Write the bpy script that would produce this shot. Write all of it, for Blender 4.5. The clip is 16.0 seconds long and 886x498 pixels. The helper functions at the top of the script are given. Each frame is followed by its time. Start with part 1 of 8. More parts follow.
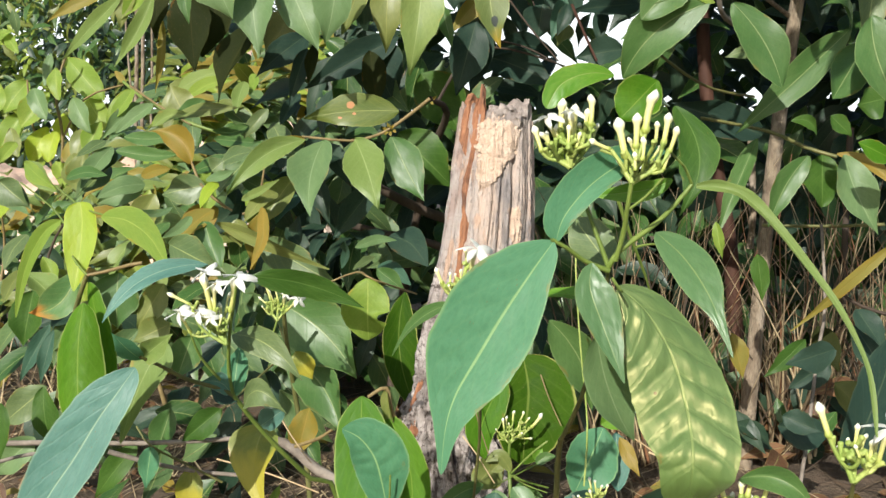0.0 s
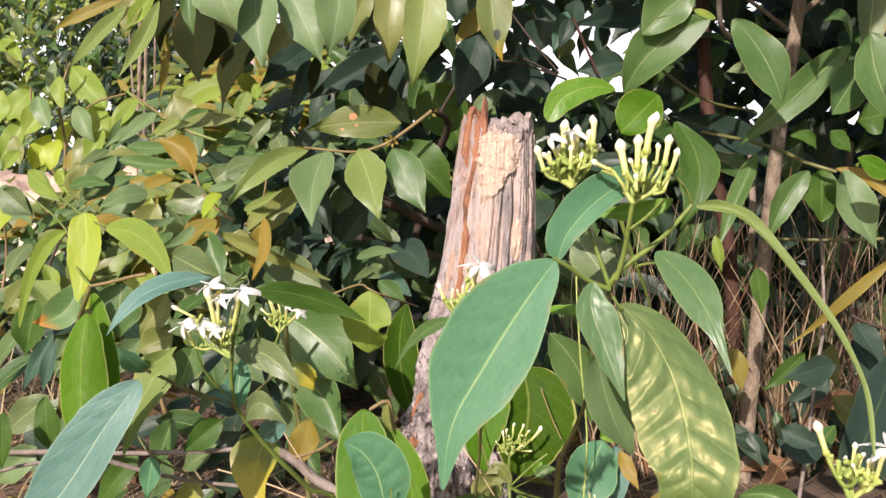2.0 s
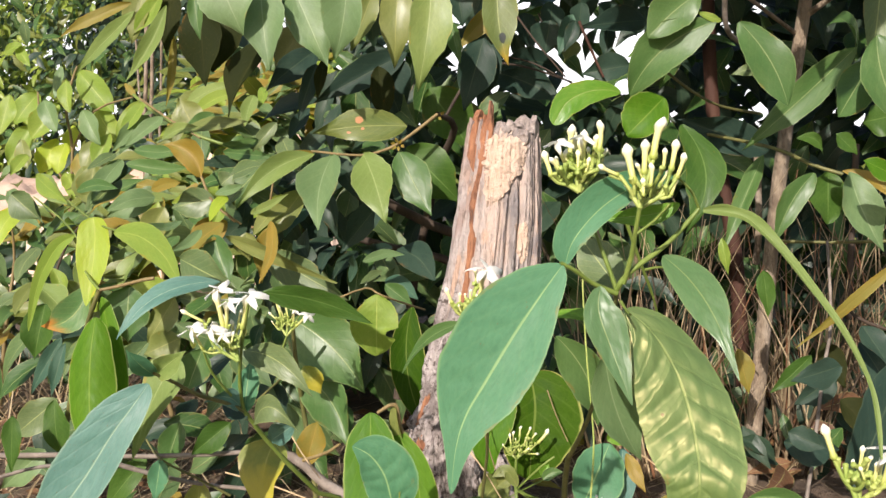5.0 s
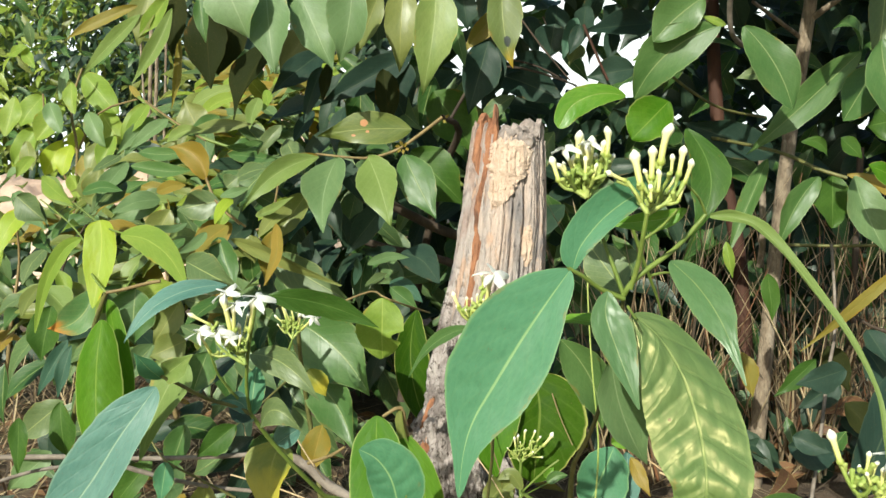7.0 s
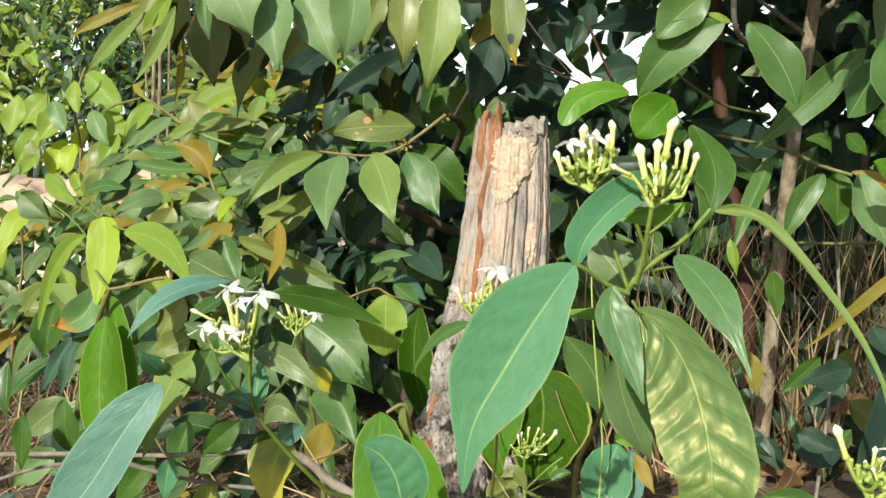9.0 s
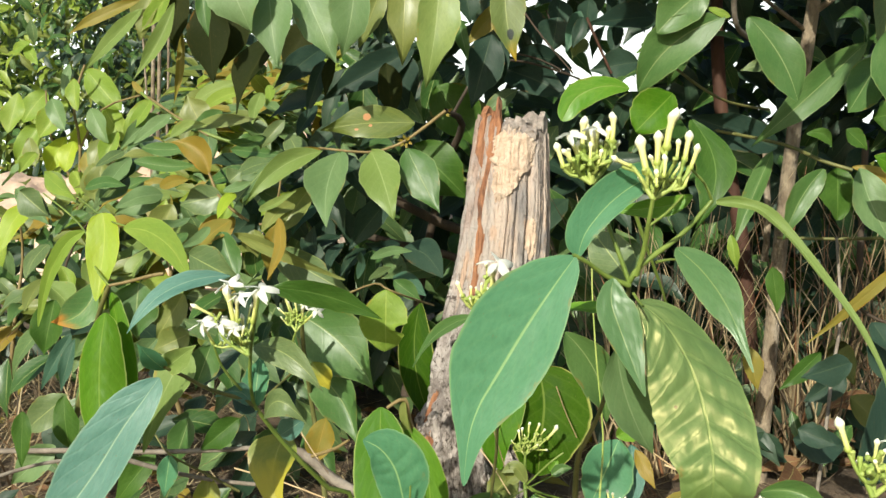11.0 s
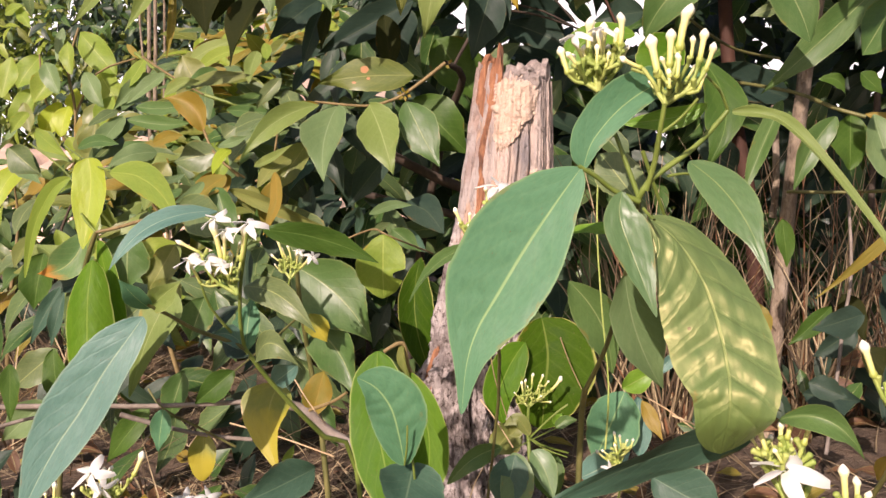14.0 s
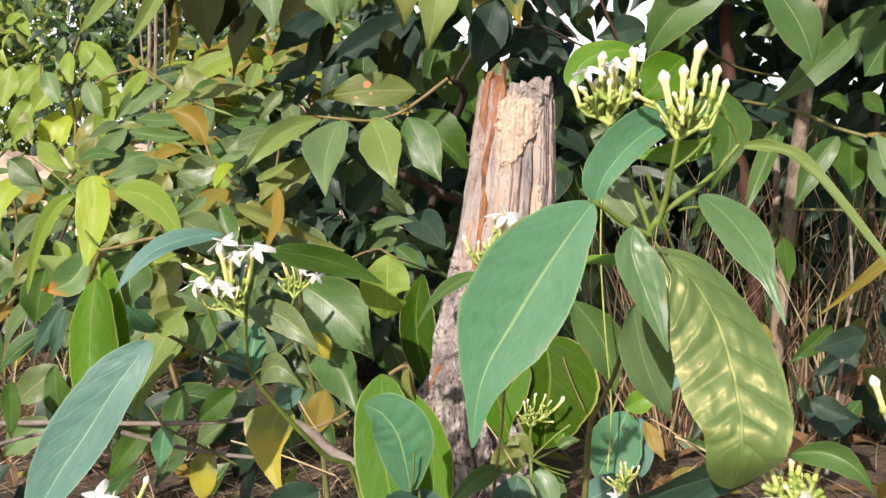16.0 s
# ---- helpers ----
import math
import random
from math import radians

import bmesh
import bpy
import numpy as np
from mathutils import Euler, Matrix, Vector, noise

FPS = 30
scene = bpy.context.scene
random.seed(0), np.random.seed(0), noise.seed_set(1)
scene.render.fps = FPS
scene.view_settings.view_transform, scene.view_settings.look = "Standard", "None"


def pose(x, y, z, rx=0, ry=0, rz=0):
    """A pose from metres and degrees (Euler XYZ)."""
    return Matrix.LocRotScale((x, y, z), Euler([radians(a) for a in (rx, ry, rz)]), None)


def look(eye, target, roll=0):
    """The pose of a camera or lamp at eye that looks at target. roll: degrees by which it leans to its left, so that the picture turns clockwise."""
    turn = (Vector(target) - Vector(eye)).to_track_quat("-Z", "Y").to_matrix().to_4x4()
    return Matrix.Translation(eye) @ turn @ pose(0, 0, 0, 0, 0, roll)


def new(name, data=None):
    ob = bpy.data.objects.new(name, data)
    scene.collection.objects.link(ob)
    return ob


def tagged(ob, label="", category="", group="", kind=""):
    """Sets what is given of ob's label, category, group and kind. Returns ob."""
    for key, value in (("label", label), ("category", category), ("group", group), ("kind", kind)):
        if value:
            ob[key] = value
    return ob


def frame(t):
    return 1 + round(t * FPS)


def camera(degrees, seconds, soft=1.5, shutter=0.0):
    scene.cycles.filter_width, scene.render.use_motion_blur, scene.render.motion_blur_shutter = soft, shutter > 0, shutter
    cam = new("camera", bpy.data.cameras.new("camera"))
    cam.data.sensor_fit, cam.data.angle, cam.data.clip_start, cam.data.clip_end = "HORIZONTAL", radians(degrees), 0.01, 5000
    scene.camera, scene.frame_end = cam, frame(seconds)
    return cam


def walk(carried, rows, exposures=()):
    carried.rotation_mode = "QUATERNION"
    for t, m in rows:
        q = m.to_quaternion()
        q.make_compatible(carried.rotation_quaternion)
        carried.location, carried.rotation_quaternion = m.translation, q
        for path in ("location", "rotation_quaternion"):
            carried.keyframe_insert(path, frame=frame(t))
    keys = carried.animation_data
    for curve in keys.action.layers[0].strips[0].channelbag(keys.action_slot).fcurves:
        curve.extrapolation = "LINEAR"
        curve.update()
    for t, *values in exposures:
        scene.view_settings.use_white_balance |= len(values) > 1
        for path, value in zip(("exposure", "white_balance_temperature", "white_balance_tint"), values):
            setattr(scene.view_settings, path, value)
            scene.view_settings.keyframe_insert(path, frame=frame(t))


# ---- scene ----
cam = camera(55.0, 16.0)
PATH = [
    (0, pose(0.0004, 0.0054, 0.5560, 84.442, 0.337, 0.069)),
    (0.5, pose(0.0010, 0.0017, 0.5583, 84.768, 0.120, -0.010)),
    (1, pose(0.0015, -0.0000, 0.5583, 84.876, 0.058, -0.024)),
    (1.5, pose(0.0000, 0.0000, 0.5600, 85.000, -0.000, 0.000)),
    (2, pose(-0.0013, 0.0000, 0.5619, 84.988, -0.043, 0.102)),
    (2.5, pose(-0.0009, -0.0022, 0.5637, 85.054, -0.105, 0.093)),
    (3, pose(-0.0010, -0.0015, 0.5599, 85.118, -0.051, 0.126)),
    (3.5, pose(-0.0002, -0.0012, 0.5584, 85.087, 0.075, 0.314)),
    (4, pose(-0.0010, -0.0009, 0.5599, 85.044, 0.149, 0.341)),
    (6.5, pose(-0.0039, -0.0056, 0.5657, 85.294, -0.020, 0.619)),
    (7, pose(-0.0057, -0.0046, 0.5655, 85.250, -0.011, 0.630)),
    (7.5, pose(-0.0116, -0.0033, 0.5661, 85.222, -0.115, 0.579)),
    (8, pose(-0.0094, -0.0034, 0.5648, 85.251, -0.143, 0.679)),
    (8.5, pose(-0.0078, -0.0039, 0.5633, 85.237, -0.070, 0.797)),
    (9, pose(-0.0061, -0.0032, 0.5626, 85.208, 0.016, 0.841)),
    (11.5, pose(-0.0063, -0.0008, 0.5565, 84.974, 0.228, 0.844)),
    (12, pose(-0.0057, 0.0054, 0.5470, 84.706, 0.335, 0.897)),
    (12.5, pose(-0.0060, 0.0167, 0.5366, 84.183, 0.415, 0.969)),
    (13, pose(-0.0049, 0.0184, 0.5345, 83.715, 0.500, 1.050)),
    (13.5, pose(-0.0037, 0.0210, 0.5314, 83.617, 0.494, 1.071)),
    (14, pose(-0.0029, 0.0278, 0.5251, 83.421, 0.554, 1.009)),
    (14.5, pose(-0.0051, 0.0297, 0.5246, 83.358, 0.523, 1.039)),
    (15, pose(-0.0069, 0.0302, 0.5284, 83.226, 0.446, 1.227)),
    (15.5, pose(-0.0075, 0.0296, 0.5331, 83.432, 0.381, 1.312)),
    (16, pose(-0.0104, 0.0291, 0.5379, 83.920, 0.134, 0.825)),
]
walk(cam, PATH, exposures=[(0, 0.35, 5928, 5.0), (0.5, 0.35, 6199, 14.4), (1, 0.42, 6233, 23.2), (2, 0.42, 6196, 22.0), (2.5, 0.42, 6283, 9.0), (3, 0.42, 6328, 6.3), (3.5, 0.42, 6273, 20.7), (4, 0.42, 6269, 24.4), (6.5, 0.35, 6037, -3.4), (8, 0.35, 6040, 0.8), (9, 0.35, 6161, -3.4), (11.5, 0.35, 6247, -0.6), (12.5, 0.35, 6121, 11.8), (13, 0.33, 6580, 22.3), (14, 0.33, 6651, 28.2), (15, 0.33, 6533, 24.8), (15.5, 0.33, 6339, 14.9), (16, 0.33, 6180, 13.7)])
# ---------------------------------------------------------------- light
world = bpy.data.worlds.new("sky")
scene.world = world
world.use_nodes = True
wn, wl = world.node_tree.nodes, world.node_tree.links
sky = wn.new("ShaderNodeTexSky")
sky.sky_type, sky.sun_disc = "NISHITA", False
SUN_ELEVATION, SUN_AZIMUTH = 31.0, 202.0          # degrees; azimuth clockwise from +y
sky.sun_elevation, sky.sun_rotation = radians(SUN_ELEVATION), radians(SUN_AZIMUTH)
sky.dust_density, sky.air_density = 2.5, 1.2
wl.new(sky.outputs["Color"], wn["Background"].inputs["Color"])
wn["Background"].inputs["Strength"].default_value = 0.09
sun = new("sun", bpy.data.lights.new("sun", "SUN"))
sun.data.energy, sun.data.angle, sun.data.color = 5.0, radians(0.6), (1.0, 0.885, 0.76)
az, el = radians(SUN_AZIMUTH), radians(SUN_ELEVATION)
sun_way = Vector((math.sin(az) * math.cos(el), math.cos(az) * math.cos(el), math.sin(el)))
sun.matrix_world = look(sun_way * 30, (0, 0, 0))


# ---------------------------------------------------------------- materials
class Tree:
    """A node material under construction."""

    def __init__(self, name):
        self.mat = bpy.data.materials.new(name)
        self.mat.use_nodes = True
        self.n, self.l = self.mat.node_tree.nodes, self.mat.node_tree.links
        self.bsdf = self.n["Principled BSDF"]
        self.out = self.n["Material Output"]

    def put(self, socket, value):
        if isinstance(value, bpy.types.NodeSocket):
            self.l.new(value, socket)
        elif isinstance(value, (tuple, list)) and len(value) == 3 and socket.type == "RGBA":
            socket.default_value = (*value, 1)
        else:
            socket.default_value = value

    def math(self, op, a, b=0.0, c=0.0, clamp=False):
        node = self.n.new("ShaderNodeMath")
        node.operation, node.use_clamp = op, clamp
        for socket, value in zip(node.inputs, (a, b, c)):
            self.put(socket, value)
        return node.outputs[0]

    def span(self, value, lo, hi, to_lo=0.0, to_hi=1.0):
        node = self.n.new("ShaderNodeMapRange")
        node.interpolation_type = "SMOOTHSTEP"
        for i, v in enumerate((value, lo, hi, to_lo, to_hi)):
            self.put(node.inputs[i], v)
        return node.outputs[0]

    def mix(self, f, a, b, blend="MIX"):
        node = self.n.new("ShaderNodeMix")
        node.data_type, node.blend_type = "RGBA", blend
        self.put(node.inputs[0], f)
        self.put(node.inputs[6], a)
        self.put(node.inputs[7], b)
        return node.outputs[2]

    def noise(self, vector, scale, detail=3.0, rough=0.55, distort=0.0):
        node = self.n.new("ShaderNodeTexNoise")
        self.put(node.inputs["Vector"], vector)
        node.inputs["Scale"].default_value, node.inputs["Detail"].default_value = scale, detail
        node.inputs["Roughness"].default_value, node.inputs["Distortion"].default_value = rough, distort
        return node.outputs["Fac"]

    def coords(self, kind="Object", scale=None):
        node = self.n.new("ShaderNodeTexCoord")
        if scale is None:
            return node.outputs[kind]
        m = self.n.new("ShaderNodeMapping")
        m.inputs["Scale"].default_value = scale
        self.l.new(node.outputs[kind], m.inputs["Vector"])
        return m.outputs[0]

    def bump(self, height, strength, distance):
        node = self.n.new("ShaderNodeBump")
        self.put(node.inputs["Height"], height)
        node.inputs["Strength"].default_value, node.inputs["Distance"].default_value = strength, distance
        self.l.new(node.outputs[0], self.bsdf.inputs["Normal"])
        return node.outputs[0]


def leaf_material(name, colour, second, rough=0.42, through_light=0.25, rib=(0.42, 0.46, 0.16), relief=0.25, many=False,
                  spot=None, edge=None, tip=None, gloss=0.42, side_veins=8.0, crumple=1.6, vein_depth=0.3, spots=(), glare_tint=None, tip_from=0.62, vein_tint=0.08, slant=5.0):
    """A leaf: mottled blade, pale midrib, side veins pressed in, light shining through. many: varied leaf by leaf in one mesh."""
    t = Tree(name)
    uv = t.n.new("ShaderNodeUVMap").outputs[0]
    sep = t.n.new("ShaderNodeSeparateXYZ")
    t.l.new(uv, sep.inputs[0])
    u, v = sep.outputs[0], sep.outputs[1]
    off = t.math("ABSOLUTE", t.math("SUBTRACT", u, 0.5))
    if many:
        chance = t.n.new("ShaderNodeNewGeometry").outputs["Random Per Island"]
    else:
        chance = t.n.new("ShaderNodeObjectInfo").outputs["Random"]
    shift = t.n.new("ShaderNodeCombineXYZ")
    for k in range(3):
        t.l.new(t.math("MULTIPLY", chance, 13.0 + 7 * k), shift.inputs[k])
    place = t.n.new("ShaderNodeVectorMath")
    place.operation = "ADD"
    t.l.new(uv, place.inputs[0])
    t.l.new(shift.outputs[0], place.inputs[1])
    place = place.outputs[0]
    blotch = t.noise(place, 2.6, 4.0, 0.6, 0.6)
    fine = t.noise(place, 22.0, 3.0, 0.6)
    base = t.mix(t.span(t.math("ADD", blotch, t.math("MULTIPLY", t.math("SUBTRACT", chance, 0.5), 0.35)), 0.36, 0.66), colour, second)
    base = t.mix(t.span(fine, 0.35, 0.75, 0.0, 0.36), base, tuple(c * 0.66 for c in colour))
    net = t.n.new("ShaderNodeTexVoronoi")          # the fine net of veins
    net.feature = "DISTANCE_TO_EDGE"
    net.inputs["Scale"].default_value = 1.0
    stretch = t.n.new("ShaderNodeVectorMath")
    stretch.operation = "MULTIPLY"
    t.l.new(place, stretch.inputs[0])
    stretch.inputs[1].default_value = (16.0, 36.0, 1.0)
    t.l.new(stretch.outputs[0], net.inputs["Vector"])
    mesh_line = t.span(net.outputs["Distance"], 0.02, 0.12, 1.0, 0.0)
    base = t.mix(t.math("MULTIPLY", mesh_line, 0.03), base, rib)
    veins = t.math("SINE", t.math("MULTIPLY", t.math("ADD", t.math("SUBTRACT", t.math("MULTIPLY", v, side_veins), t.math("MULTIPLY", off, slant)), t.math("MULTIPLY", blotch, 0.55)), 6.2832))
    vein = t.span(veins, 0.8, 1.0)
    base = t.mix(t.math("MULTIPLY", vein, vein_tint), base, rib)
    ridge = t.span(off, 0.006, 0.022, 1.0, 0.0)
    base = t.mix(t.math("MULTIPLY", ridge, 0.55), base, rib)
    base = t.mix(t.span(off, 0.462, 0.492, 0.0, 0.7), base, edge or tuple(0.5 * (a + b) for a, b in zip(colour, rib)))
    if tip:
        base = t.mix(t.span(t.math("ADD", v, t.math("MULTIPLY", t.math("SUBTRACT", blotch, 0.5), 0.5)), tip_from, tip_from + 0.3), base, tip)
    for su, sv, sr in spots:                       # single stains or holes, at their place on the blade
        du, dv = t.math("SUBTRACT", u, su), t.math("MULTIPLY", t.math("SUBTRACT", v, sv), 2.4)
        away = t.math("ADD", t.math("MULTIPLY", du, du), t.math("MULTIPLY", dv, dv))
        away = t.math("ADD", away, t.math("MULTIPLY", t.math("SUBTRACT", fine, 0.5), sr * sr * 1.2))
        base = t.mix(t.span(away, sr * sr * 0.8, sr * sr * 1.2, 1.0, 0.0), base, spot)
    worn = t.math("ADD", t.noise(place, 5.0, 4.0, 0.65), t.span(off, 0.30, 0.50, -0.06, 0.10))
    base = t.mix(t.span(worn, 0.66, 0.74, 0.0, 0.75), base, (colour[0] * 1.3 + 0.09, colour[1] * 0.75 + 0.045, colour[2] * 0.6 + 0.01))     # yellowed, browning patches, mostly at the rim
    flecks = t.noise(place, 60.0, 2.0, 0.5)
    base = t.mix(t.span(flecks, 0.68, 0.75, 0.0, 0.6), base, (0.16, 0.11, 0.045))
    t.put(t.bsdf.inputs["Base Color"], base)
    t.put(t.bsdf.inputs["Roughness"], t.span(blotch, 0.3, 0.7, rough - 0.07, rough + 0.12))
    t.bsdf.inputs["Specular IOR Level"].default_value = gloss
    if glare_tint:
        t.put(t.bsdf.inputs["Specular Tint"], glare_tint)
    height = t.math("ADD", t.math("MULTIPLY", vein, -0.35 * vein_depth), t.math("ADD", t.math("MULTIPLY", ridge, -0.3), t.math("ADD", t.math("MULTIPLY", mesh_line, -0.02), t.math("MULTIPLY", t.noise(place, 4.5, 1.5), crumple))))
    normal = t.bump(height, relief, 0.002)
    tr = t.n.new("ShaderNodeBsdfTranslucent")
    t.put(tr.inputs["Color"], t.mix(0.55, base, (colour[0] * 2.1 + 0.05, colour[1] * 1.9 + 0.05, colour[2] * 0.5)))
    t.l.new(normal, tr.inputs["Normal"])
    mixed = t.n.new("ShaderNodeMixShader")
    mixed.inputs[0].default_value = through_light
    t.l.new(t.bsdf.outputs[0], mixed.inputs[1])
    t.l.new(tr.outputs[0], mixed.inputs[2])
    t.l.new(mixed.outputs[0], t.out.inputs["Surface"])
    return t.mat


def plain_material(name, colour, second, scale=40.0, rough=0.7, stretch=(1, 1, 1), bump=0.4, depth=0.002, detail=5.0, third=None):
    t = Tree(name)
    c = t.coords("Object", stretch)
    a, b = t.noise(c, scale, detail, 0.6), t.noise(c, scale * 5.3, 3.0, 0.6)
    base = t.mix(t.span(a, 0.35, 0.65), colour, second)
    if third:
        base = t.mix(t.span(t.noise(c, scale * 0.37, 3.0, 0.6), 0.52, 0.68), base, third)
    base = t.mix(t.span(b, 0.4, 0.75, 0.0, 0.4), base, tuple(k * 0.55 for k in colour))
    t.put(t.bsdf.inputs["Base Color"], base)
    t.bsdf.inputs["Roughness"].default_value = rough
    t.bump(t.math("ADD", a, t.math("MULTIPLY", b, 0.5)), bump, depth)
    return t.mat


MAT = {
    "cool": leaf_material("leaf_blue_green", (0.072, 0.20, 0.10), (0.090, 0.232, 0.118), 0.55, 0.2, rib=(0.36, 0.52, 0.2), relief=0.14, gloss=0.28, vein_tint=0.03),
    "haze": leaf_material("leaf_grey_blue_green", (0.082, 0.190, 0.152), (0.106, 0.224, 0.178), 0.5, 0.15, rib=(0.38, 0.50, 0.33), relief=0.35, gloss=0.4, vein_tint=0.045, vein_depth=0.4),
    "mid": leaf_material("leaf_green", (0.066, 0.142, 0.036), (0.092, 0.172, 0.046), 0.42, 0.22, rib=(0.32, 0.38, 0.15), vein_tint=0.04),
    "grey": leaf_material("leaf_grey_green", (0.095, 0.148, 0.055), (0.13, 0.18, 0.07), 0.42, 0.18),
    "deep": leaf_material("leaf_deep_green", (0.042, 0.098, 0.014), (0.060, 0.126, 0.018), 0.45, 0.2, gloss=0.25, rib=(0.16, 0.26, 0.06)),
    "fresh": leaf_material("leaf_fresh_green", (0.11, 0.27, 0.02), (0.16, 0.32, 0.03), 0.36, 0.32, edge=(0.34, 0.42, 0.1)),
    "lime": leaf_material("leaf_yellow_green", (0.20, 0.305, 0.045), (0.26, 0.35, 0.060), 0.45, 0.34, rib=(0.46, 0.52, 0.12), gloss=0.3),
    "yellow": leaf_material("leaf_yellow", (0.36, 0.45, 0.035), (0.31, 0.43, 0.04), 0.45, 0.35, rib=(0.55, 0.6, 0.1), gloss=0.3),
    "olive": leaf_material("leaf_olive", (0.160, 0.196, 0.052), (0.204, 0.230, 0.064), 0.42, 0.25, rib=(0.36, 0.36, 0.1)),
    "spotted": leaf_material("leaf_spotted_olive", (0.10, 0.145, 0.03), (0.14, 0.175, 0.035), 0.42, 0.2, rib=(0.34, 0.36, 0.1), spot=(0.52, 0.25, 0.11), spots=((0.68, 0.5, 0.10), (0.3, 0.62, 0.05), (0.42, 0.47, 0.045))),
    "sick": leaf_material("leaf_green_with_rust_tip", (0.09, 0.19, 0.06), (0.12, 0.21, 0.07), 0.42, 0.2, tip=(0.5, 0.2, 0.03)),
    "holed": leaf_material("leaf_olive_with_dark_hole", (0.13, 0.175, 0.05), (0.16, 0.2, 0.05), 0.42, 0.25, tip=(0.5, 0.33, 0.03), tip_from=0.72, spot=(0.02, 0.03, 0.03), spots=((0.45, 0.70, 0.14),)),
    "vivid": leaf_material("leaf_vivid_green", (0.062, 0.165, 0.008), (0.092, 0.20, 0.012), 0.48, 0.28, gloss=0.12, edge=(0.36, 0.42, 0.12), rib=(0.24, 0.34, 0.05)),
    "rimmed": leaf_material("leaf_dark_green_pale_rim", (0.026, 0.070, 0.004), (0.042, 0.094, 0.005), 0.55, 0.22, gloss=0.05, edge=(0.42, 0.42, 0.12), rib=(0.20, 0.26, 0.05)),
    "teal": leaf_material("leaf_dull_teal_green", (0.042, 0.098, 0.062), (0.056, 0.12, 0.076), 0.48, 0.15, rib=(0.16, 0.24, 0.14), gloss=0.3),
    "moss": leaf_material("leaf_soft_green", (0.176, 0.252, 0.064), (0.220, 0.284, 0.078), 0.42, 0.25, rib=(0.38, 0.44, 0.18)),
    "pale": leaf_material("leaf_pale_grey_green", (0.130, 0.215, 0.085), (0.162, 0.250, 0.098), 0.44, 0.25, rib=(0.32, 0.40, 0.2)),
    "ochre": leaf_material("leaf_ochre", (0.28, 0.20, 0.028), (0.22, 0.20, 0.035), 0.5, 0.3, rib=(0.42, 0.28, 0.06)),
    # slate and umber: leaves in deep shade, the shade put into their colour
    "slate": leaf_material("leaf_shade_dark_blue_green", (0.022, 0.045, 0.032), (0.032, 0.060, 0.040), 0.45, 0.1, rib=(0.08, 0.11, 0.06), gloss=0.18),
    "umber": leaf_material("leaf_shade_dark_olive_brown", (0.020, 0.027, 0.008), (0.029, 0.034, 0.010), 0.65, 0.2, rib=(0.045, 0.045, 0.015), gloss=0.06),
    # gold of the sun's glare is put into this leaf's specular tint
    "gold": leaf_material("leaf_glossy_olive_green", (0.088, 0.160, 0.056), (0.124, 0.196, 0.066), 0.45, 0.15, rib=(0.27, 0.34, 0.11), relief=0.5, gloss=1.0, side_veins=8.0, crumple=2.4, vein_depth=0.5, vein_tint=0.12, slant=2.4,
                          spots=((0.77, 0.43, 0.018),), spot=(0.03, 0.025, 0.02), tip=(0.11, 0.18, 0.045), tip_from=0.62, glare_tint=(1.0, 0.82, 0.44)),
    "glossy": leaf_material("leaf_glossy_green", (0.088, 0.172, 0.066), (0.114, 0.202, 0.08), 0.35, 0.18, rib=(0.28, 0.34, 0.12), relief=0.2, side_veins=7.0, crumple=1.6, vein_depth=0.1, vein_tint=0.03),
    "turning": leaf_material("leaf_olive_turning_yellow", (0.17, 0.21, 0.035), (0.24, 0.26, 0.04), 0.45, 0.3, tip=(0.42, 0.37, 0.04), tip_from=0.3, rib=(0.34, 0.36, 0.1)),
    "dead": leaf_material("leaf_dead_brown", (0.11, 0.05, 0.024), (0.19, 0.09, 0.04), 0.65, 0.1, rib=(0.25, 0.15, 0.07)),
}
STEM_GREEN = plain_material("stem_green", (0.13, 0.19, 0.03), (0.19, 0.25, 0.05), 60, 0.5, (1, 1, 0.3), 0.3, 0.001)
STEM_DARK = plain_material("stem_dark_green", (0.115, 0.12, 0.035), (0.17, 0.16, 0.05), 60, 0.55, (1, 1, 0.3), 0.4, 0.001)
STALK = plain_material("flower_stalk_yellow_green", (0.26, 0.35, 0.07), (0.42, 0.47, 0.13), 90, 0.55, (1, 1, 0.3), 0.3, 0.001)
STEM_TAN = plain_material("stem_tan", (0.18, 0.130, 0.05), (0.25, 0.185, 0.075), 70, 0.65, (1, 1, 0.3), 0.4, 0.001)
BARK_PALE = plain_material("bark_pale", (0.33, 0.265, 0.185), (0.17, 0.125, 0.085), 70, 0.9, (1, 1, 0.35), 1.0, 0.009, third=(0.33, 0.275, 0.21))
BARK_DARK = plain_material("bark_dark", (0.045, 0.032, 0.022), (0.075, 0.052, 0.035), 40, 0.85, (1, 1, 0.25), 0.6, 0.003)
BARK_RED = plain_material("bark_red", (0.055, 0.021, 0.011), (0.082, 0.034, 0.018), 30, 0.8, (1, 1, 0.2), 0.6, 0.003)
STICK_GREY = plain_material("stick_grey", (0.27, 0.23, 0.19), (0.17, 0.14, 0.11), 50, 0.85, (1, 1, 1), 0.5, 0.002)
STRAW = plain_material("straw", (0.60, 0.46, 0.27), (0.46, 0.32, 0.17), 6, 0.7, (1, 1, 1), 0.1, 0.001)


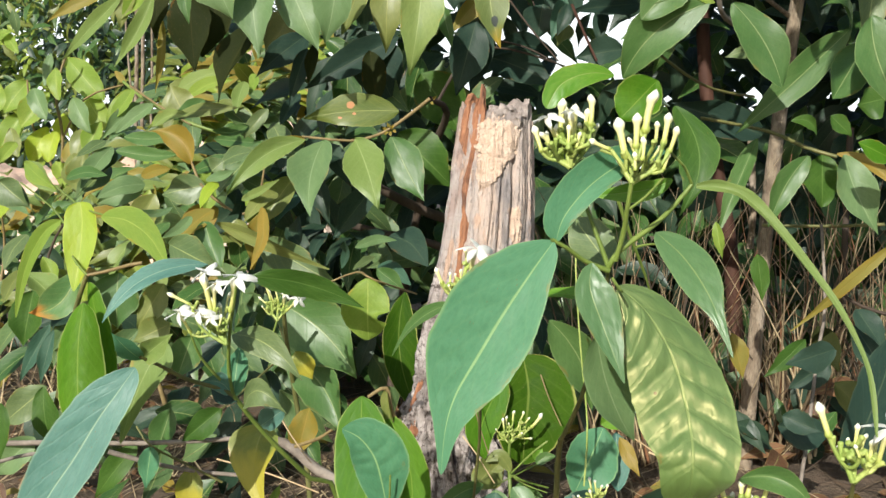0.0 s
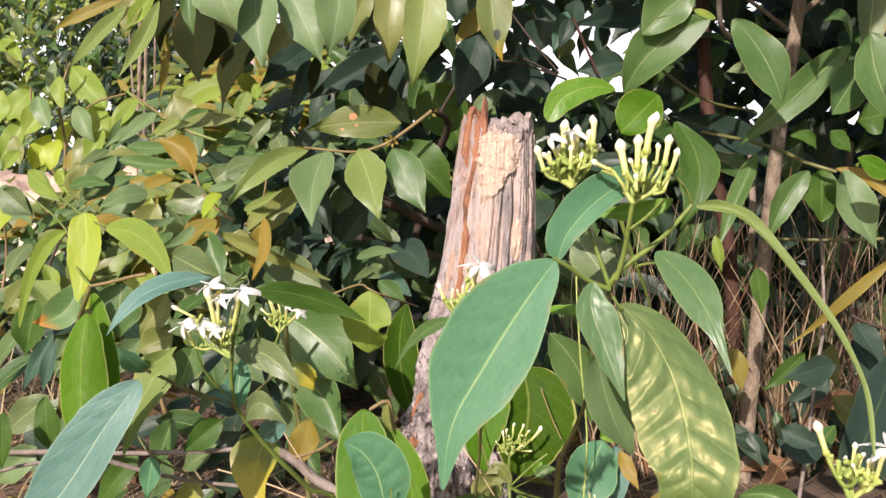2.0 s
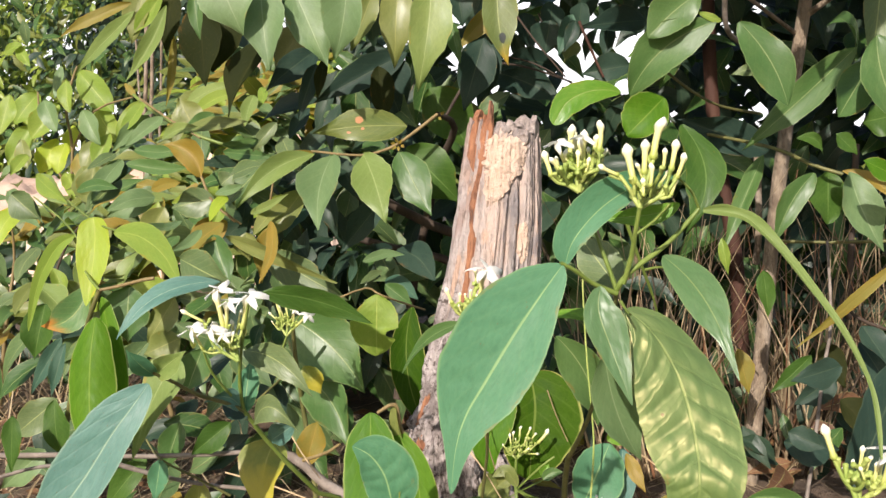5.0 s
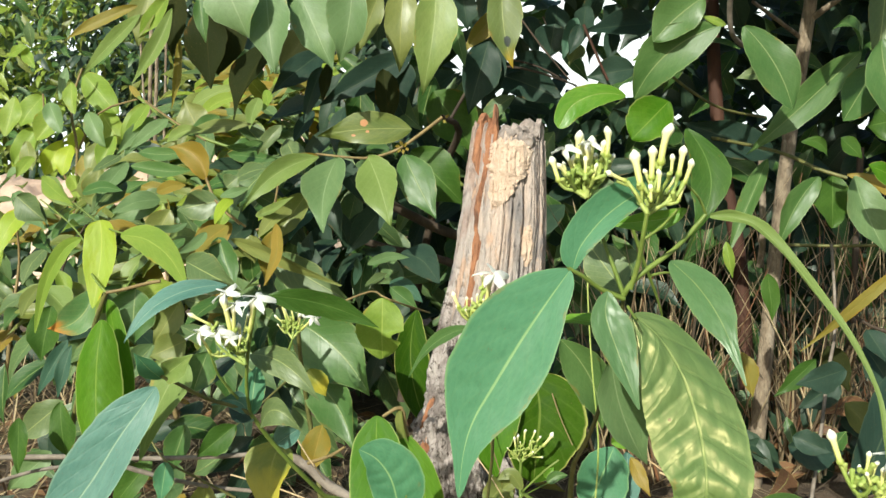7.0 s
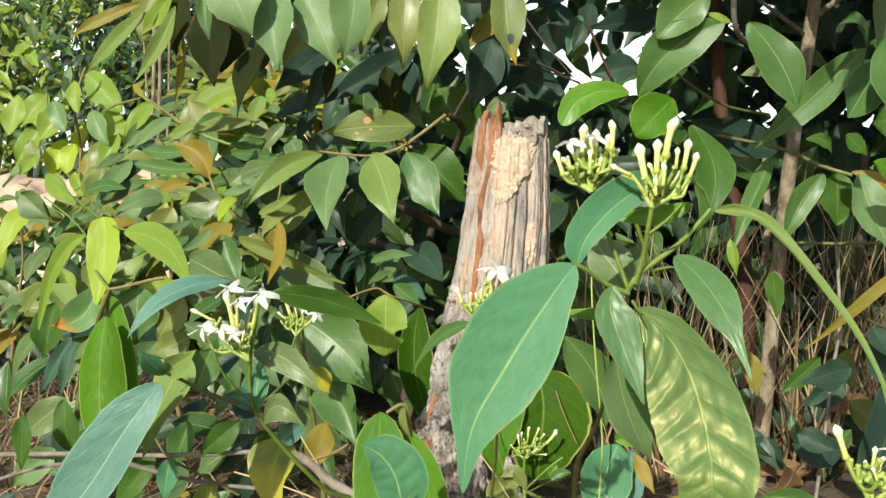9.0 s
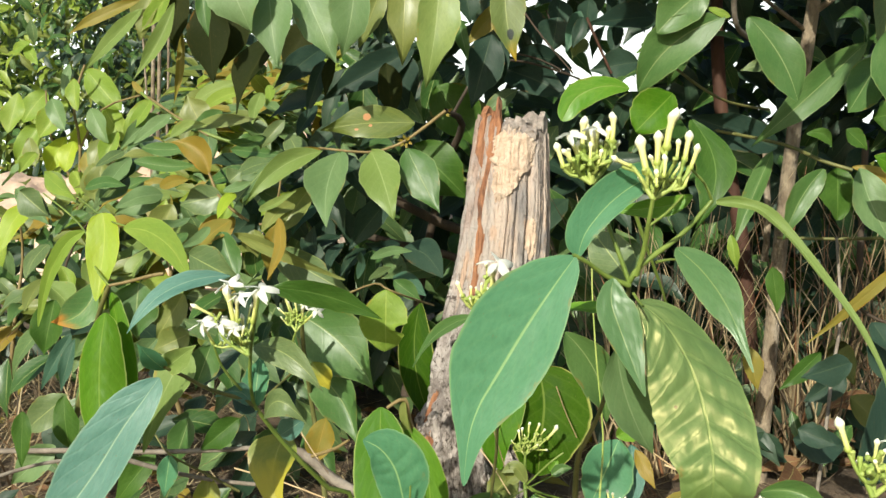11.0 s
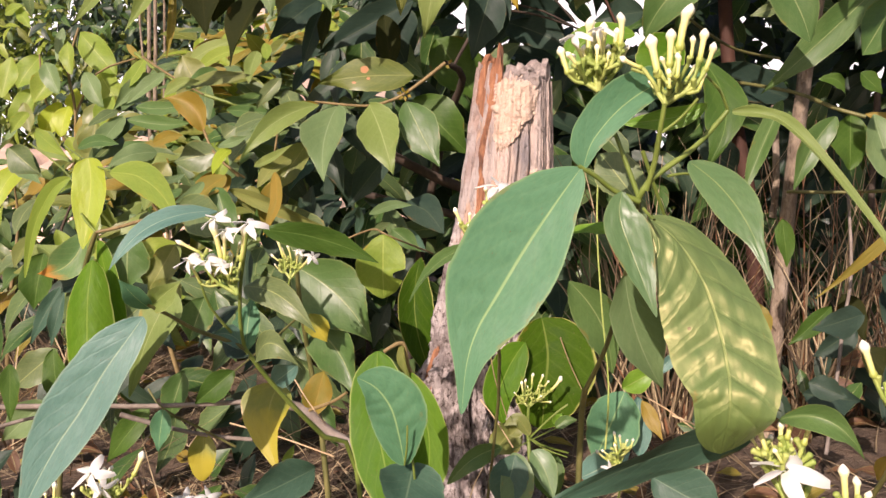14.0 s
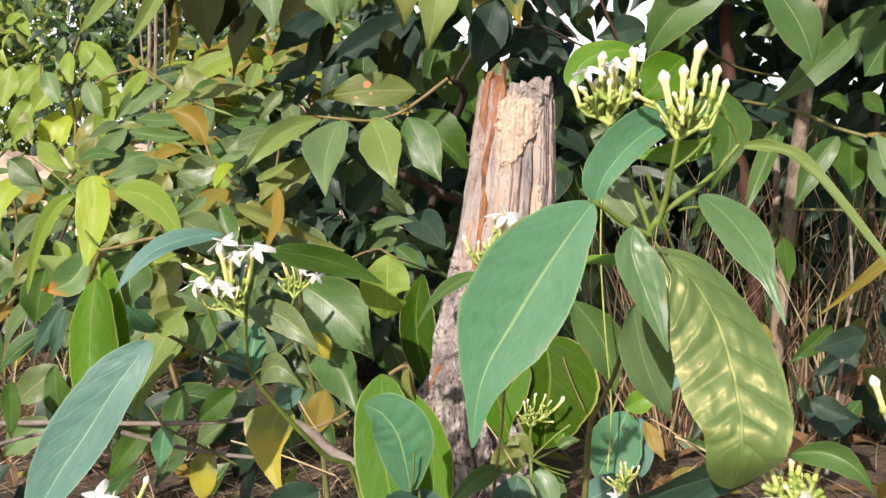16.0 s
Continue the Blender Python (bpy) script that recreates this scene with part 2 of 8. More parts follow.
def strand_material():
    """Dry grass, each strand of its own colour: pale straw, tan, rust, grey-brown."""
    t = Tree("dry_grass_strands")
    chance = t.n.new("ShaderNodeNewGeometry").outputs["Random Per Island"]
    again = t.math("FRACT", t.math("MULTIPLY", chance, 17.31))
    base = t.mix(t.span(chance, 0.2, 0.8), (0.15, 0.105, 0.06), (0.58, 0.46, 0.27))
    base = t.mix(t.span(again, 0.86, 0.9), base, (0.26, 0.125, 0.06))
    base = t.mix(t.span(again, 0.25, 0.18), base, (0.10, 0.075, 0.05))
    base = t.mix(t.span(t.noise(t.coords(), 55, 3), 0.45, 0.7, 0.0, 0.5), base, (0.13, 0.08, 0.045))
    t.put(t.bsdf.inputs["Base Color"], base)
    t.bsdf.inputs["Roughness"].default_value = 0.65
    return t.mat


STRANDS = strand_material()


def flower_material():
    t = Tree("bud_yellow_green_to_white")
    sep = t.n.new("ShaderNodeSeparateXYZ")
    t.l.new(t.n.new("ShaderNodeUVMap").outputs[0], sep.inputs[0])
    wob = t.math("ADD", sep.outputs[1], t.math("MULTIPLY", t.math("SUBTRACT", t.noise(t.coords(), 300, 2), 0.5), 0.2))
    base = t.mix(t.span(wob, 0.08, 0.35), (0.34, 0.40, 0.08), (0.62, 0.61, 0.20))
    base = t.mix(t.span(wob, 0.35, 0.75), base, (0.74, 0.71, 0.34))
    base = t.mix(t.span(wob, 0.70, 0.88), base, (0.80, 0.79, 0.64))
    t.put(t.bsdf.inputs["Base Color"], base)
    t.bsdf.inputs["Roughness"].default_value = 0.5
    t.bsdf.inputs["Subsurface Weight"].default_value = 0.0
    return t.mat


def petal_material():
    t = Tree("petal_white")
    n = t.noise(t.coords(), 140, 3)
    t.put(t.bsdf.inputs["Base Color"], t.mix(t.span(n, 0.3, 0.7), (0.88, 0.88, 0.85), (0.82, 0.83, 0.78)))
    t.bsdf.inputs["Roughness"].default_value = 0.55
    normal = t.bump(n, 0.2, 0.001)
    thin = t.n.new("ShaderNodeBsdfTranslucent")
    thin.inputs["Color"].default_value = (0.82, 0.83, 0.76, 1)
    t.l.new(normal, thin.inputs["Normal"])
    mixed = t.n.new("ShaderNodeMixShader")
    mixed.inputs[0].default_value = 0.4
    t.l.new(t.bsdf.outputs[0], mixed.inputs[1])
    t.l.new(thin.outputs[0], mixed.inputs[2])
    t.l.new(mixed.outputs[0], t.out.inputs["Surface"])
    return t.mat


BUD, PETAL = flower_material(), petal_material()


def stump_material():
    """Weathered, split wood: long grey and tan streaks, rust brown streaks, dark cracks."""
    t = Tree("weathered_wood")
    c = t.coords("Object", (1, 1, 0.07))
    wide, thin, hair = t.noise(c, 26, 4, 0.6, 0.5), t.noise(c, 110, 4, 0.65, 0.4), t.noise(c, 330, 3, 0.6, 0.2)
    base = t.mix(t.span(wide, 0.38, 0.6), (0.55, 0.435, 0.36), (0.42, 0.365, 0.335))
    base = t.mix(t.span(t.noise(c, 15, 3, 0.5, 0.4), 0.60, 0.66, 0.0, 0.55), base, (0.24, 0.14, 0.105))
    base = t.mix(t.span(t.noise(t.coords("Object", (1, 1, 0.4)), 10, 4, 0.6), 0.48, 0.60, 0.0, 0.85), base, (0.21, 0.195, 0.195))
    base = t.mix(t.span(t.noise(t.coords("Object", (1, 1, 0.5)), 40, 5, 0.7), 0.54, 0.66, 0.0, 0.7), base, (0.50, 0.44, 0.40))
    base = t.mix(t.span(t.noise(t.coords("Object", (1, 1, 0.25)), 30, 5, 0.65, 0.6), 0.52, 0.62, 0.0, 0.7), base, (0.54, 0.35, 0.235))
    base = t.mix(t.span(hair, 0.5, 0.75, 0.0, 0.5), base, (0.13, 0.085, 0.06))
    base = t.mix(t.span(thin, 0.62, 0.74, 0.0, 0.7), base, (0.075, 0.05, 0.035))
    zed = t.n.new("ShaderNodeSeparateXYZ")
    t.l.new(t.coords("Object"), zed.inputs[0])
    lumps = t.noise(t.coords("Object", (1, 1, 0.6)), 34, 5, 0.7)
    bark = t.mix(t.span(lumps, 0.38, 0.62), (0.22, 0.185, 0.17), (0.50, 0.445, 0.415))
    bark = t.mix(t.span(t.noise(t.coords("Object"), 120, 4, 0.7), 0.52, 0.64, 0.0, 0.9), bark, (0.07, 0.05, 0.04))
    bark = t.mix(t.span(t.noise(t.coords("Object", (1, 1, 0.16)), 46, 5, 0.65, 0.8), 0.56, 0.64, 0.0, 0.85), bark, (0.06, 0.04, 0.032))     # long fissures
    high = t.math("ADD", zed.outputs[2], t.math("MULTIPLY", t.math("SUBTRACT", t.noise(c, 20, 4, 0.6), 0.5), 0.5))
    base = t.mix(t.span(high, 0.36, 0.44, 1.0, 0.0), base, bark)             # bark still clings to the foot
    t.put(t.bsdf.inputs["Base Color"], base)
    t.bsdf.inputs["Roughness"].default_value = 0.9
    rough = t.noise(t.coords("Object"), 190, 4, 0.7)
    t.bump(t.math("ADD", t.math("ADD", t.math("MULTIPLY", thin, -1.0), t.math("MULTIPLY", hair, -0.5)), t.math("MULTIPLY", rough, 0.7)), 1.0, 0.006)
    return t.mat


WOOD = stump_material()
WOOD_ROT = plain_material("crumbling_tan_wood", (0.67, 0.51, 0.39), (0.57, 0.42, 0.31), 75, 0.95, (1, 1, 1), 1.0, 0.006, third=(0.66, 0.52, 0.41))
WOOD_RUST = plain_material("rust_brown_wood", (0.40, 0.185, 0.09), (0.25, 0.105, 0.052), 110, 0.85, (1, 1, 0.22), 1.0, 0.005, third=(0.09, 0.042, 0.026))
WOOD_GREY = plain_material("grey_crumbled_wood", (0.42, 0.36, 0.32), (0.27, 0.225, 0.20), 80, 0.95, (1, 1, 1), 1.0, 0.005)


def ground_material():
    t = Tree("dry_soil")
    c = t.coords()
    a, b, d = t.noise(c, 1.3, 4), t.noise(c, 14, 5, 0.65), t.noise(c, 90, 4, 0.7)
    base = t.mix(t.span(b, 0.35, 0.65), (0.085, 0.06, 0.04), (0.17, 0.12, 0.078))
    base = t.mix(t.span(a, 0.5, 0.62), base, (0.12, 0.10, 0.05))
    base = t.mix(t.span(d, 0.5, 0.8, 0.0, 0.6), base, (0.07, 0.045, 0.028))
    t.put(t.bsdf.inputs["Base Color"], base)
    t.bsdf.inputs["Roughness"].default_value = 0.95
    t.bump(t.math("ADD", b, t.math("MULTIPLY", d, 0.6)), 1.0, 0.02)
    return t.mat


SOIL = ground_material()
BANK = plain_material("pale_earth", (0.60, 0.42, 0.31), (0.68, 0.53, 0.41), 3.0, 0.95, (1, 1, 1), 0.8, 0.03, third=(0.5, 0.3, 0.2))

# ---------------------------------------------------------------- building helpers


def part(name, me, material, parent, label=""):
    if isinstance(me, bmesh.types.BMesh):
        bm, me = me, bpy.data.meshes.new(name)
        bm.to_mesh(me)
        bm.free()
    if not me.materials:
        me.materials.append(material)
    ob = new(name, me)
    ob.parent = parent
    if label:
        tagged(ob, label)
    return ob


def thing(name, place, label, category, group=""):
    ob = new(name)
    ob.empty_display_size = 0.05
    ob.location = place
    bpy.context.view_layer.update()
    return tagged(ob, label, category, group)


def under(parent):
    """The offset of a thing, for parts whose meshes are worked out in the world."""
    p = Vector((0, 0, 0))
    while parent:
        p, parent = p + parent.location, parent.parent
    return p


def grid_mesh(name, points, rows, cols, closed=False, uvs=None):
    """A sheet of rows x cols points."""
    faces = []
    for i in range(rows - 1):
        for j in range(cols if closed else cols - 1):
            k = (j + 1) % cols
            faces.append((i * cols + j, i * cols + k, (i + 1) * cols + k, (i + 1) * cols + j))
    me = bpy.data.meshes.new(name)
    me.from_pydata([tuple(p) for p in points], [], faces)
    layer = me.uv_layers.new()
    if uvs is None:
        uvs = [((j / max(cols - 1, 1)), i / (rows - 1)) for i in range(rows) for j in range(cols)]
    loops = np.empty(len(me.loops), dtype=np.int32)
    me.loops.foreach_get("vertex_index", loops)
    layer.data.foreach_set("uv", np.array(uvs, dtype=np.float32)[loops].ravel())
    me.polygons.foreach_set("use_smooth", [True] * len(me.polygons))
    return me


def blade_width(v, shape):
    if shape == "round":
        return math.sin(math.pi * v ** 0.95) ** 0.6
    if shape == "blunt":
        return math.sin(math.pi * v ** 0.98) ** 0.66 * (1 - 0.12 * v ** 6)
    if shape == "strap":
        return min(1.0, (math.sin(math.pi * v ** 0.8)) ** 0.5)
    if shape == "drip":                            # broad blade, long narrow tip
        return float(np.interp(v, (0, 0.03, 0.1, 0.2, 0.34, 0.48, 0.6, 0.7, 0.8, 0.9, 0.97, 1), (0.05, 0.2, 0.5, 0.8, 1, 0.97, 0.80, 0.57, 0.36, 0.24, 0.12, 0.01)))
    if shape == "obovate":
        return math.sin(math.pi * v ** 1.12) ** 0.72
    if shape == "lance":
        return math.sin(math.pi * v ** 0.86) ** 0.95
    w = math.sin(math.pi * v ** 0.78) ** 0.85
    if v > 0.66:                                   # drawn-out tip
        w *= 1 - 0.5 * math.sin((v - 0.66) / 0.34 * math.pi * 0.5) * (1 - 0.3 * v)
    return w


def blade(length, width, arch=0.0, sway=0.0, fold=14.0, shape="oval", wave=0.02, rows=17, cols=9, seed=0, curl=0.0, cup=0.0, twist=0.0, quilt=0.0, bite=None):
    """A leaf along +y from the origin, facing +z: curved midrib, halves folded up by fold degrees, wavy rim, twisted, tip curled down."""
    rng = random.Random(seed)
    ph, ph2, uneven = rng.uniform(0, 6.28), rng.uniform(0, 6.28), rng.uniform(-0.12, 0.12)
    pts = []
    lift = math.tan(radians(fold))
    for i in range(rows):
        v = i / (rows - 1)
        half = 0.5 * width * blade_width(min(max(v, 0.004), 0.996), shape)
        bend = 4 * v * (1 - v)
        a = radians(twist) * (v - 0.35)
        for j in range(cols):
            u = 2 * j / (cols - 1) - 1
            q = u * half * (1 + (0.05 * math.sin(ph + 6 * v) + uneven * math.sin(math.pi * v)) * (1 if u > 0 else -1))
            q *= 1 + (0.07 * noise.noise((v * 11, seed * 3.1, 5 if u > 0 else 0)) + 0.04 * noise.noise((v * 31, seed * 1.7, 9 if u > 0 else 2))) * abs(u)
            if bite and u * bite[1] > 0:           # eaten away from the rim
                q *= 1 - bite[2] * math.exp(-((v - bite[0]) / 0.07) ** 4)
            z = abs(u) ** 1.25 * half * lift - cup * half * u * u
            z += wave * width * u * u * math.sin(ph2 + v * 9 + (2.1 if u > 0 else 0))
            z += quilt * half * (abs(math.sin(math.pi * (7 * v - 1.7 * abs(u) + 0.12 * math.sin(ph + 9 * v)))) - 0.6) * min(1.0, 4 * abs(u)) * (1.15 - abs(u))
            x = q * math.cos(a) - z * math.sin(a) + sway * length * bend
            z = q * math.sin(a) + z * math.cos(a) + arch * length * bend - curl * length * max(0.0, v - 0.5) ** 2 * 2.4
            pts.append((x, v * length, z))
    return grid_mesh("leaf", pts, rows, cols)


LEAF_COUNT = [0]


def leaf(plant, base, tip, width, kind="mid", turn=0.0, arch=0.0, sway=0.0, fold=14.0, shape="oval", curl=None, wave=0.065, cup=0.0, twist=None, quilt=0.02,
         bite=None, label="", name="leaf"):
    """A leaf from base to tip; turn rolls it round that line away from facing south (-y)."""
    LEAF_COUNT[0] += 1
    base, tip = Vector(base), Vector(tip)
    y = (tip - base).normalized()
    z = Vector((0, -1, 0.12))
    z = (z - y * z.dot(y)).normalized()
    z = Matrix.Rotation(radians(turn), 3, y) @ z
    x = y.cross(z)
    rng = random.Random(LEAF_COUNT[0] * 7)
    form = rng.uniform(-0.02, 0.06), rng.uniform(0.0, 0.16), rng.uniform(-28, 28), rng.uniform(-5, 10)
    me = blade((tip - base).length, width, arch + form[0], sway, fold + form[3], shape, wave, seed=LEAF_COUNT[0],
               curl=form[1] if curl is None else curl, cup=cup, twist=form[2] if twist is None else twist, quilt=quilt, bite=bite, rows=49 if quilt > 0.05 or bite else 21, cols=13 if quilt > 0.05 else 9)
    ob = part(name, me, MAT[kind], plant, label)
    m = Matrix((x, y, z)).transposed().to_4x4()
    m.translation = base - under(plant)
    ob.matrix_basis = m
    return ob


def tube_mesh(name, points, radii, sides=8, offset=(0, 0, 0), knots=0.0, smooth=3):
    """A round, tapering stem through points."""
    pts = [Vector(p) - Vector(offset) for p in points]
    fine, rad = [], []
    n = len(pts)
    for i in range(n - 1):
        p0, p1, p2, p3 = pts[max(i - 1, 0)], pts[i], pts[i + 1], pts[min(i + 2, n - 1)]
        for k in range(smooth):
            s = k / smooth
            fine.append(0.5 * (2 * p1 + (p2 - p0) * s + (2 * p0 - 5 * p1 + 4 * p2 - p3) * s * s + (3 * p1 - p0 - 3 * p2 + p3) * s ** 3))
            rad.append(radii[i] + (radii[i + 1] - radii[i]) * s)
    fine.append(pts[-1])
    rad.append(radii[-1])
    ring, out = None, []
    side = Vector((1, 0, 0))
    for i, p in enumerate(fine):
        d = (fine[min(i + 1, len(fine) - 1)] - fine[max(i - 1, 0)]).normalized()
        side = side - d * side.dot(d)
        if side.length < 1e-3:
            side = d.orthogonal()
        side.normalize()
        up = d.cross(side)
        for k in range(sides):
            a = 2 * math.pi * k / sides
            r = rad[i] * (1 + knots * noise.noise(p * 60 + Vector((k * 0.7, 0, 0))))
            out.append(p + (side * math.cos(a) + up * math.sin(a)) * r)
    me = grid_mesh(name, out, len(fine), sides, True)
    return me


def stem(plant, points, r0, r1, material, name="stem", label="", knots=0.15, sides=8):
    n = len(points)
    radii = [r0 + (r1 - r0) * i / (n - 1) for i in range(n)]
    return part(name, tube_mesh(name, points, radii, sides, under(plant), knots), material, plant, label)


def ribbon(plant, points, width, kind, fold=35.0, label=""):
    """A long narrow leaf through points, folded along its middle, turning slowly as it goes."""
    off = under(plant)
    pts = [Vector(p) - off for p in points]
    n, fine = len(pts), []
    for i in range(n - 1):
        p0, p1, p2, p3 = pts[max(i - 1, 0)], pts[i], pts[i + 1], pts[min(i + 2, n - 1)]
        for k in range(8):
            s = k / 8
            fine.append(0.5 * (2 * p1 + (p2 - p0) * s + (2 * p0 - 5 * p1 + 4 * p2 - p3) * s * s + (3 * p1 - p0 - 3 * p2 + p3) * s ** 3))
    fine.append(pts[-1])
    out, lift = [], math.tan(radians(fold))
    for i, p in enumerate(fine):
        v = i / (len(fine) - 1)
        d = (fine[min(i + 1, len(fine) - 1)] - fine[max(i - 1, 0)]).normalized()
        face = Matrix.Rotation(radians(50 - 70 * v), 3, d) @ Vector((0.1, -0.55, 0.85))
        face = (face - d * face.dot(d)).normalized()
        side = d.cross(face)
        half = 0.5 * width * min(1.0, 0.35 + 5 * v, 1.3 - 0.85 * v, 0.3 + 4.0 * (1 - v)) * (1 + 0.08 * math.sin(v * 23))
        for u in (-1, -0.5, 0, 0.5, 1):
            out.append(p + side * (half * u) + face * (abs(u) * half * lift + 0.1 * half * math.sin(v * 31 + u)))
    return part("leaf", grid_mesh("leaf", out, len(fine), 5), MAT[kind], plant, label)


def spine_leaf(plant, points, widths, kind, faces=((0, -1, 0.15),), fold=10.0, cup=0.0, quilt=0.0, ribs=8, wave=0.03, seed=1, rows=57, cols=17, label="", roll=0.0, calm=2.0):
    """A leaf bent along a curved midrib. widths: how far along, half width to the left and to the right of it; faces: where the blade looks, from base to tip."""
    off = under(plant)
    pts = [Vector(p) - off for p in points]
    n = len(pts)

    def along(v):
        f = min(v * (n - 1), n - 1.0001)
        i = int(f)
        s = f - i
        p0, p1, p2, p3 = pts[max(i - 1, 0)], pts[i], pts[i + 1], pts[min(i + 2, n - 1)]
        return 0.5 * (2 * p1 + (p2 - p0) * s + (2 * p0 - 5 * p1 + 4 * p2 - p3) * s * s + (3 * p1 - p0 - 3 * p2 + p3) * s ** 3)

    def rounded(v, k):
        """The half width at v: smooth through the given ones, rounded off at both ends."""
        for a, b in zip(widths, widths[1:]):
            if v <= b[0]:
                s = (v - a[0]) / (b[0] - a[0])
                i = widths.index(a)
                before, after = widths[max(i - 1, 0)], widths[min(i + 2, len(widths) - 1)]
                m0 = (b[k] - before[k]) / max(b[0] - before[0], 1e-6) * (b[0] - a[0])
                m1 = (after[k] - a[k]) / max(after[0] - a[0], 1e-6) * (b[0] - a[0])
                h = a[k] * (2 * s ** 3 - 3 * s * s + 1) + m0 * (s ** 3 - 2 * s * s + s) + b[k] * (3 * s * s - 2 * s ** 3) + m1 * (s ** 3 - s * s)
                return max(h, 0.0002)
        return widths[-1][k]

    rng = random.Random(seed)
    ph = rng.uniform(0, 6.28)
    lift = math.tan(radians(fold))
    out = []
    for i in range(rows):
        v = i / (rows - 1)
        p, d = along(v), (along(min(1.0, v + 0.02)) - along(max(0.0, v - 0.02))).normalized()
        f = v * (len(faces) - 1)
        k = min(int(f), max(len(faces) - 2, 0))
        face = Vector(faces[k]).lerp(Vector(faces[min(k + 1, len(faces) - 1)]), f - k)
        face = Matrix.Rotation(radians(roll), 3, d) @ face
        face = (face - d * face.dot(d)).normalized()
        side = d.cross(face)
        for j in range(cols):
            u = 2 * j / (cols - 1) - 1
            half = rounded(v, 2 if u > 0 else 1)
            half *= 1 + abs(u) * (0.035 * noise.noise((v * 13, seed * 3.7, 4 if u > 0 else 0)) + 0.02 * noise.noise((v * 37, seed * 1.3, 8 if u > 0 else 0)))
            z = half * (lift * abs(u) ** 1.2 - cup * u * u)
            z += wave * half * u * u * math.sin(ph + v * 9.5 + (2.3 if u > 0 else 0))
            pucker = abs(math.sin(math.pi * (ribs * v - 0.9 * abs(u) + 0.10 * math.sin(ph + 11 * v) + (0.35 if u > 0 else 0))))
            z += quilt * half * (pucker ** 0.7 - 0.6 + 0.35 * noise.noise((u * 4.0, v * 15, seed))) * min(1.0, 5 * abs(u)) * (1.1 - abs(u) ** 3) * max(0.15, min(1.0, (calm - v) / 0.1))
            out.append(p + side * (u * half) + face * z)
    return part("leaf", grid_mesh("leaf", out, rows, cols), MAT[kind], plant, label)


def curved_leaf(plant, points, half, kind, fold=None):
    """A smaller pointed leaf bent along three points, its attitude a little uneven."""
    rng = random.Random(int(abs(points[0][0]) * 9001 + abs(points[0][2]) * 7001))
    k = rng.uniform(0.85, 1.1)
    shape = [(0, 0.04, 0.04), (0.08, 0.42, 0.40), (0.22, 0.84, 0.80), (0.4, 1, 1), (0.58, 0.88, 0.9), (0.75, 0.55, 0.6), (0.9, 0.2, 0.22), (1, 0.02, 0.02)]
    return spine_leaf(plant, points, [(v, a * half, b * half * k) for v, a, b in shape], kind, faces=((rng.uniform(-0.4, 0.2), -1, rng.uniform(0.2, 0.8)), (rng.uniform(-0.4, 0.2), -1, rng.uniform(-0.1, 0.5))),
                      fold=rng.uniform(6, 24) if fold is None else fold, wave=0.12, seed=rng.randrange(900), rows=21, cols=9)


def bud_mesh(length, r, bend):
    """A flower bud on its tube, along +z: slim tube, swollen pointed head."""
    prof = [(0, 0.5), (0.06, 1.0), (0.13, 0.98), (0.2, 0.72), (0.45, 0.74), (0.66, 0.82), (0.74, 1.12), (0.81, 1.32), (0.88, 1.12), (0.95, 0.62), (1.0, 0.06)]
    pts, uvs, sides = [], [], 8
    for v, k in prof:
        for j in range(sides):
            a = 2 * math.pi * j / sides
            pts.append((r * k * math.cos(a) + bend * length * v * v, r * k * math.sin(a), v * length))
            uvs.append((j / sides, v))
    return grid_mesh("bud", pts, len(prof), sides, True, uvs)


BUD_SHAPES = [bud_mesh(1.0, 0.108, b) for b in (-0.16, 0.03, 0.2)]
for me in BUD_SHAPES:
    me.materials.append(BUD)
LONG_BUDS = [bud_mesh(1.0, 0.07, b) for b in (-0.1, 0.12)]
for me in LONG_BUDS:
    me.materials.append(BUD)


def aim(base, tip, roll=0.0):
    """A pose at base whose z points at tip, with the distance as its scale."""
    d = Vector(tip) - Vector(base)
    q = d.to_track_quat("Z", "Y").to_matrix().to_4x4()
    m = Matrix.Translation(base) @ q @ Matrix.Rotation(roll, 4, "Z") @ Matrix.Scale(d.length, 4)
    return m


def bud(cluster, base, tip, slim=False):
    k = len(cluster.children)
    shapes = LONG_BUDS if slim else BUD_SHAPES
    ob = part("bud", shapes[k % len(shapes)], BUD, cluster)
    ob.matrix_basis = Matrix.Translation(-under(cluster)) @ aim(base, tip, k * 1.7)
    return ob


def petal_wheel(radius, seed):
    """Five white petals set like a pinwheel, slightly curled, facing +z."""
    rng = random.Random(seed)
    bm = bmesh.new()
    for k in range(5):
        a0 = 2 * math.pi * k / 5 + rng.uniform(-0.1, 0.1)
        droop = rng.uniform(0.0, 0.6)
        rows, cols, grid = 7, 5, []
        for i in range(rows):
            s = i / (rows - 1)
            w = radius * (0.22 if radius > 0.012 else 0.2) * math.sin(math.pi * min(0.97, 0.12 + s * 0.85)) ** 0.7
            line = []
            for j in range(cols):
                u = 2 * j / (cols - 1) - 1
                x, y = radius * (0.06 + s * 0.94), u * w + 0.34 * radius * s * s
                z = radius * (0.10 * u + 0.12 * s - droop * s * s - 0.12 * u * u * s + rng.uniform(-0.015, 0.015))
                line.append(bm.verts.new((x * math.cos(a0) - y * math.sin(a0), x * math.sin(a0) + y * math.cos(a0), z)))
            grid.append(line)
        for i in range(rows - 1):
            for j in range(cols - 1):
                bm.faces.new((grid[i][j], grid[i][j + 1], grid[i + 1][j + 1], grid[i + 1][j])).smooth = True
    return bm


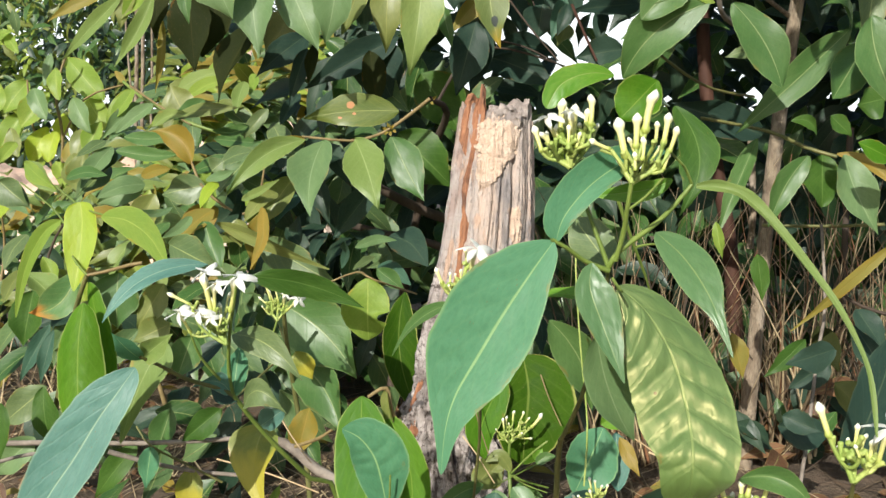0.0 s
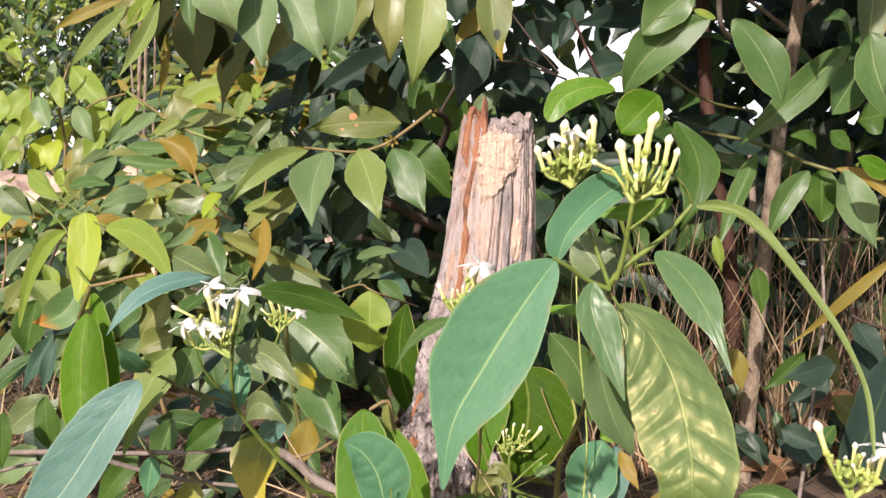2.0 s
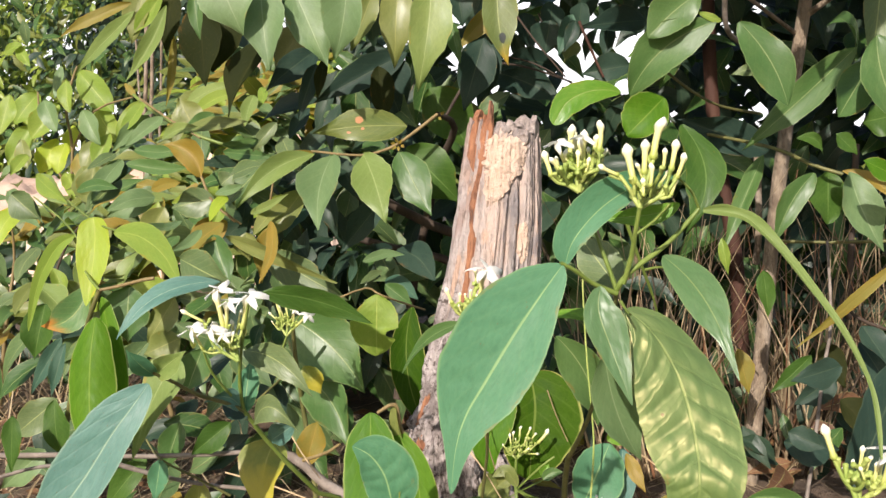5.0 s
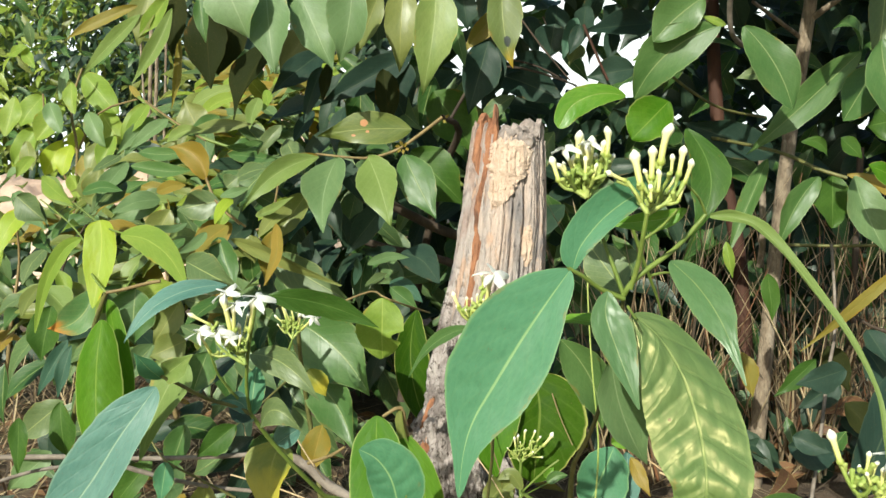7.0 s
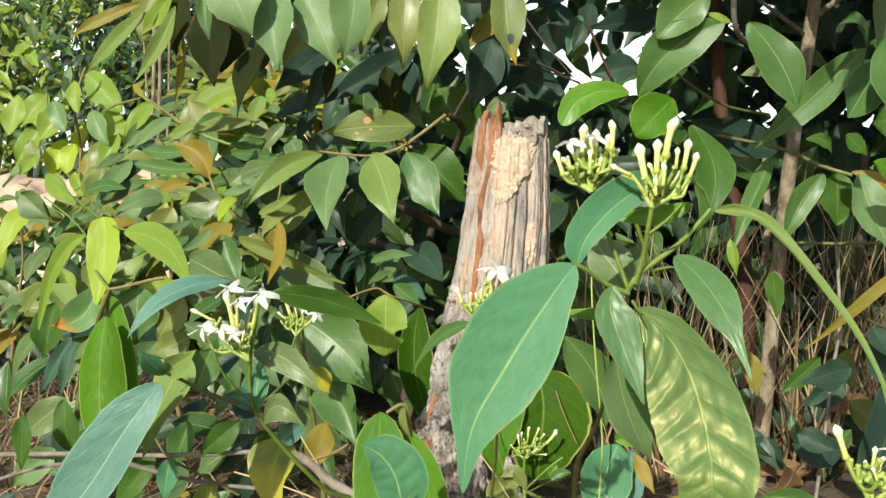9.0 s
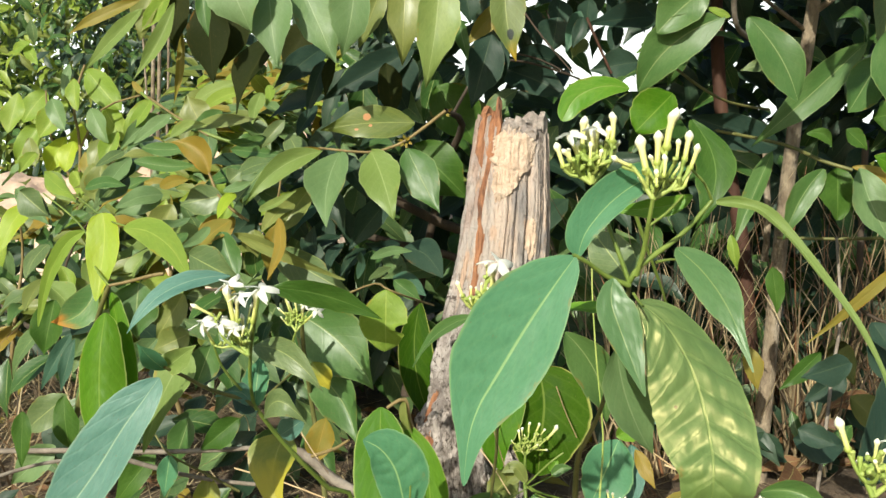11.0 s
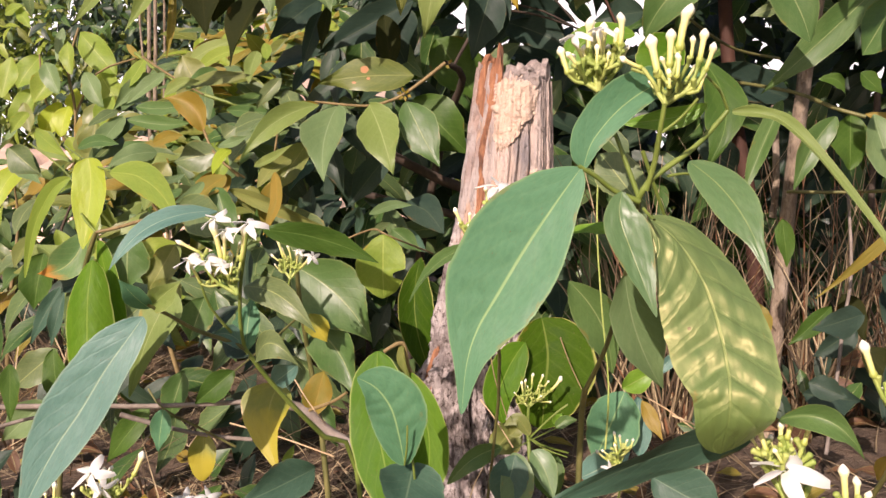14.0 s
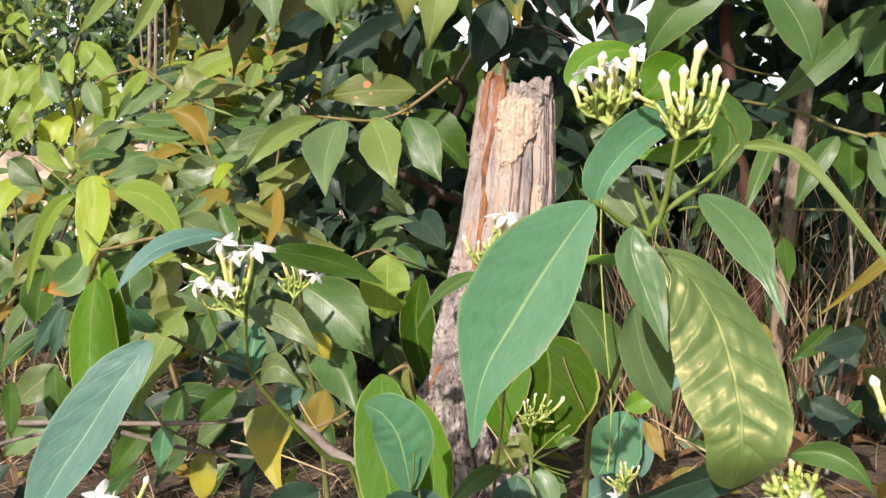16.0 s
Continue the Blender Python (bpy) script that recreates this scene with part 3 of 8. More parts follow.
def flower(cluster, base, place, faces, radius, seed=0):
    """An open flower: its tube from base to place, and the petals facing along faces."""
    m = look(Vector(place), Vector(place) - Vector(faces)) 
    ob = part("flower", petal_wheel(radius, seed), PETAL, cluster, "white pinwheel flower, fully open")
    ob.matrix_basis = Matrix.Translation(-under(cluster)) @ m
    tube = part("flower_tube", LONG_BUDS[0], BUD, cluster, "slim yellowish flower tube")
    tube.matrix_basis = Matrix.Translation(-under(cluster)) @ aim(base, Vector(place) + (Vector(place) - Vector(base)) * 0.0)
    return ob


def flower_cluster(plant, foot, stalk_tips, radius=0.0012, extra=4):
    """Flower stalks from foot, forking towards the buds' bases, with small green buds at the forks."""
    off = under(plant)
    bm = bmesh.new()
    tmp = []
    rng = random.Random(len(stalk_tips))
    tips = sorted((Vector(t) for t in stalk_tips), key=lambda p: p.x)
    groups = max(2, len(tips) // 3)
    for g in range(groups):
        mine = tips[g * len(tips) // groups:(g + 1) * len(tips) // groups]
        mean = sum(mine, Vector()) / len(mine)
        a = Vector(foot)
        joint = a.lerp(mean, 0.55) + Vector((0, 0, -0.10)) * (mean - a).length
        tmp.append(tube_mesh("stalk", [a, a.lerp(joint, 0.5), joint], [radius * 1.35, radius * 1.2, radius * 1.15], 6, off))
        for b in mine:
            mid = joint.lerp(b, 0.5) + Vector((rng.uniform(-0.12, 0.12), rng.uniform(-0.1, 0.1), -0.12)) * (b - joint).length
            tmp.append(tube_mesh("stalk", [joint, mid, b], [radius, radius * 0.85, radius * 0.95], 6, off))
            for k in range(extra):
                q = joint.lerp(b, rng.uniform(0.3, 0.95))
                d = Vector((rng.uniform(-1, 1), rng.uniform(-0.8, 0.2), rng.uniform(0.3, 1.2))).normalized() * radius * rng.uniform(3.5, 7)
                tmp.append(tube_mesh("stalk", [q, q + d * 0.55, q + d * 0.9, q + d], [radius * 0.6, radius * 1.05, radius * 1.3, radius * 0.06], 6, off))
    for me in tmp:
        bm.from_mesh(me)
    ob = part("flower_stalk", bm, STALK, plant, "cluster of white-tipped yellowish buds on green stalks")
    for me in tmp:
        bpy.data.meshes.remove(me)
    for p in ob.data.polygons:
        p.use_smooth = True
    return ob

# ---------------------------------------------------------------- ground
def ground_height(x, y):
    h = 0.015 * noise.noise((x * 2.3, y * 2.3, 0)) + 0.006 * noise.noise((x * 9, y * 9, 3))
    return h * min(1.0, 40 / (1 + x * x + y * y))


def ground_sheet():
    ticks = sorted({round(s * 0.05 * (1.062 ** k - 1) / 0.062, 4) for k in range(150) for s in (-1, 1)})
    ticks = [t for t in ticks if abs(t) < 900]
    n = len(ticks)
    pts = [(x, y + 1.2, ground_height(x, y + 1.2)) for y in ticks for x in ticks]
    me = grid_mesh("ground", pts, n, n)
    me.materials.append(SOIL)
    return tagged(new("ground", me), "dry brown soil with litter under the shrubs", "ground", kind="structure")


ground = ground_sheet()


def earth_bank():
    """A pale bank of bare earth behind the shrubs."""
    rows, cols, pts = 40, 130, []
    for i in range(rows):
        v = i / (rows - 1)
        for j in range(cols):
            u = j / (cols - 1)
            x = -4.6 + 4.6 * u
            top = 0.66 + 0.08 * math.sin(x * 3) + 0.95 * max(0.0, min(1.0, (x + 1.5) / 0.35))
            top *= max(0.0, math.sin(math.pi * u)) ** 0.35
            y = 4.2 + 2.2 * v
            z = top * math.sin(math.pi * v) ** 0.6 + 0.10 * noise.noise((x * 2, y * 2, 0)) * math.sin(math.pi * v) + 0.07 * noise.noise((x * 6, y * 6, 1)) + 0.04 * noise.noise((x * 19, y * 19, 1))
            pts.append((x, y, z - 0.05))
    me = grid_mesh("earth_bank", pts, rows, cols)
    me.materials.append(BANK)
    return tagged(new("earth_bank", me), "pale pinkish bank of bare earth in sunlight", "ground", kind="structure")


earth_bank()


def haze_backdrop():
    """The white hazy sky low over the horizon, far behind everything."""
    t = Tree("white_haze")
    t.n.remove(t.bsdf)
    e = t.n.new("ShaderNodeEmission")
    e.inputs["Color"].default_value, e.inputs["Strength"].default_value = (1.0, 0.98, 0.95, 1), 1.25
    t.l.new(e.outputs[0], t.out.inputs["Surface"])
    pts = [(140 * math.sin(radians(a)), 140 * math.cos(radians(a)), z) for z in (-2.0, 45.0) for a in range(-50, 51, 5)]
    me = grid_mesh("backdrop", pts, 2, 21)
    me.materials.append(t.mat)
    return tagged(new("backdrop", me), "white hazy sky low over the horizon", "sky", kind="structure")


haze_backdrop()

# ---------------------------------------------------------------- broken stump
STUMP_AXIS = [(0.024, 1.135, -0.03), (0.016, 1.140, 0.052), (0.013, 1.155, 0.111), (0.006, 1.171, 0.178), (0.013, 1.182, 0.249), (0.032, 1.194, 0.327),
              (0.055, 1.208, 0.423), (0.066, 1.220, 0.511), (0.076, 1.246, 0.637), (0.079, 1.252, 0.668)]
STUMP_RADII = [0.096, 0.080, 0.068, 0.061, 0.060, 0.064, 0.066, 0.060, 0.050, 0.048]


def stump_at(z):
    for (a, ra), (b, rb) in zip(zip(STUMP_AXIS, STUMP_RADII), zip(STUMP_AXIS[1:], STUMP_RADII[1:])):
        if z <= b[2] or b is STUMP_AXIS[-1]:
            s = (z - a[2]) / (b[2] - a[2])
            return Vector(a).lerp(Vector(b), s), ra + (rb - ra) * s


def stump_surface(angle, z, out=0.0, grooves=1.0):
    """The stump's side at a height; angle 0 faces -y, positive towards +x."""
    c, r = stump_at(z)
    s, k = math.sin(angle), math.cos(angle)
    ridges = noise.noise((s * 2.2, k * 2.2, z * 1.2)) * 0.10 + noise.noise((s * 7, k * 7, z * 2.0)) * 0.055 + noise.noise((s * 19, k * 19, z * 3.0)) * 0.035
    crack = -0.13 * (1 - abs(noise.noise((s * 5 + 5, k * 5, z * 2.2)))) ** 16 - 0.07 * (1 - abs(noise.noise((s * 12, k * 12 + 3, z * 4)))) ** 12
    crack += 0.03 * noise.noise((s * 30, k * 30, z * 14)) + 0.02 * noise.noise((s * 50, k * 50, z * 60))
    low = max(0.0, 0.16 - z) / 0.16
    crack -= 0.5 * math.exp(-((math.remainder(angle + 0.3, 2 * math.pi)) / 0.15) ** 2 - ((z - 0.142) / 0.016) ** 2)      # knot hole
    crack -= 0.6 * math.exp(-((math.remainder(angle - 0.12, 2 * math.pi)) / 0.13) ** 2) * max(0.0, min(1.0, (0.30 - z) / 0.06)) * max(0.0, min(1.0, (z - 0.11) / 0.05))
    flaky = max(0.0, min(1.0, (0.32 - z) / 0.1))
    crack += 3.4 * flaky * (0.09 * noise.noise((s * 6, k * 6, z * 22)) + 0.07 * noise.noise((s * 13, k * 13, z * 48)) + 0.04 * noise.noise((s * 30, k * 30, z * 110)))
    buttress = low * 0.35 * max(0.0, math.sin(angle * 2.5 + 0.8))
    r = r * (1 + (ridges + crack) * grooves + buttress + 0.05 * low * noise.noise((s * 8, k * 8, z * 30))) + out
    return Vector((c.x + r * s, c.y - r * k, z))


def stump_top(angle):
    jag = noise.noise((math.sin(angle) * 5, math.cos(angle) * 5, 9)) * 0.012 + noise.noise((math.sin(angle) * 17, math.cos(angle) * 17, 2)) * 0.010
    return 0.632 + jag + 0.012 * math.cos(angle + 2.2)


def build_stump():
    stump = thing("stump", (0.02, 1.14, 0.0), "leaning broken tree stump, weathered grey and tan wood", "stump")
    off = under(stump)
    cols, rows, pts = 240, 190, []
    for i in range(rows):
        v = i / (rows - 1)
        for j in range(cols):
            a = 2 * math.pi * j / cols
            pts.append(stump_surface(a, -0.03 + (stump_top(a) + 0.03) * v) - off)
    for depth, k in ((0.003, 0.86), (0.018, 0.74), (0.035, 0.5), (0.042, 0.05)):       # hollow, crumbling top
        for j in range(cols):
            a = 2 * math.pi * j / cols
            p = stump_surface(a, stump_top(a))
            c, r = stump_at(p.z)
            q = c.lerp(p, k)
            q.z = p.z - depth + 0.012 * noise.noise((q.x * 70, q.y * 70, depth * 20))
            pts.append(q - off)
    part("trunk", grid_mesh("trunk", pts, rows + 4, cols, True), WOOD, stump, "grooved weathered trunk")

    def scab(name, z0, z1, centre, half, material, label, out, rough, seed, across=22, along=46):
        """A raised scab of wood on the trunk, ragged along its rim."""
        rng = random.Random(seed)
        pts = []
        for i in range(along):
            v = i / (along - 1)
            ragged = lambda q: 0.30 * noise.noise((v * 7 + seed, q, 0)) + 0.22 * noise.noise((v * 23 + seed, q, 0))  # noqa: E731
            z = z0 + (z1 - z0) * v
            a, h = centre(v), half(v)
            lo, hi = a - h * (1 + ragged(0.3)), a + h * (1 + ragged(8.1))
            for j in range(across):
                u = j / (across - 1)
                rim = min(1.0, 6 * min(u, 1 - u), 8 * min(v, 1 - v))
                zz = z + (0.006 * noise.noise((u * 9, seed, v)) if 0 < v < 1 else 0.012 * noise.noise((u * 12, seed, v)))
                p = stump_surface(lo + (hi - lo) * u, zz, 0, 0.45)
                q = Vector((0.74 * p.x + 0.67 * p.z, p.y + 0.3 * p.x, 0.74 * p.z - 0.67 * p.x))
                bumpy = rough * (1.3 * noise.noise(q * 48) + 0.8 * noise.noise(q * 121) + 0.3 * noise.noise(q * 263))
                pts.append(stump_surface(lo + (hi - lo) * u, zz, -0.004 + rim * (0.004 + out + bumpy), 0.45) - off)
        part(name, grid_mesh(name, pts, along, across), material, stump, label)

    scab("rotten_patch", 0.522, 0.624, lambda v: -0.26 + 0.38 * min(1, v * 1.5), lambda v: 0.14 + 0.50 * min(1, v * 1.7) + 0.05 * v, WOOD_ROT, "pale crumbling tan wood patch", 0.004, 0.0026, 1, 84, 100)
    scab("bark_strip", 0.37, 0.605, lambda v: -0.62 + 0.07 * math.sin(v * 7) + 0.03 * math.sin(v * 17), lambda v: 0.045 + 0.05 * math.sin(v * 3 + 0.2) * math.sin(v * 11) ** 2 + 0.03 * v, WOOD_RUST, "rust-brown strip of inner bark", 0.0015, 0.0008, 4)
    scab("bark_strip", 0.14, 0.26, lambda v: -1.15, lambda v: 0.22 * math.sin(math.pi * v) + 0.05, WOOD_RUST, "rust-brown strip of inner bark", 0.002, 0.001, 6)
    scab("rotten_patch", 0.44, 0.505, lambda v: 0.72 - 0.1 * v, lambda v: 0.12 * math.sin(math.pi * v) + 0.03, WOOD_ROT, "small pale crumbling patch", 0.002, 0.0015, 9)

    def splinter(outline, material, thick=0.009, out=0.0, label="rust-brown broken splinter"):
        """A broken shard standing on the rim: its outline in angle and height, with thickness and a rough face."""
        bm = bmesh.new()
        rings = []
        for side in (out, out - thick):
            ring = []
            for k, (a, z) in enumerate(outline):
                p = stump_surface(a, min(z, 0.66), side, 0.5)
                p.z = z
                ring.append(bm.verts.new(p + Vector((0, 0.0015 * math.sin(k * 5), 0)) - off))
            rings.append(ring)
        front = bm.faces.new(rings[0])
        back = bm.faces.new(rings[1][::-1])
        n = len(outline)
        for k in range(n):
            bm.faces.new((rings[0][k], rings[1][k], rings[1][(k + 1) % n], rings[0][(k + 1) % n]))
        bmesh.ops.triangulate(bm, faces=[front, back])
        bmesh.ops.subdivide_edges(bm, edges=bm.edges[:], cuts=2, use_grid_fill=True)
        for v in bm.verts:
            v.co += Vector((0, noise.noise((v.co.x * 160, v.co.y * 160, v.co.z * 30)), 0)) * 0.0032 + Vector((noise.noise(v.co * 130), 0, noise.noise(v.co * 170))) * 0.0015
        bmesh.ops.recalc_face_normals(bm, faces=bm.faces[:])
        part("splinter", bm, material, stump, label)

    splinter([(-1.25, 0.592), (-1.24, 0.630), (-1.14, 0.648), (-1.06, 0.634), (-1.00, 0.612), (-0.90, 0.606), (-0.84, 0.592), (-0.94, 0.570)], WOOD_RUST)
    splinter([(-0.72, 0.590), (-0.72, 0.628), (-0.67, 0.650), (-0.60, 0.644), (-0.54, 0.670), (-0.48, 0.664), (-0.44, 0.642), (-0.36, 0.622), (-0.42, 0.604), (-0.54, 0.575)], WOOD_RUST, out=0.001)
    splinter([(0.95, 0.590), (1.0, 0.640), (1.15, 0.650), (1.32, 0.640), (1.5, 0.632), (1.45, 0.59)], WOOD_GREY, label="grey broken splinter")
    splinter([(1.9, 0.590), (2.0, 0.645), (2.4, 0.655), (2.8, 0.640), (2.9, 0.60)], WOOD_GREY, label="grey broken splinter")
    splinter([(-2.6, 0.590), (-2.5, 0.650), (-2.1, 0.662), (-1.7, 0.645), (-1.5, 0.60)], WOOD_RUST)
    rng = random.Random(5)
    for k in range(34):
        a = rng.uniform(-0.3, 1.2)
        p = stump_surface(a, stump_top(a) - 0.004, -0.008 * rng.random())
        c, r = stump_at(p.z)
        p = p.lerp(Vector((c.x, c.y, p.z)), rng.uniform(0.0, 0.5)) + Vector((0, 0, rng.uniform(0.0, 0.012)))
        bm = bmesh.new()
        geo = bmesh.ops.create_icosphere(bm, subdivisions=2, radius=rng.uniform(0.004, 0.011), matrix=Matrix.Translation(p - off))
        for v in geo["verts"]:
            v.co += Vector((noise.noise(v.co * 180), noise.noise(v.co * 190), noise.noise(v.co * 210))) * 0.005
        part("crumb", bm, WOOD_GREY, stump, "grey crumb of rotten wood")
    return stump


build_stump()

# ---------------------------------------------------------------- flowering shrub, right

shrub_right = thing('flowering_shrub', (0.079, 0.599, 0.000), 'glossy-leaved green shrub with clusters of white-tipped flower buds', 'shrub', 'flowering shrubs')
stem(shrub_right, [(0.081, 0.639, -0.01), (0.081, 0.610, 0.301), (0.081, 0.585, 0.365)], 0.0023, 0.0021, STEM_DARK)
stem(shrub_right, [(0.081, 0.585, 0.365), (0.091, 0.563, 0.400), (0.096, 0.537, 0.444), (0.092, 0.485, 0.485), (0.091, 0.472, 0.500)], 0.0017, 0.0012, STEM_DARK)
stem(shrub_right, [(0.091, 0.472, 0.500), (0.097, 0.469, 0.510), (0.120, 0.479, 0.525), (0.134, 0.485, 0.538), (0.140, 0.486, 0.545)], 0.0018, 0.0012, STEM_GREEN)
stem(shrub_right, [(0.094, 0.469, 0.504), (0.097, 0.463, 0.520), (0.097, 0.454, 0.534), (0.098, 0.449, 0.548)], 0.0016, 0.0012, STEM_GREEN)
stem(shrub_right, [(0.091, 0.472, 0.500), (0.085, 0.473, 0.516), (0.078, 0.475, 0.535), (0.070, 0.471, 0.554)], 0.0015, 0.0009, STEM_GREEN)
stem(shrub_right, [(0.091, 0.471, 0.498), (0.077, 0.467, 0.504), (0.066, 0.460, 0.512), (0.057, 0.456, 0.517)], 0.0016, 0.0012, STEM_GREEN)
stem(shrub_right, [(0.098, 0.454, 0.533), (0.106, 0.450, 0.540), (0.113, 0.446, 0.549)], 0.0009, 0.0007, STEM_GREEN)
stem(shrub_right, [(0.140, 0.486, 0.545), (0.134, 0.481, 0.555), (0.125, 0.477, 0.563)], 0.0009, 0.0007, STEM_GREEN)
stem(shrub_right, [(0.106, 0.473, 0.511), (0.115, 0.478, 0.512), (0.124, 0.483, 0.511)], 0.0009, 0.0006, STEM_GREEN)
stem(shrub_right, [(0.091, 0.461, 0.495), (0.092, 0.451, 0.492), (0.092, 0.441, 0.491)], 0.0009, 0.0007, STEM_GREEN)
spine_leaf(shrub_right, [(0.0585, 0.4560, 0.5160), (0.0455, 0.4520, 0.4985), (0.0305, 0.4460, 0.4775), (0.0164, 0.4420, 0.4550), (0.0057, 0.4400, 0.4369), (0.0003, 0.4380, 0.4195), (-0.0022, 0.4370, 0.3955)], [(0.00, 0.0006, 0.0009), (0.06, 0.0066, 0.0091), (0.15, 0.0114, 0.0198), (0.30, 0.0190, 0.0288), (0.42, 0.0212, 0.0289), (0.54, 0.0196, 0.0264), (0.68, 0.0146, 0.0152), (0.80, 0.0096, 0.0079), (0.90, 0.0049, 0.0035), (0.97, 0.0020, 0.0015), (1.00, 0.0003, 0.0003)], 'cool', fold=9, wave=0.04, seed=4, ribs=9, quilt=0.03, faces=((0.1, -1, 0.35), (-0.05, -1, 0.2), (-0.25, -1, 0.0)))
spine_leaf(shrub_right, [(0.0937, 0.4620, 0.4907), (0.1078, 0.4590, 0.4785), (0.1194, 0.4530, 0.4589), (0.1249, 0.4440, 0.4388), (0.1263, 0.4330, 0.4218), (0.1249, 0.4220, 0.4086), (0.1247, 0.4240, 0.3931), (0.1267, 0.4400, 0.3737)], [(0.00, 0.0006, 0.0006), (0.05, 0.0067, 0.0073), (0.14, 0.0150, 0.0174), (0.28, 0.0214, 0.0250), (0.43, 0.0248, 0.0268), (0.57, 0.0244, 0.0248), (0.70, 0.0232, 0.0188), (0.80, 0.0202, 0.0160), (0.90, 0.0158, 0.0138), (0.97, 0.0074, 0.0074), (1.00, 0.0006, 0.0006)], 'gold', fold=0, cup=0.10, quilt=0.11, ribs=8, calm=0.86, wave=0.03, seed=7, rows=97, cols=25, faces=((0.45, -1, 0.6), (0.25, -1, 0.5), (0.0, -1, 0.6), (-0.2, -1, 0.72), (-0.28, -1, 0.58), (0, -1, -0.5)))
spine_leaf(shrub_right, [(0.1191, 0.4820, 0.5184), (0.1284, 0.4660, 0.5080), (0.1348, 0.4490, 0.4954), (0.1394, 0.4360, 0.4808), (0.1451, 0.4260, 0.4593)], [(0.00, 0.0006, 0.0006), (0.08, 0.0057, 0.0051), (0.25, 0.0111, 0.0099), (0.45, 0.0114, 0.0108), (0.62, 0.0082, 0.0088), (0.76, 0.0038, 0.0043), (0.88, 0.0017, 0.0017), (1.00, 0.0003, 0.0003)], 'glossy', fold=6, quilt=0.06, ribs=6, seed=9, cup=0.1, wave=0.05, faces=((-0.1, -1, 0.55), (-0.25, -1, 0.42), (-0.1, -1, 0.1)))
ribbon(shrub_right, [(0.142, 0.485, 0.544), (0.157, 0.483, 0.543), (0.172, 0.480, 0.535), (0.192, 0.472, 0.510), (0.214, 0.462, 0.476), (0.226, 0.454, 0.447), (0.228, 0.444, 0.412)], 0.0070, 'moss', label='long narrow folded green leaf')
spine_leaf(shrub_right, [(0.0598, 0.4570, 0.5156), (0.0644, 0.4560, 0.5295), (0.0793, 0.4600, 0.5461), (0.0990, 0.4660, 0.5580), (0.1217, 0.4740, 0.5634)], [(0.00, 0.0009, 0.0009), (0.10, 0.0073, 0.0030), (0.30, 0.0127, 0.0061), (0.55, 0.0129, 0.0073), (0.80, 0.0081, 0.0050), (0.93, 0.0038, 0.0025), (1.00, 0.0003, 0.0003)], 'cool', fold=14, seed=12, wave=0.05, roll=12, faces=((-0.2, -1, 0.4), (-0.1, -1, 0.3), (0, -1, 0.3)))
spine_leaf(shrub_right, [(0.1278, 0.4820, 0.5479), (0.1163, 0.4860, 0.5425), (0.1016, 0.4920, 0.5401), (0.0872, 0.4980, 0.5387)], [(0.00, 0.0006, 0.0006), (0.20, 0.0045, 0.0039), (0.50, 0.0065, 0.0055), (0.80, 0.0033, 0.0033), (1.00, 0.0003, 0.0003)], 'fresh', fold=12, seed=13)
leaf(shrub_right, (0.102, 0.526, 0.494), (0.083, 0.549, 0.523), 0.027, 'grey', fold=10, shape='blunt')
spine_leaf(shrub_right, [(0.0794, 0.4580, 0.5039), (0.0773, 0.4520, 0.4914), (0.0824, 0.4460, 0.4742), (0.0879, 0.4400, 0.4581), (0.0928, 0.4360, 0.4441)], [(0.00, 0.0006, 0.0006), (0.10, 0.0054, 0.0042), (0.30, 0.0120, 0.0090), (0.50, 0.0113, 0.0083), (0.68, 0.0073, 0.0053), (0.85, 0.0029, 0.0023), (1.00, 0.0003, 0.0003)], 'glossy', fold=8, quilt=0.05, ribs=5, seed=15, wave=0.05, faces=((0, -1, 0.4), (0.05, -1, 0.3), (0, -1, 0.1)))
leaf(shrub_right, (0.095, 0.527, 0.453), (0.123, 0.539, 0.377), 0.030, 'pale', fold=10, sway=0.061)
leaf(shrub_right, (0.082, 0.495, 0.480), (0.061, 0.515, 0.480), 0.011, 'fresh', fold=20, turn=50, shape='strap')
leaf(shrub_right, (0.153, 0.468, 0.374), (0.038, 0.433, 0.347), 0.031, 'teal', turn=-38, fold=12, sway=0.072)
leaf(shrub_right, (0.155, 0.440, 0.391), (0.188, 0.419, 0.378), 0.014, 'mid', fold=30, arch=0.1, curl=0.2, sway=-0.237)
leaf(shrub_right, (0.261, 0.544, 0.356), (0.321, 0.593, 0.449), 0.039, 'slate', fold=10)
leaf(shrub_right, (0.304, 0.585, 0.365), (0.352, 0.611, 0.424), 0.036, 'cool', fold=10)
leaf(shrub_right, (0.137, 0.629, 0.287), (0.188, 0.607, 0.264), 0.038, 'teal', fold=12)
cluster = flower_cluster(shrub_right, (0.069, 0.471, 0.555), [(0.054, 0.472, 0.563), (0.060, 0.482, 0.566), (0.062, 0.472, 0.565), (0.064, 0.473, 0.573), (0.069, 0.483, 0.572), (0.071, 0.473, 0.570), (0.077, 0.485, 0.570), (0.077, 0.473, 0.574), (0.080, 0.473, 0.577), (0.067, 0.464, 0.567), (0.071, 0.462, 0.565), (0.059, 0.464, 0.565), (0.083, 0.483, 0.569), (0.077, 0.482, 0.562), (0.071, 0.483, 0.575), (0.061, 0.482, 0.562), (0.063, 0.472, 0.566), (0.069, 0.472, 0.566)], 0.0012)
bud(cluster, (0.054, 0.472, 0.563), (0.049, 0.473, 0.578))
bud(cluster, (0.060, 0.482, 0.566), (0.057, 0.483, 0.575))
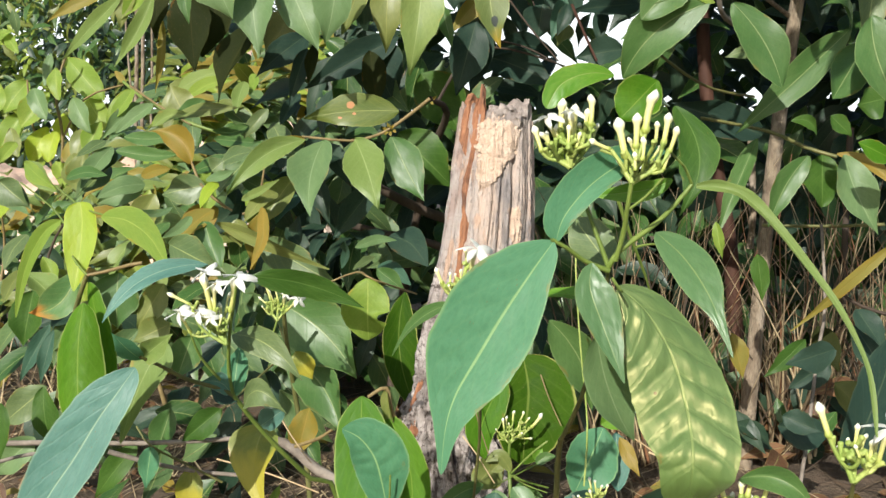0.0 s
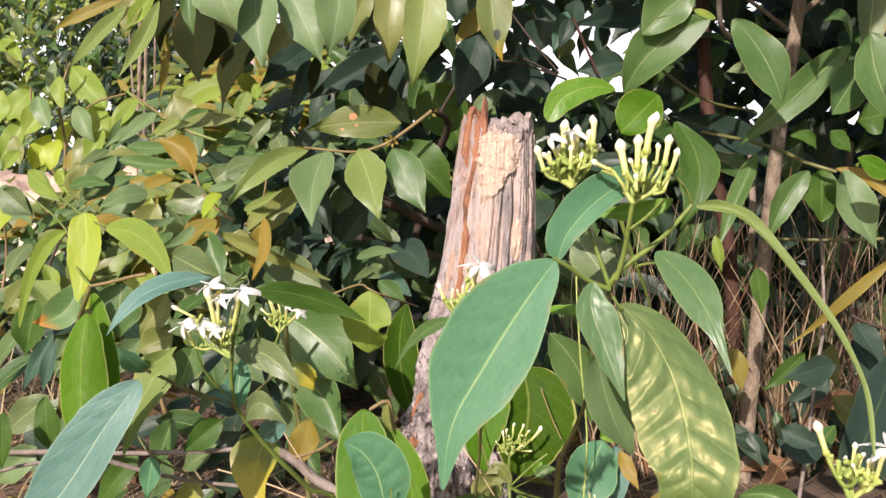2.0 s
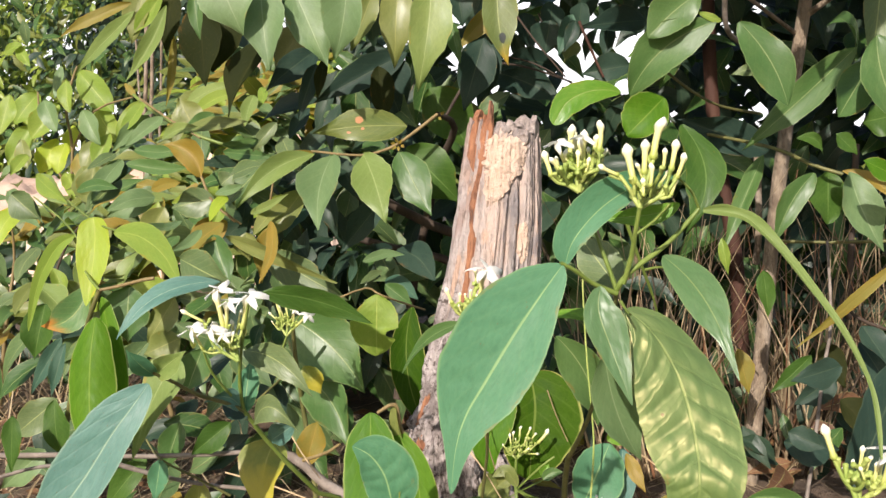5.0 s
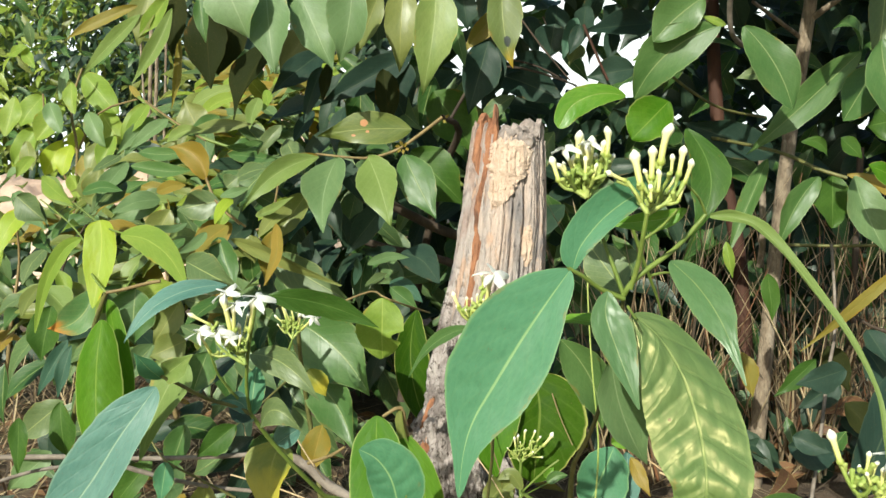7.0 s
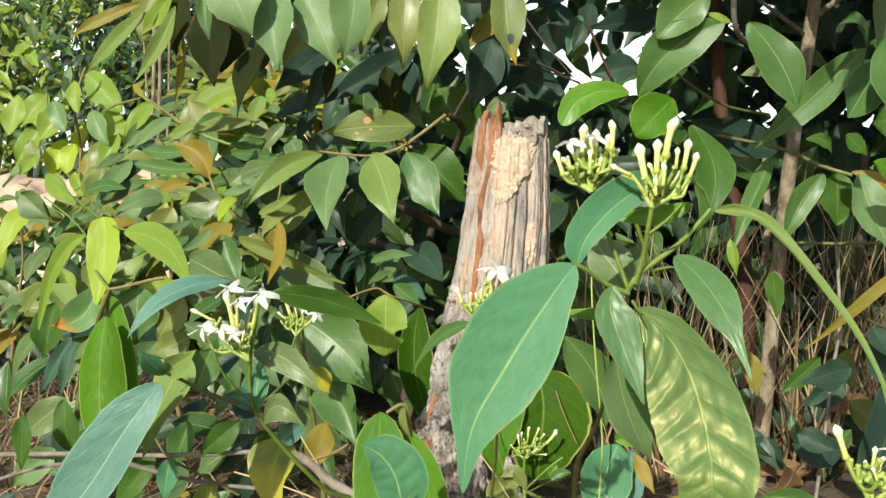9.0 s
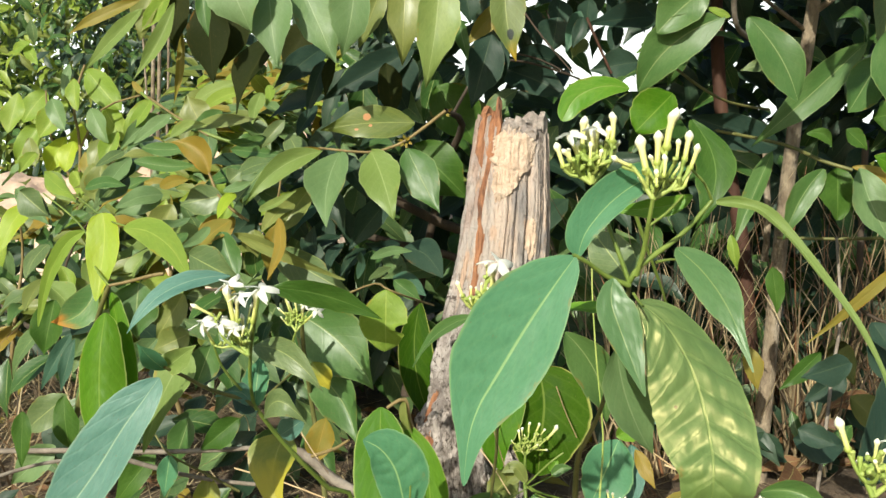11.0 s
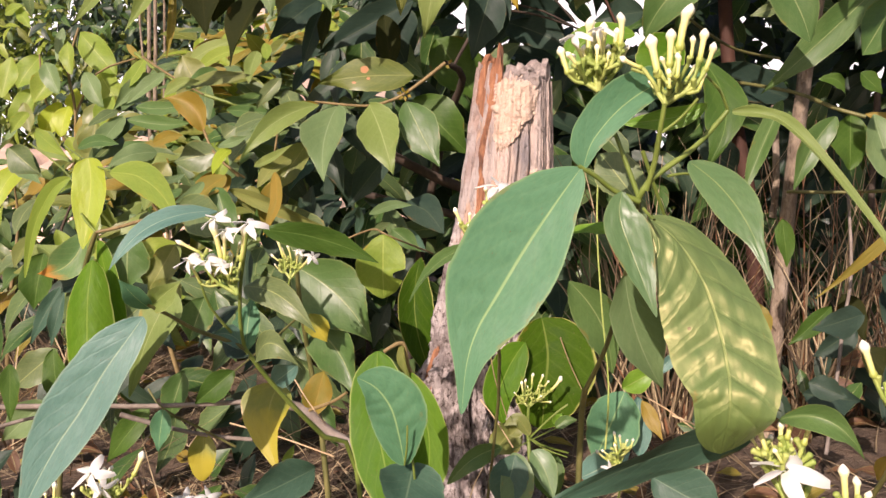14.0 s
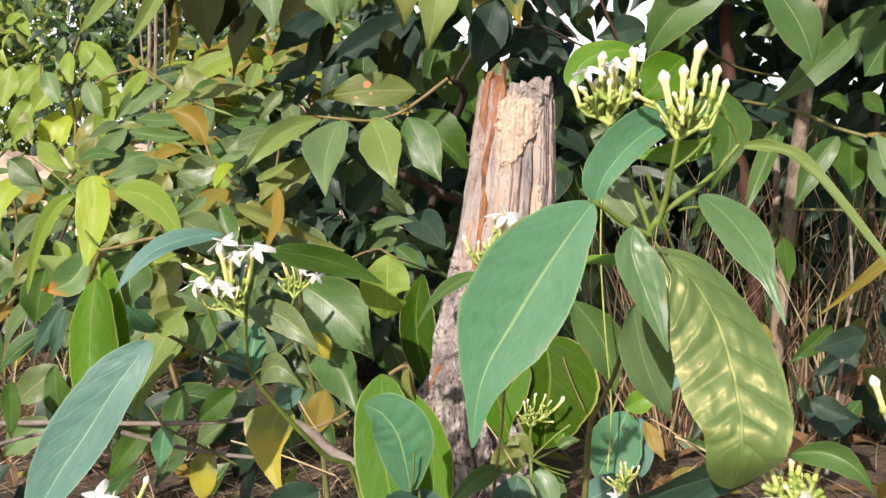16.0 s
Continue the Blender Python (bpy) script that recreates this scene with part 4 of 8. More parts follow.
bud(cluster, (0.062, 0.472, 0.565), (0.061, 0.473, 0.579))
bud(cluster, (0.064, 0.473, 0.573), (0.064, 0.475, 0.592))
bud(cluster, (0.069, 0.483, 0.572), (0.068, 0.484, 0.587))
bud(cluster, (0.071, 0.473, 0.570), (0.072, 0.474, 0.589))
bud(cluster, (0.077, 0.485, 0.570), (0.076, 0.486, 0.580))
bud(cluster, (0.077, 0.473, 0.574), (0.079, 0.474, 0.587))
bud(cluster, (0.080, 0.473, 0.577), (0.084, 0.475, 0.594))
bud(cluster, (0.067, 0.464, 0.567), (0.068, 0.465, 0.578))
bud(cluster, (0.071, 0.462, 0.565), (0.073, 0.463, 0.574))
bud(cluster, (0.059, 0.464, 0.565), (0.052, 0.465, 0.574))
bud(cluster, (0.083, 0.483, 0.569), (0.085, 0.484, 0.580))
bud(cluster, (0.077, 0.482, 0.562), (0.082, 0.483, 0.568))
bud(cluster, (0.071, 0.483, 0.575), (0.069, 0.485, 0.591))
bud(cluster, (0.061, 0.482, 0.562), (0.059, 0.483, 0.568))
flower(cluster, (0.063, 0.472, 0.566), (0.056, 0.464, 0.582), (-0.3, -0.35, 0.9), 0.0081, 1)
flower(cluster, (0.069, 0.472, 0.566), (0.070, 0.464, 0.585), (0.1, -0.3, 0.95), 0.0069, 2)
cluster = flower_cluster(shrub_right, (0.098, 0.449, 0.547), [(0.095, 0.450, 0.559), (0.100, 0.450, 0.564), (0.105, 0.451, 0.572), (0.108, 0.442, 0.567), (0.114, 0.450, 0.566), (0.117, 0.450, 0.562), (0.087, 0.450, 0.564), (0.098, 0.457, 0.556), (0.101, 0.440, 0.558), (0.102, 0.460, 0.561), (0.111, 0.460, 0.559), (0.114, 0.449, 0.553), (0.097, 0.437, 0.553), (0.095, 0.459, 0.554), (0.109, 0.459, 0.552)], 0.0012, extra=1)
bud(cluster, (0.095, 0.450, 0.559), (0.090, 0.452, 0.581))
bud(cluster, (0.100, 0.450, 0.564), (0.101, 0.452, 0.583))
bud(cluster, (0.105, 0.451, 0.572), (0.106, 0.453, 0.595))
bud(cluster, (0.108, 0.442, 0.567), (0.110, 0.443, 0.578))
bud(cluster, (0.114, 0.450, 0.566), (0.118, 0.452, 0.583))
bud(cluster, (0.117, 0.450, 0.562), (0.123, 0.451, 0.575))
bud(cluster, (0.087, 0.450, 0.564), (0.075, 0.450, 0.568))
bud(cluster, (0.098, 0.457, 0.556), (0.095, 0.458, 0.563))
bud(cluster, (0.101, 0.440, 0.558), (0.104, 0.441, 0.570))
bud(cluster, (0.102, 0.460, 0.561), (0.099, 0.461, 0.571))
bud(cluster, (0.111, 0.460, 0.559), (0.116, 0.460, 0.567))
bud(cluster, (0.114, 0.449, 0.553), (0.118, 0.450, 0.563))
bud(cluster, (0.097, 0.437, 0.553), (0.097, 0.438, 0.563))
bud(cluster, (0.095, 0.459, 0.554), (0.092, 0.460, 0.559))
bud(cluster, (0.109, 0.459, 0.552), (0.111, 0.460, 0.560))
cluster = flower_cluster(shrub_right, (0.158, 0.436, 0.353), [(0.149, 0.438, 0.375), (0.156, 0.439, 0.377), (0.159, 0.439, 0.381), (0.167, 0.439, 0.378), (0.149, 0.448, 0.372), (0.156, 0.448, 0.370), (0.165, 0.448, 0.370), (0.152, 0.447, 0.365), (0.172, 0.450, 0.368), (0.153, 0.428, 0.373), (0.188, 0.436, 0.349), (0.193, 0.436, 0.347), (0.195, 0.435, 0.343), (0.172, 0.445, 0.342), (0.163, 0.435, 0.347)], 0.0014)
bud(cluster, (0.149, 0.438, 0.375), (0.144, 0.440, 0.390))
bud(cluster, (0.156, 0.439, 0.377), (0.156, 0.440, 0.391))
bud(cluster, (0.159, 0.439, 0.381), (0.162, 0.441, 0.397))
bud(cluster, (0.167, 0.439, 0.378), (0.173, 0.441, 0.393))
bud(cluster, (0.149, 0.448, 0.372), (0.144, 0.449, 0.380))
bud(cluster, (0.156, 0.448, 0.370), (0.153, 0.449, 0.380))
bud(cluster, (0.165, 0.448, 0.370), (0.165, 0.449, 0.380))
bud(cluster, (0.152, 0.447, 0.365), (0.148, 0.448, 0.372))
bud(cluster, (0.172, 0.450, 0.368), (0.174, 0.451, 0.376))
bud(cluster, (0.153, 0.428, 0.373), (0.149, 0.429, 0.381))
bud(cluster, (0.188, 0.436, 0.349), (0.187, 0.438, 0.369))
bud(cluster, (0.193, 0.436, 0.347), (0.196, 0.438, 0.362))
bud(cluster, (0.195, 0.435, 0.343), (0.199, 0.437, 0.356))
bud(cluster, (0.172, 0.445, 0.342), (0.169, 0.447, 0.360))
flower(cluster, (0.163, 0.435, 0.347), (0.155, 0.428, 0.370), (-0.25, -0.35, 0.9), 0.0180, 1)
cluster = flower_cluster(shrub_right, (0.223, 0.456, 0.383), [(0.210, 0.458, 0.407), (0.224, 0.458, 0.403), (0.232, 0.467, 0.396), (0.225, 0.468, 0.396), (0.221, 0.469, 0.393), (0.232, 0.457, 0.394), (0.239, 0.467, 0.393), (0.222, 0.448, 0.399), (0.236, 0.457, 0.392)], 0.0014)
bud(cluster, (0.210, 0.458, 0.407), (0.204, 0.460, 0.426))
bud(cluster, (0.224, 0.458, 0.403), (0.226, 0.459, 0.415))
bud(cluster, (0.232, 0.467, 0.396), (0.233, 0.468, 0.407))
bud(cluster, (0.225, 0.468, 0.396), (0.224, 0.468, 0.404))
bud(cluster, (0.221, 0.469, 0.393), (0.220, 0.470, 0.399))
bud(cluster, (0.232, 0.457, 0.394), (0.233, 0.458, 0.407))
bud(cluster, (0.239, 0.467, 0.393), (0.243, 0.468, 0.404))
bud(cluster, (0.222, 0.448, 0.399), (0.219, 0.448, 0.407))
flower(cluster, (0.236, 0.457, 0.392), (0.238, 0.449, 0.415), (-0.2, -0.5, 0.8), 0.0131, 1)
stem(shrub_right, [(0.223, 0.456, 0.381), (0.231, 0.483, 0.345), (0.232, 0.529, 0.291)], 0.0012, 0.0017, STEM_DARK)
stem(shrub_right, [(0.158, 0.436, 0.352), (0.171, 0.481, 0.308), (0.182, 0.553, 0.235)], 0.0010, 0.0017, STEM_DARK)

# ---------------------------------------------------------------- low flowering shoot before the stump

shoot = thing('flowering_shoot', (0.011, 0.966, 0.000), 'green shoot with a white flower and yellow buds', 'shrub', 'flowering shrubs')
stem(shoot, [(0.011, 0.966, -0.01), (0.033, 0.800, 0.294), (0.019, 0.610, 0.420), (0.011, 0.559, 0.466)], 0.0016, 0.0014, STEM_DARK)
cluster = flower_cluster(shoot, (0.010, 0.557, 0.467), [(-0.001, 0.558, 0.479), (0.004, 0.558, 0.479), (0.008, 0.568, 0.479), (0.011, 0.558, 0.481), (0.014, 0.548, 0.482), (0.018, 0.568, 0.480), (0.021, 0.558, 0.482), (0.001, 0.568, 0.473), (0.005, 0.548, 0.475), (0.013, 0.548, 0.476), (0.015, 0.559, 0.493), (0.019, 0.559, 0.491), (0.016, 0.558, 0.478)], 0.0012)
bud(cluster, (-0.001, 0.558, 0.479), (-0.006, 0.559, 0.490))
bud(cluster, (0.004, 0.558, 0.479), (0.004, 0.559, 0.487))
bud(cluster, (0.008, 0.568, 0.479), (0.007, 0.569, 0.485))
bud(cluster, (0.011, 0.558, 0.481), (0.010, 0.559, 0.489))
bud(cluster, (0.014, 0.548, 0.482), (0.015, 0.549, 0.487))
bud(cluster, (0.018, 0.568, 0.480), (0.020, 0.569, 0.491))
bud(cluster, (0.021, 0.558, 0.482), (0.022, 0.559, 0.489))
bud(cluster, (0.001, 0.568, 0.473), (-0.003, 0.568, 0.480))
bud(cluster, (0.005, 0.548, 0.475), (0.002, 0.548, 0.480))
bud(cluster, (0.013, 0.548, 0.476), (0.015, 0.548, 0.483))
bud(cluster, (0.015, 0.559, 0.493), (0.014, 0.560, 0.503))
bud(cluster, (0.019, 0.559, 0.491), (0.020, 0.560, 0.500))
flower(cluster, (0.016, 0.558, 0.478), (0.021, 0.550, 0.503), (0.15, -0.6, 0.75), 0.0127, 1)
leaf(shoot, (0.008, 0.559, 0.466), (-0.038, 0.590, 0.425), 0.011, 'mid', fold=20, turn=45, sway=0.123)

# ---------------------------------------------------------------- flowering shrub, left

shrub_left = thing('flowering_shrub', (-0.078, 0.792, 0.000), 'green flowering shrub with drooping leaves and white flowers', 'shrub', 'flowering shrubs')
stem(shrub_left, [(-0.078, 0.792, -0.01), (-0.098, 0.775, 0.237), (-0.122, 0.748, 0.277), (-0.142, 0.721, 0.312), (-0.160, 0.704, 0.342), (-0.173, 0.686, 0.371)], 0.0025, 0.0018, STEM_GREEN)
stem(shrub_left, [(-0.173, 0.686, 0.371), (-0.183, 0.677, 0.379), (-0.199, 0.648, 0.394), (-0.210, 0.629, 0.408), (-0.220, 0.610, 0.420)], 0.0019, 0.0012, STEM_DARK)
stem(shrub_left, [(-0.173, 0.686, 0.371), (-0.174, 0.678, 0.395), (-0.168, 0.661, 0.427), (-0.161, 0.648, 0.451), (-0.156, 0.640, 0.470)], 0.0017, 0.0011, STEM_GREEN)
stem(shrub_left, [(-0.181, 0.677, 0.386), (-0.191, 0.659, 0.409), (-0.196, 0.651, 0.431)], 0.0012, 0.0008, STEM_GREEN)
spine_leaf(shrub_left, [(-0.2269, 0.6180, 0.4101), (-0.2354, 0.6100, 0.3965), (-0.2496, 0.6040, 0.3762), (-0.2674, 0.6000, 0.3474), (-0.2832, 0.5960, 0.3244), (-0.2980, 0.5920, 0.2982), (-0.3104, 0.5880, 0.2721)], [(0.00, 0.0008, 0.0008), (0.07, 0.0073, 0.0082), (0.20, 0.0129, 0.0178), (0.36, 0.0160, 0.0232), (0.52, 0.0171, 0.0255), (0.66, 0.0158, 0.0214), (0.80, 0.0110, 0.0142), (0.92, 0.0047, 0.0055), (1.00, 0.0004, 0.0004)], 'haze', fold=8, seed=31, quilt=0.03, ribs=10, wave=0.04, roll=-6, faces=((0, -1, 0.3), (-0.1, -1, 0.2), (-0.1, -1, 0.1)))
spine_leaf(shrub_left, [(-0.2176, 0.6550, 0.4241), (-0.2261, 0.6500, 0.4074), (-0.2387, 0.6480, 0.3813), (-0.2521, 0.6480, 0.3429)], [(0.00, 0.0009, 0.0009), (0.10, 0.0113, 0.0095), (0.28, 0.0199, 0.0156), (0.50, 0.0164, 0.0138), (0.72, 0.0086, 0.0077), (0.88, 0.0034, 0.0034), (1.00, 0.0004, 0.0004)], 'moss', fold=10, seed=33, wave=0.09, faces=((-0.3, -1, 0.6), (-0.2, -1, 0.3), (0, -1, 0)))
leaf(shrub_left, (-0.223, 0.620, 0.416), (-0.233, 0.592, 0.441), 0.016, 'cool', fold=12)
leaf(shrub_left, (-0.222, 0.620, 0.417), (-0.194, 0.602, 0.438), 0.018, 'moss', fold=18)
leaf(shrub_left, (-0.182, 0.656, 0.482), (-0.249, 0.613, 0.448), 0.019, 'haze', fold=14, turn=25, arch=0.04, shape='lance', sway=0.108)
leaf(shrub_left, (-0.176, 0.774, 0.457), (-0.075, 0.791, 0.424), 0.027, 'deep', fold=8, turn=20, sway=-0.063)
leaf(shrub_left, (-0.173, 0.690, 0.420), (-0.114, 0.658, 0.390), 0.024, 'grey', fold=16, arch=0.06, sway=-0.139)
leaf(shrub_left, (-0.162, 0.676, 0.364), (-0.125, 0.655, 0.362), 0.023, 'grey', fold=10, arch=0.15, curl=0.15, sway=-0.396)
leaf(shrub_left, (-0.173, 0.686, 0.369), (-0.172, 0.710, 0.410), 0.023, 'cool', fold=10)
spine_leaf(shrub_left, [(-0.1687, 0.7850, 0.3152), (-0.1749, 0.7750, 0.2979), (-0.1748, 0.7600, 0.2764), (-0.1620, 0.7400, 0.2483)], [(0.00, 0.0016, 0.0016), (0.10, 0.0156, 0.0114), (0.30, 0.0227, 0.0258), (0.50, 0.0204, 0.0224), (0.70, 0.0121, 0.0131), (0.87, 0.0050, 0.0050), (1.00, 0.0005, 0.0005)], 'turning', fold=14, seed=35, wave=0.06, faces=((-0.3, -1, 0.3), (-0.2, -1, 0.1)))
leaf(shrub_left, (-0.175, 0.686, 0.372), (-0.200, 0.667, 0.383), 0.016, 'haze', fold=16, sway=0.243)
leaf(shrub_left, (-0.160, 0.837, 0.374), (-0.194, 0.839, 0.394), 0.020, 'cool', fold=14)
leaf(shrub_left, (-0.170, 0.686, 0.366), (-0.206, 0.727, 0.374), 0.019, 'slate', fold=14)
leaf(shrub_left, (-0.140, 0.724, 0.347), (-0.170, 0.762, 0.320), 0.021, 'haze', fold=10)
cluster = flower_cluster(shrub_left, (-0.167, 0.647, 0.421), [(-0.183, 0.649, 0.438), (-0.183, 0.658, 0.432), (-0.191, 0.640, 0.453), (-0.179, 0.659, 0.441), (-0.170, 0.659, 0.445), (-0.171, 0.638, 0.433), (-0.172, 0.658, 0.432), (-0.194, 0.648, 0.429), (-0.174, 0.648, 0.434), (-0.178, 0.649, 0.442), (-0.176, 0.649, 0.445), (-0.164, 0.649, 0.445), (-0.170, 0.648, 0.429)], 0.0012, extra=2)
bud(cluster, (-0.183, 0.649, 0.438), (-0.198, 0.650, 0.449), True)
bud(cluster, (-0.183, 0.658, 0.432), (-0.192, 0.660, 0.449), True)
bud(cluster, (-0.191, 0.640, 0.453), (-0.209, 0.641, 0.462), True)
bud(cluster, (-0.179, 0.659, 0.441), (-0.180, 0.660, 0.456), True)
bud(cluster, (-0.170, 0.659, 0.445), (-0.168, 0.661, 0.460), True)
bud(cluster, (-0.171, 0.638, 0.433), (-0.167, 0.640, 0.446), True)
bud(cluster, (-0.172, 0.658, 0.432), (-0.175, 0.660, 0.452), True)
flower(cluster, (-0.194, 0.648, 0.429), (-0.200, 0.640, 0.448), (-0.35, -0.50, 0.8), 0.0115, 1)
flower(cluster, (-0.174, 0.648, 0.434), (-0.186, 0.640, 0.448), (-0.1, -0.48, 0.85), 0.0115, 2)
flower(cluster, (-0.178, 0.649, 0.442), (-0.180, 0.642, 0.478), (-0.25, -0.42, 0.88), 0.0115, 3)
flower(cluster, (-0.176, 0.649, 0.445), (-0.172, 0.642, 0.469), (-0.05, -0.45, 0.88), 0.0100, 4)
flower(cluster, (-0.164, 0.649, 0.445), (-0.156, 0.642, 0.474), (-0.05, -0.40, 0.9), 0.0135, 5)
flower(cluster, (-0.170, 0.648, 0.429), (-0.176, 0.639, 0.443), (0.1, -0.8, 0.5), 0.0079, 6)
stem(shrub_left, [(-0.183, 0.867, 0.367), (-0.171, 0.859, 0.398), (-0.169, 0.860, 0.407)], 0.0014, 0.0009, STEM_GREEN)
cluster = flower_cluster(shrub_left, (-0.170, 0.859, 0.401), [(-0.179, 0.861, 0.416), (-0.176, 0.861, 0.421), (-0.175, 0.871, 0.417), (-0.169, 0.861, 0.419), (-0.167, 0.871, 0.414), (-0.183, 0.870, 0.408), (-0.161, 0.861, 0.416), (-0.161, 0.860, 0.410), (-0.164, 0.860, 0.413)], 0.0012)
bud(cluster, (-0.179, 0.861, 0.416), (-0.190, 0.862, 0.425), True)
bud(cluster, (-0.176, 0.861, 0.421), (-0.185, 0.863, 0.442), True)
bud(cluster, (-0.175, 0.871, 0.417), (-0.181, 0.872, 0.431), True)
bud(cluster, (-0.169, 0.861, 0.419), (-0.171, 0.862, 0.436), True)
bud(cluster, (-0.167, 0.871, 0.414), (-0.166, 0.872, 0.429), True)
bud(cluster, (-0.183, 0.870, 0.408), (-0.189, 0.871, 0.414), True)
bud(cluster, (-0.161, 0.861, 0.416), (-0.155, 0.861, 0.424), True)
flower(cluster, (-0.161, 0.860, 0.410), (-0.146, 0.851, 0.424), (0.4, -0.8, 0.3), 0.0092, 1)
flower(cluster, (-0.164, 0.860, 0.413), (-0.159, 0.852, 0.429), (0.2, -0.7, 0.6), 0.0058, 2)
cluster = flower_cluster(shrub_left, (-0.259, 0.587, 0.269), [(-0.256, 0.600, 0.295), (-0.252, 0.591, 0.297), (-0.251, 0.600, 0.295), (-0.245, 0.591, 0.296), (-0.245, 0.600, 0.291), (-0.239, 0.591, 0.294), (-0.230, 0.592, 0.303), (-0.285, 0.589, 0.286), (-0.289, 0.588, 0.285), (-0.275, 0.598, 0.279), (-0.262, 0.590, 0.294), (-0.253, 0.589, 0.281), (-0.254, 0.589, 0.281)], 0.0012)
bud(cluster, (-0.256, 0.600, 0.295), (-0.261, 0.601, 0.302))
bud(cluster, (-0.252, 0.591, 0.297), (-0.249, 0.592, 0.310))
bud(cluster, (-0.251, 0.600, 0.295), (-0.251, 0.602, 0.307))
bud(cluster, (-0.245, 0.591, 0.296), (-0.243, 0.592, 0.306))
bud(cluster, (-0.245, 0.600, 0.291), (-0.244, 0.601, 0.298))
bud(cluster, (-0.239, 0.591, 0.294), (-0.237, 0.591, 0.300))
bud(cluster, (-0.230, 0.592, 0.303), (-0.221, 0.594, 0.319))
bud(cluster, (-0.285, 0.589, 0.286), (-0.284, 0.590, 0.300))
bud(cluster, (-0.289, 0.588, 0.285), (-0.291, 0.589, 0.293))
bud(cluster, (-0.275, 0.598, 0.279), (-0.275, 0.599, 0.289))
bud(cluster, (-0.262, 0.590, 0.294), (-0.263, 0.591, 0.298))
flower(cluster, (-0.253, 0.589, 0.281), (-0.255, 0.582, 0.309), (-0.2, -0.7, 0.6), 0.0141, 1)
flower(cluster, (-0.254, 0.589, 0.281), (-0.247, 0.581, 0.299), (0.2, -0.9, 0.1), 0.0102, 2)
cluster = flower_cluster(shrub_left, (-0.212, 0.655, 0.224), [(-0.215, 0.658, 0.250), (-0.201, 0.658, 0.249), (-0.214, 0.657, 0.237), (-0.205, 0.657, 0.237)], 0.0012)
bud(cluster, (-0.215, 0.658, 0.250), (-0.218, 0.659, 0.259))
bud(cluster, (-0.201, 0.658, 0.249), (-0.198, 0.660, 0.259))
flower(cluster, (-0.214, 0.657, 0.237), (-0.215, 0.650, 0.262), (0, -0.6, 0.7), 0.0114, 1)
flower(cluster, (-0.205, 0.657, 0.237), (-0.197, 0.650, 0.263), (0.2, -0.6, 0.7), 0.0114, 2)
stem(shrub_left, [(-0.259, 0.587, 0.269), (-0.259, 0.615, 0.231), (-0.231, 0.690, 0.178), (-0.203, 0.736, 0.133)], 0.0012, 0.0019, STEM_GREEN)

# ---------------------------------------------------------------- young plants between the shrubs

plant_mid = thing('young_shrub', (-0.059, 0.694, 0.000), 'young shrub with broad pale-edged green leaves', 'shrub', 'young shrubs')
stem(plant_mid, [(-0.040, 0.694, -0.01), (-0.024, 0.716, 0.256), (-0.036, 0.722, 0.320), (-0.046, 0.719, 0.348), (-0.050, 0.716, 0.368), (-0.065, 0.710, 0.362)], 0.0026, 0.0015, STEM_TAN)
spine_leaf(plant_mid, [(-0.0704, 0.7120, 0.3620), (-0.0702, 0.7000, 0.3369), (-0.0678, 0.6820, 0.3052), (-0.0602, 0.6650, 0.2746), (-0.0533, 0.6550, 0.2492)], [(0.00, 0.0014, 0.0014), (0.07, 0.0104, 0.0085), (0.20, 0.0196, 0.0187), (0.45, 0.0255, 0.0228), (0.70, 0.0240, 0.0222), (0.88, 0.0140, 0.0140), (1.00, 0.0013, 0.0013)], 'vivid', fold=8, cup=0.05, seed=41, quilt=0.03, ribs=7, wave=0.05, faces=((-0.1, -1, 0.3), (-0.1, -1, 0.15)))
spine_leaf(plant_mid, [(-0.0513, 0.7220, 0.3442), (-0.0378, 0.7100, 0.3244), (-0.0286, 0.7000, 0.2942), (-0.0295, 0.6900, 0.2647), (-0.0375, 0.6800, 0.2406)], [(0.00, 0.0010, 0.0010), (0.15, 0.0085, 0.0095), (0.40, 0.0150, 0.0159), (0.70, 0.0156, 0.0156), (0.90, 0.0082, 0.0091), (1.00, 0.0009, 0.0009)], 'vivid', fold=10, seed=42, wave=0.06)
leaf(plant_mid, (-0.050, 0.716, 0.368), (-0.044, 0.722, 0.325), 0.011, 'olive', fold=30, turn=40)
spine_leaf(plant_mid, [(-0.0408, 0.5850, 0.3132), (-0.0442, 0.5820, 0.3349), (-0.0490, 0.5800, 0.3542), (-0.0584, 0.5780, 0.3687), (-0.0707, 0.5760, 0.3766)], [(0.00, 0.0018, 0.0019), (0.12, 0.0095, 0.0102), (0.35, 0.0156, 0.0214), (0.60, 0.0147, 0.0230), (0.80, 0.0094, 0.0156), (0.93, 0.0035, 0.0065), (1.00, 0.0004, 0.0005)], 'cool', fold=8, seed=43, quilt=0.05, ribs=7, wave=0.05, faces=((0, -1, 0.3), (-0.2, -1, 0.35)))
stem(plant_mid, [(-0.0407, 0.5830, 0.3140), (-0.0385, 0.5750, 0.3295), (-0.0376, 0.5700, 0.3458)], 0.0008, 0.0006, STEM_GREEN)
leaf(plant_mid, (-0.036, 0.608, 0.305), (-0.043, 0.555, 0.282), 0.046, 'teal', fold=12)
stem(plant_mid, [(-0.032, 0.601, 0.250), (-0.034, 0.600, 0.284), (-0.036, 0.589, 0.318), (-0.041, 0.591, 0.332)], 0.0012, 0.0008, STEM_GREEN)
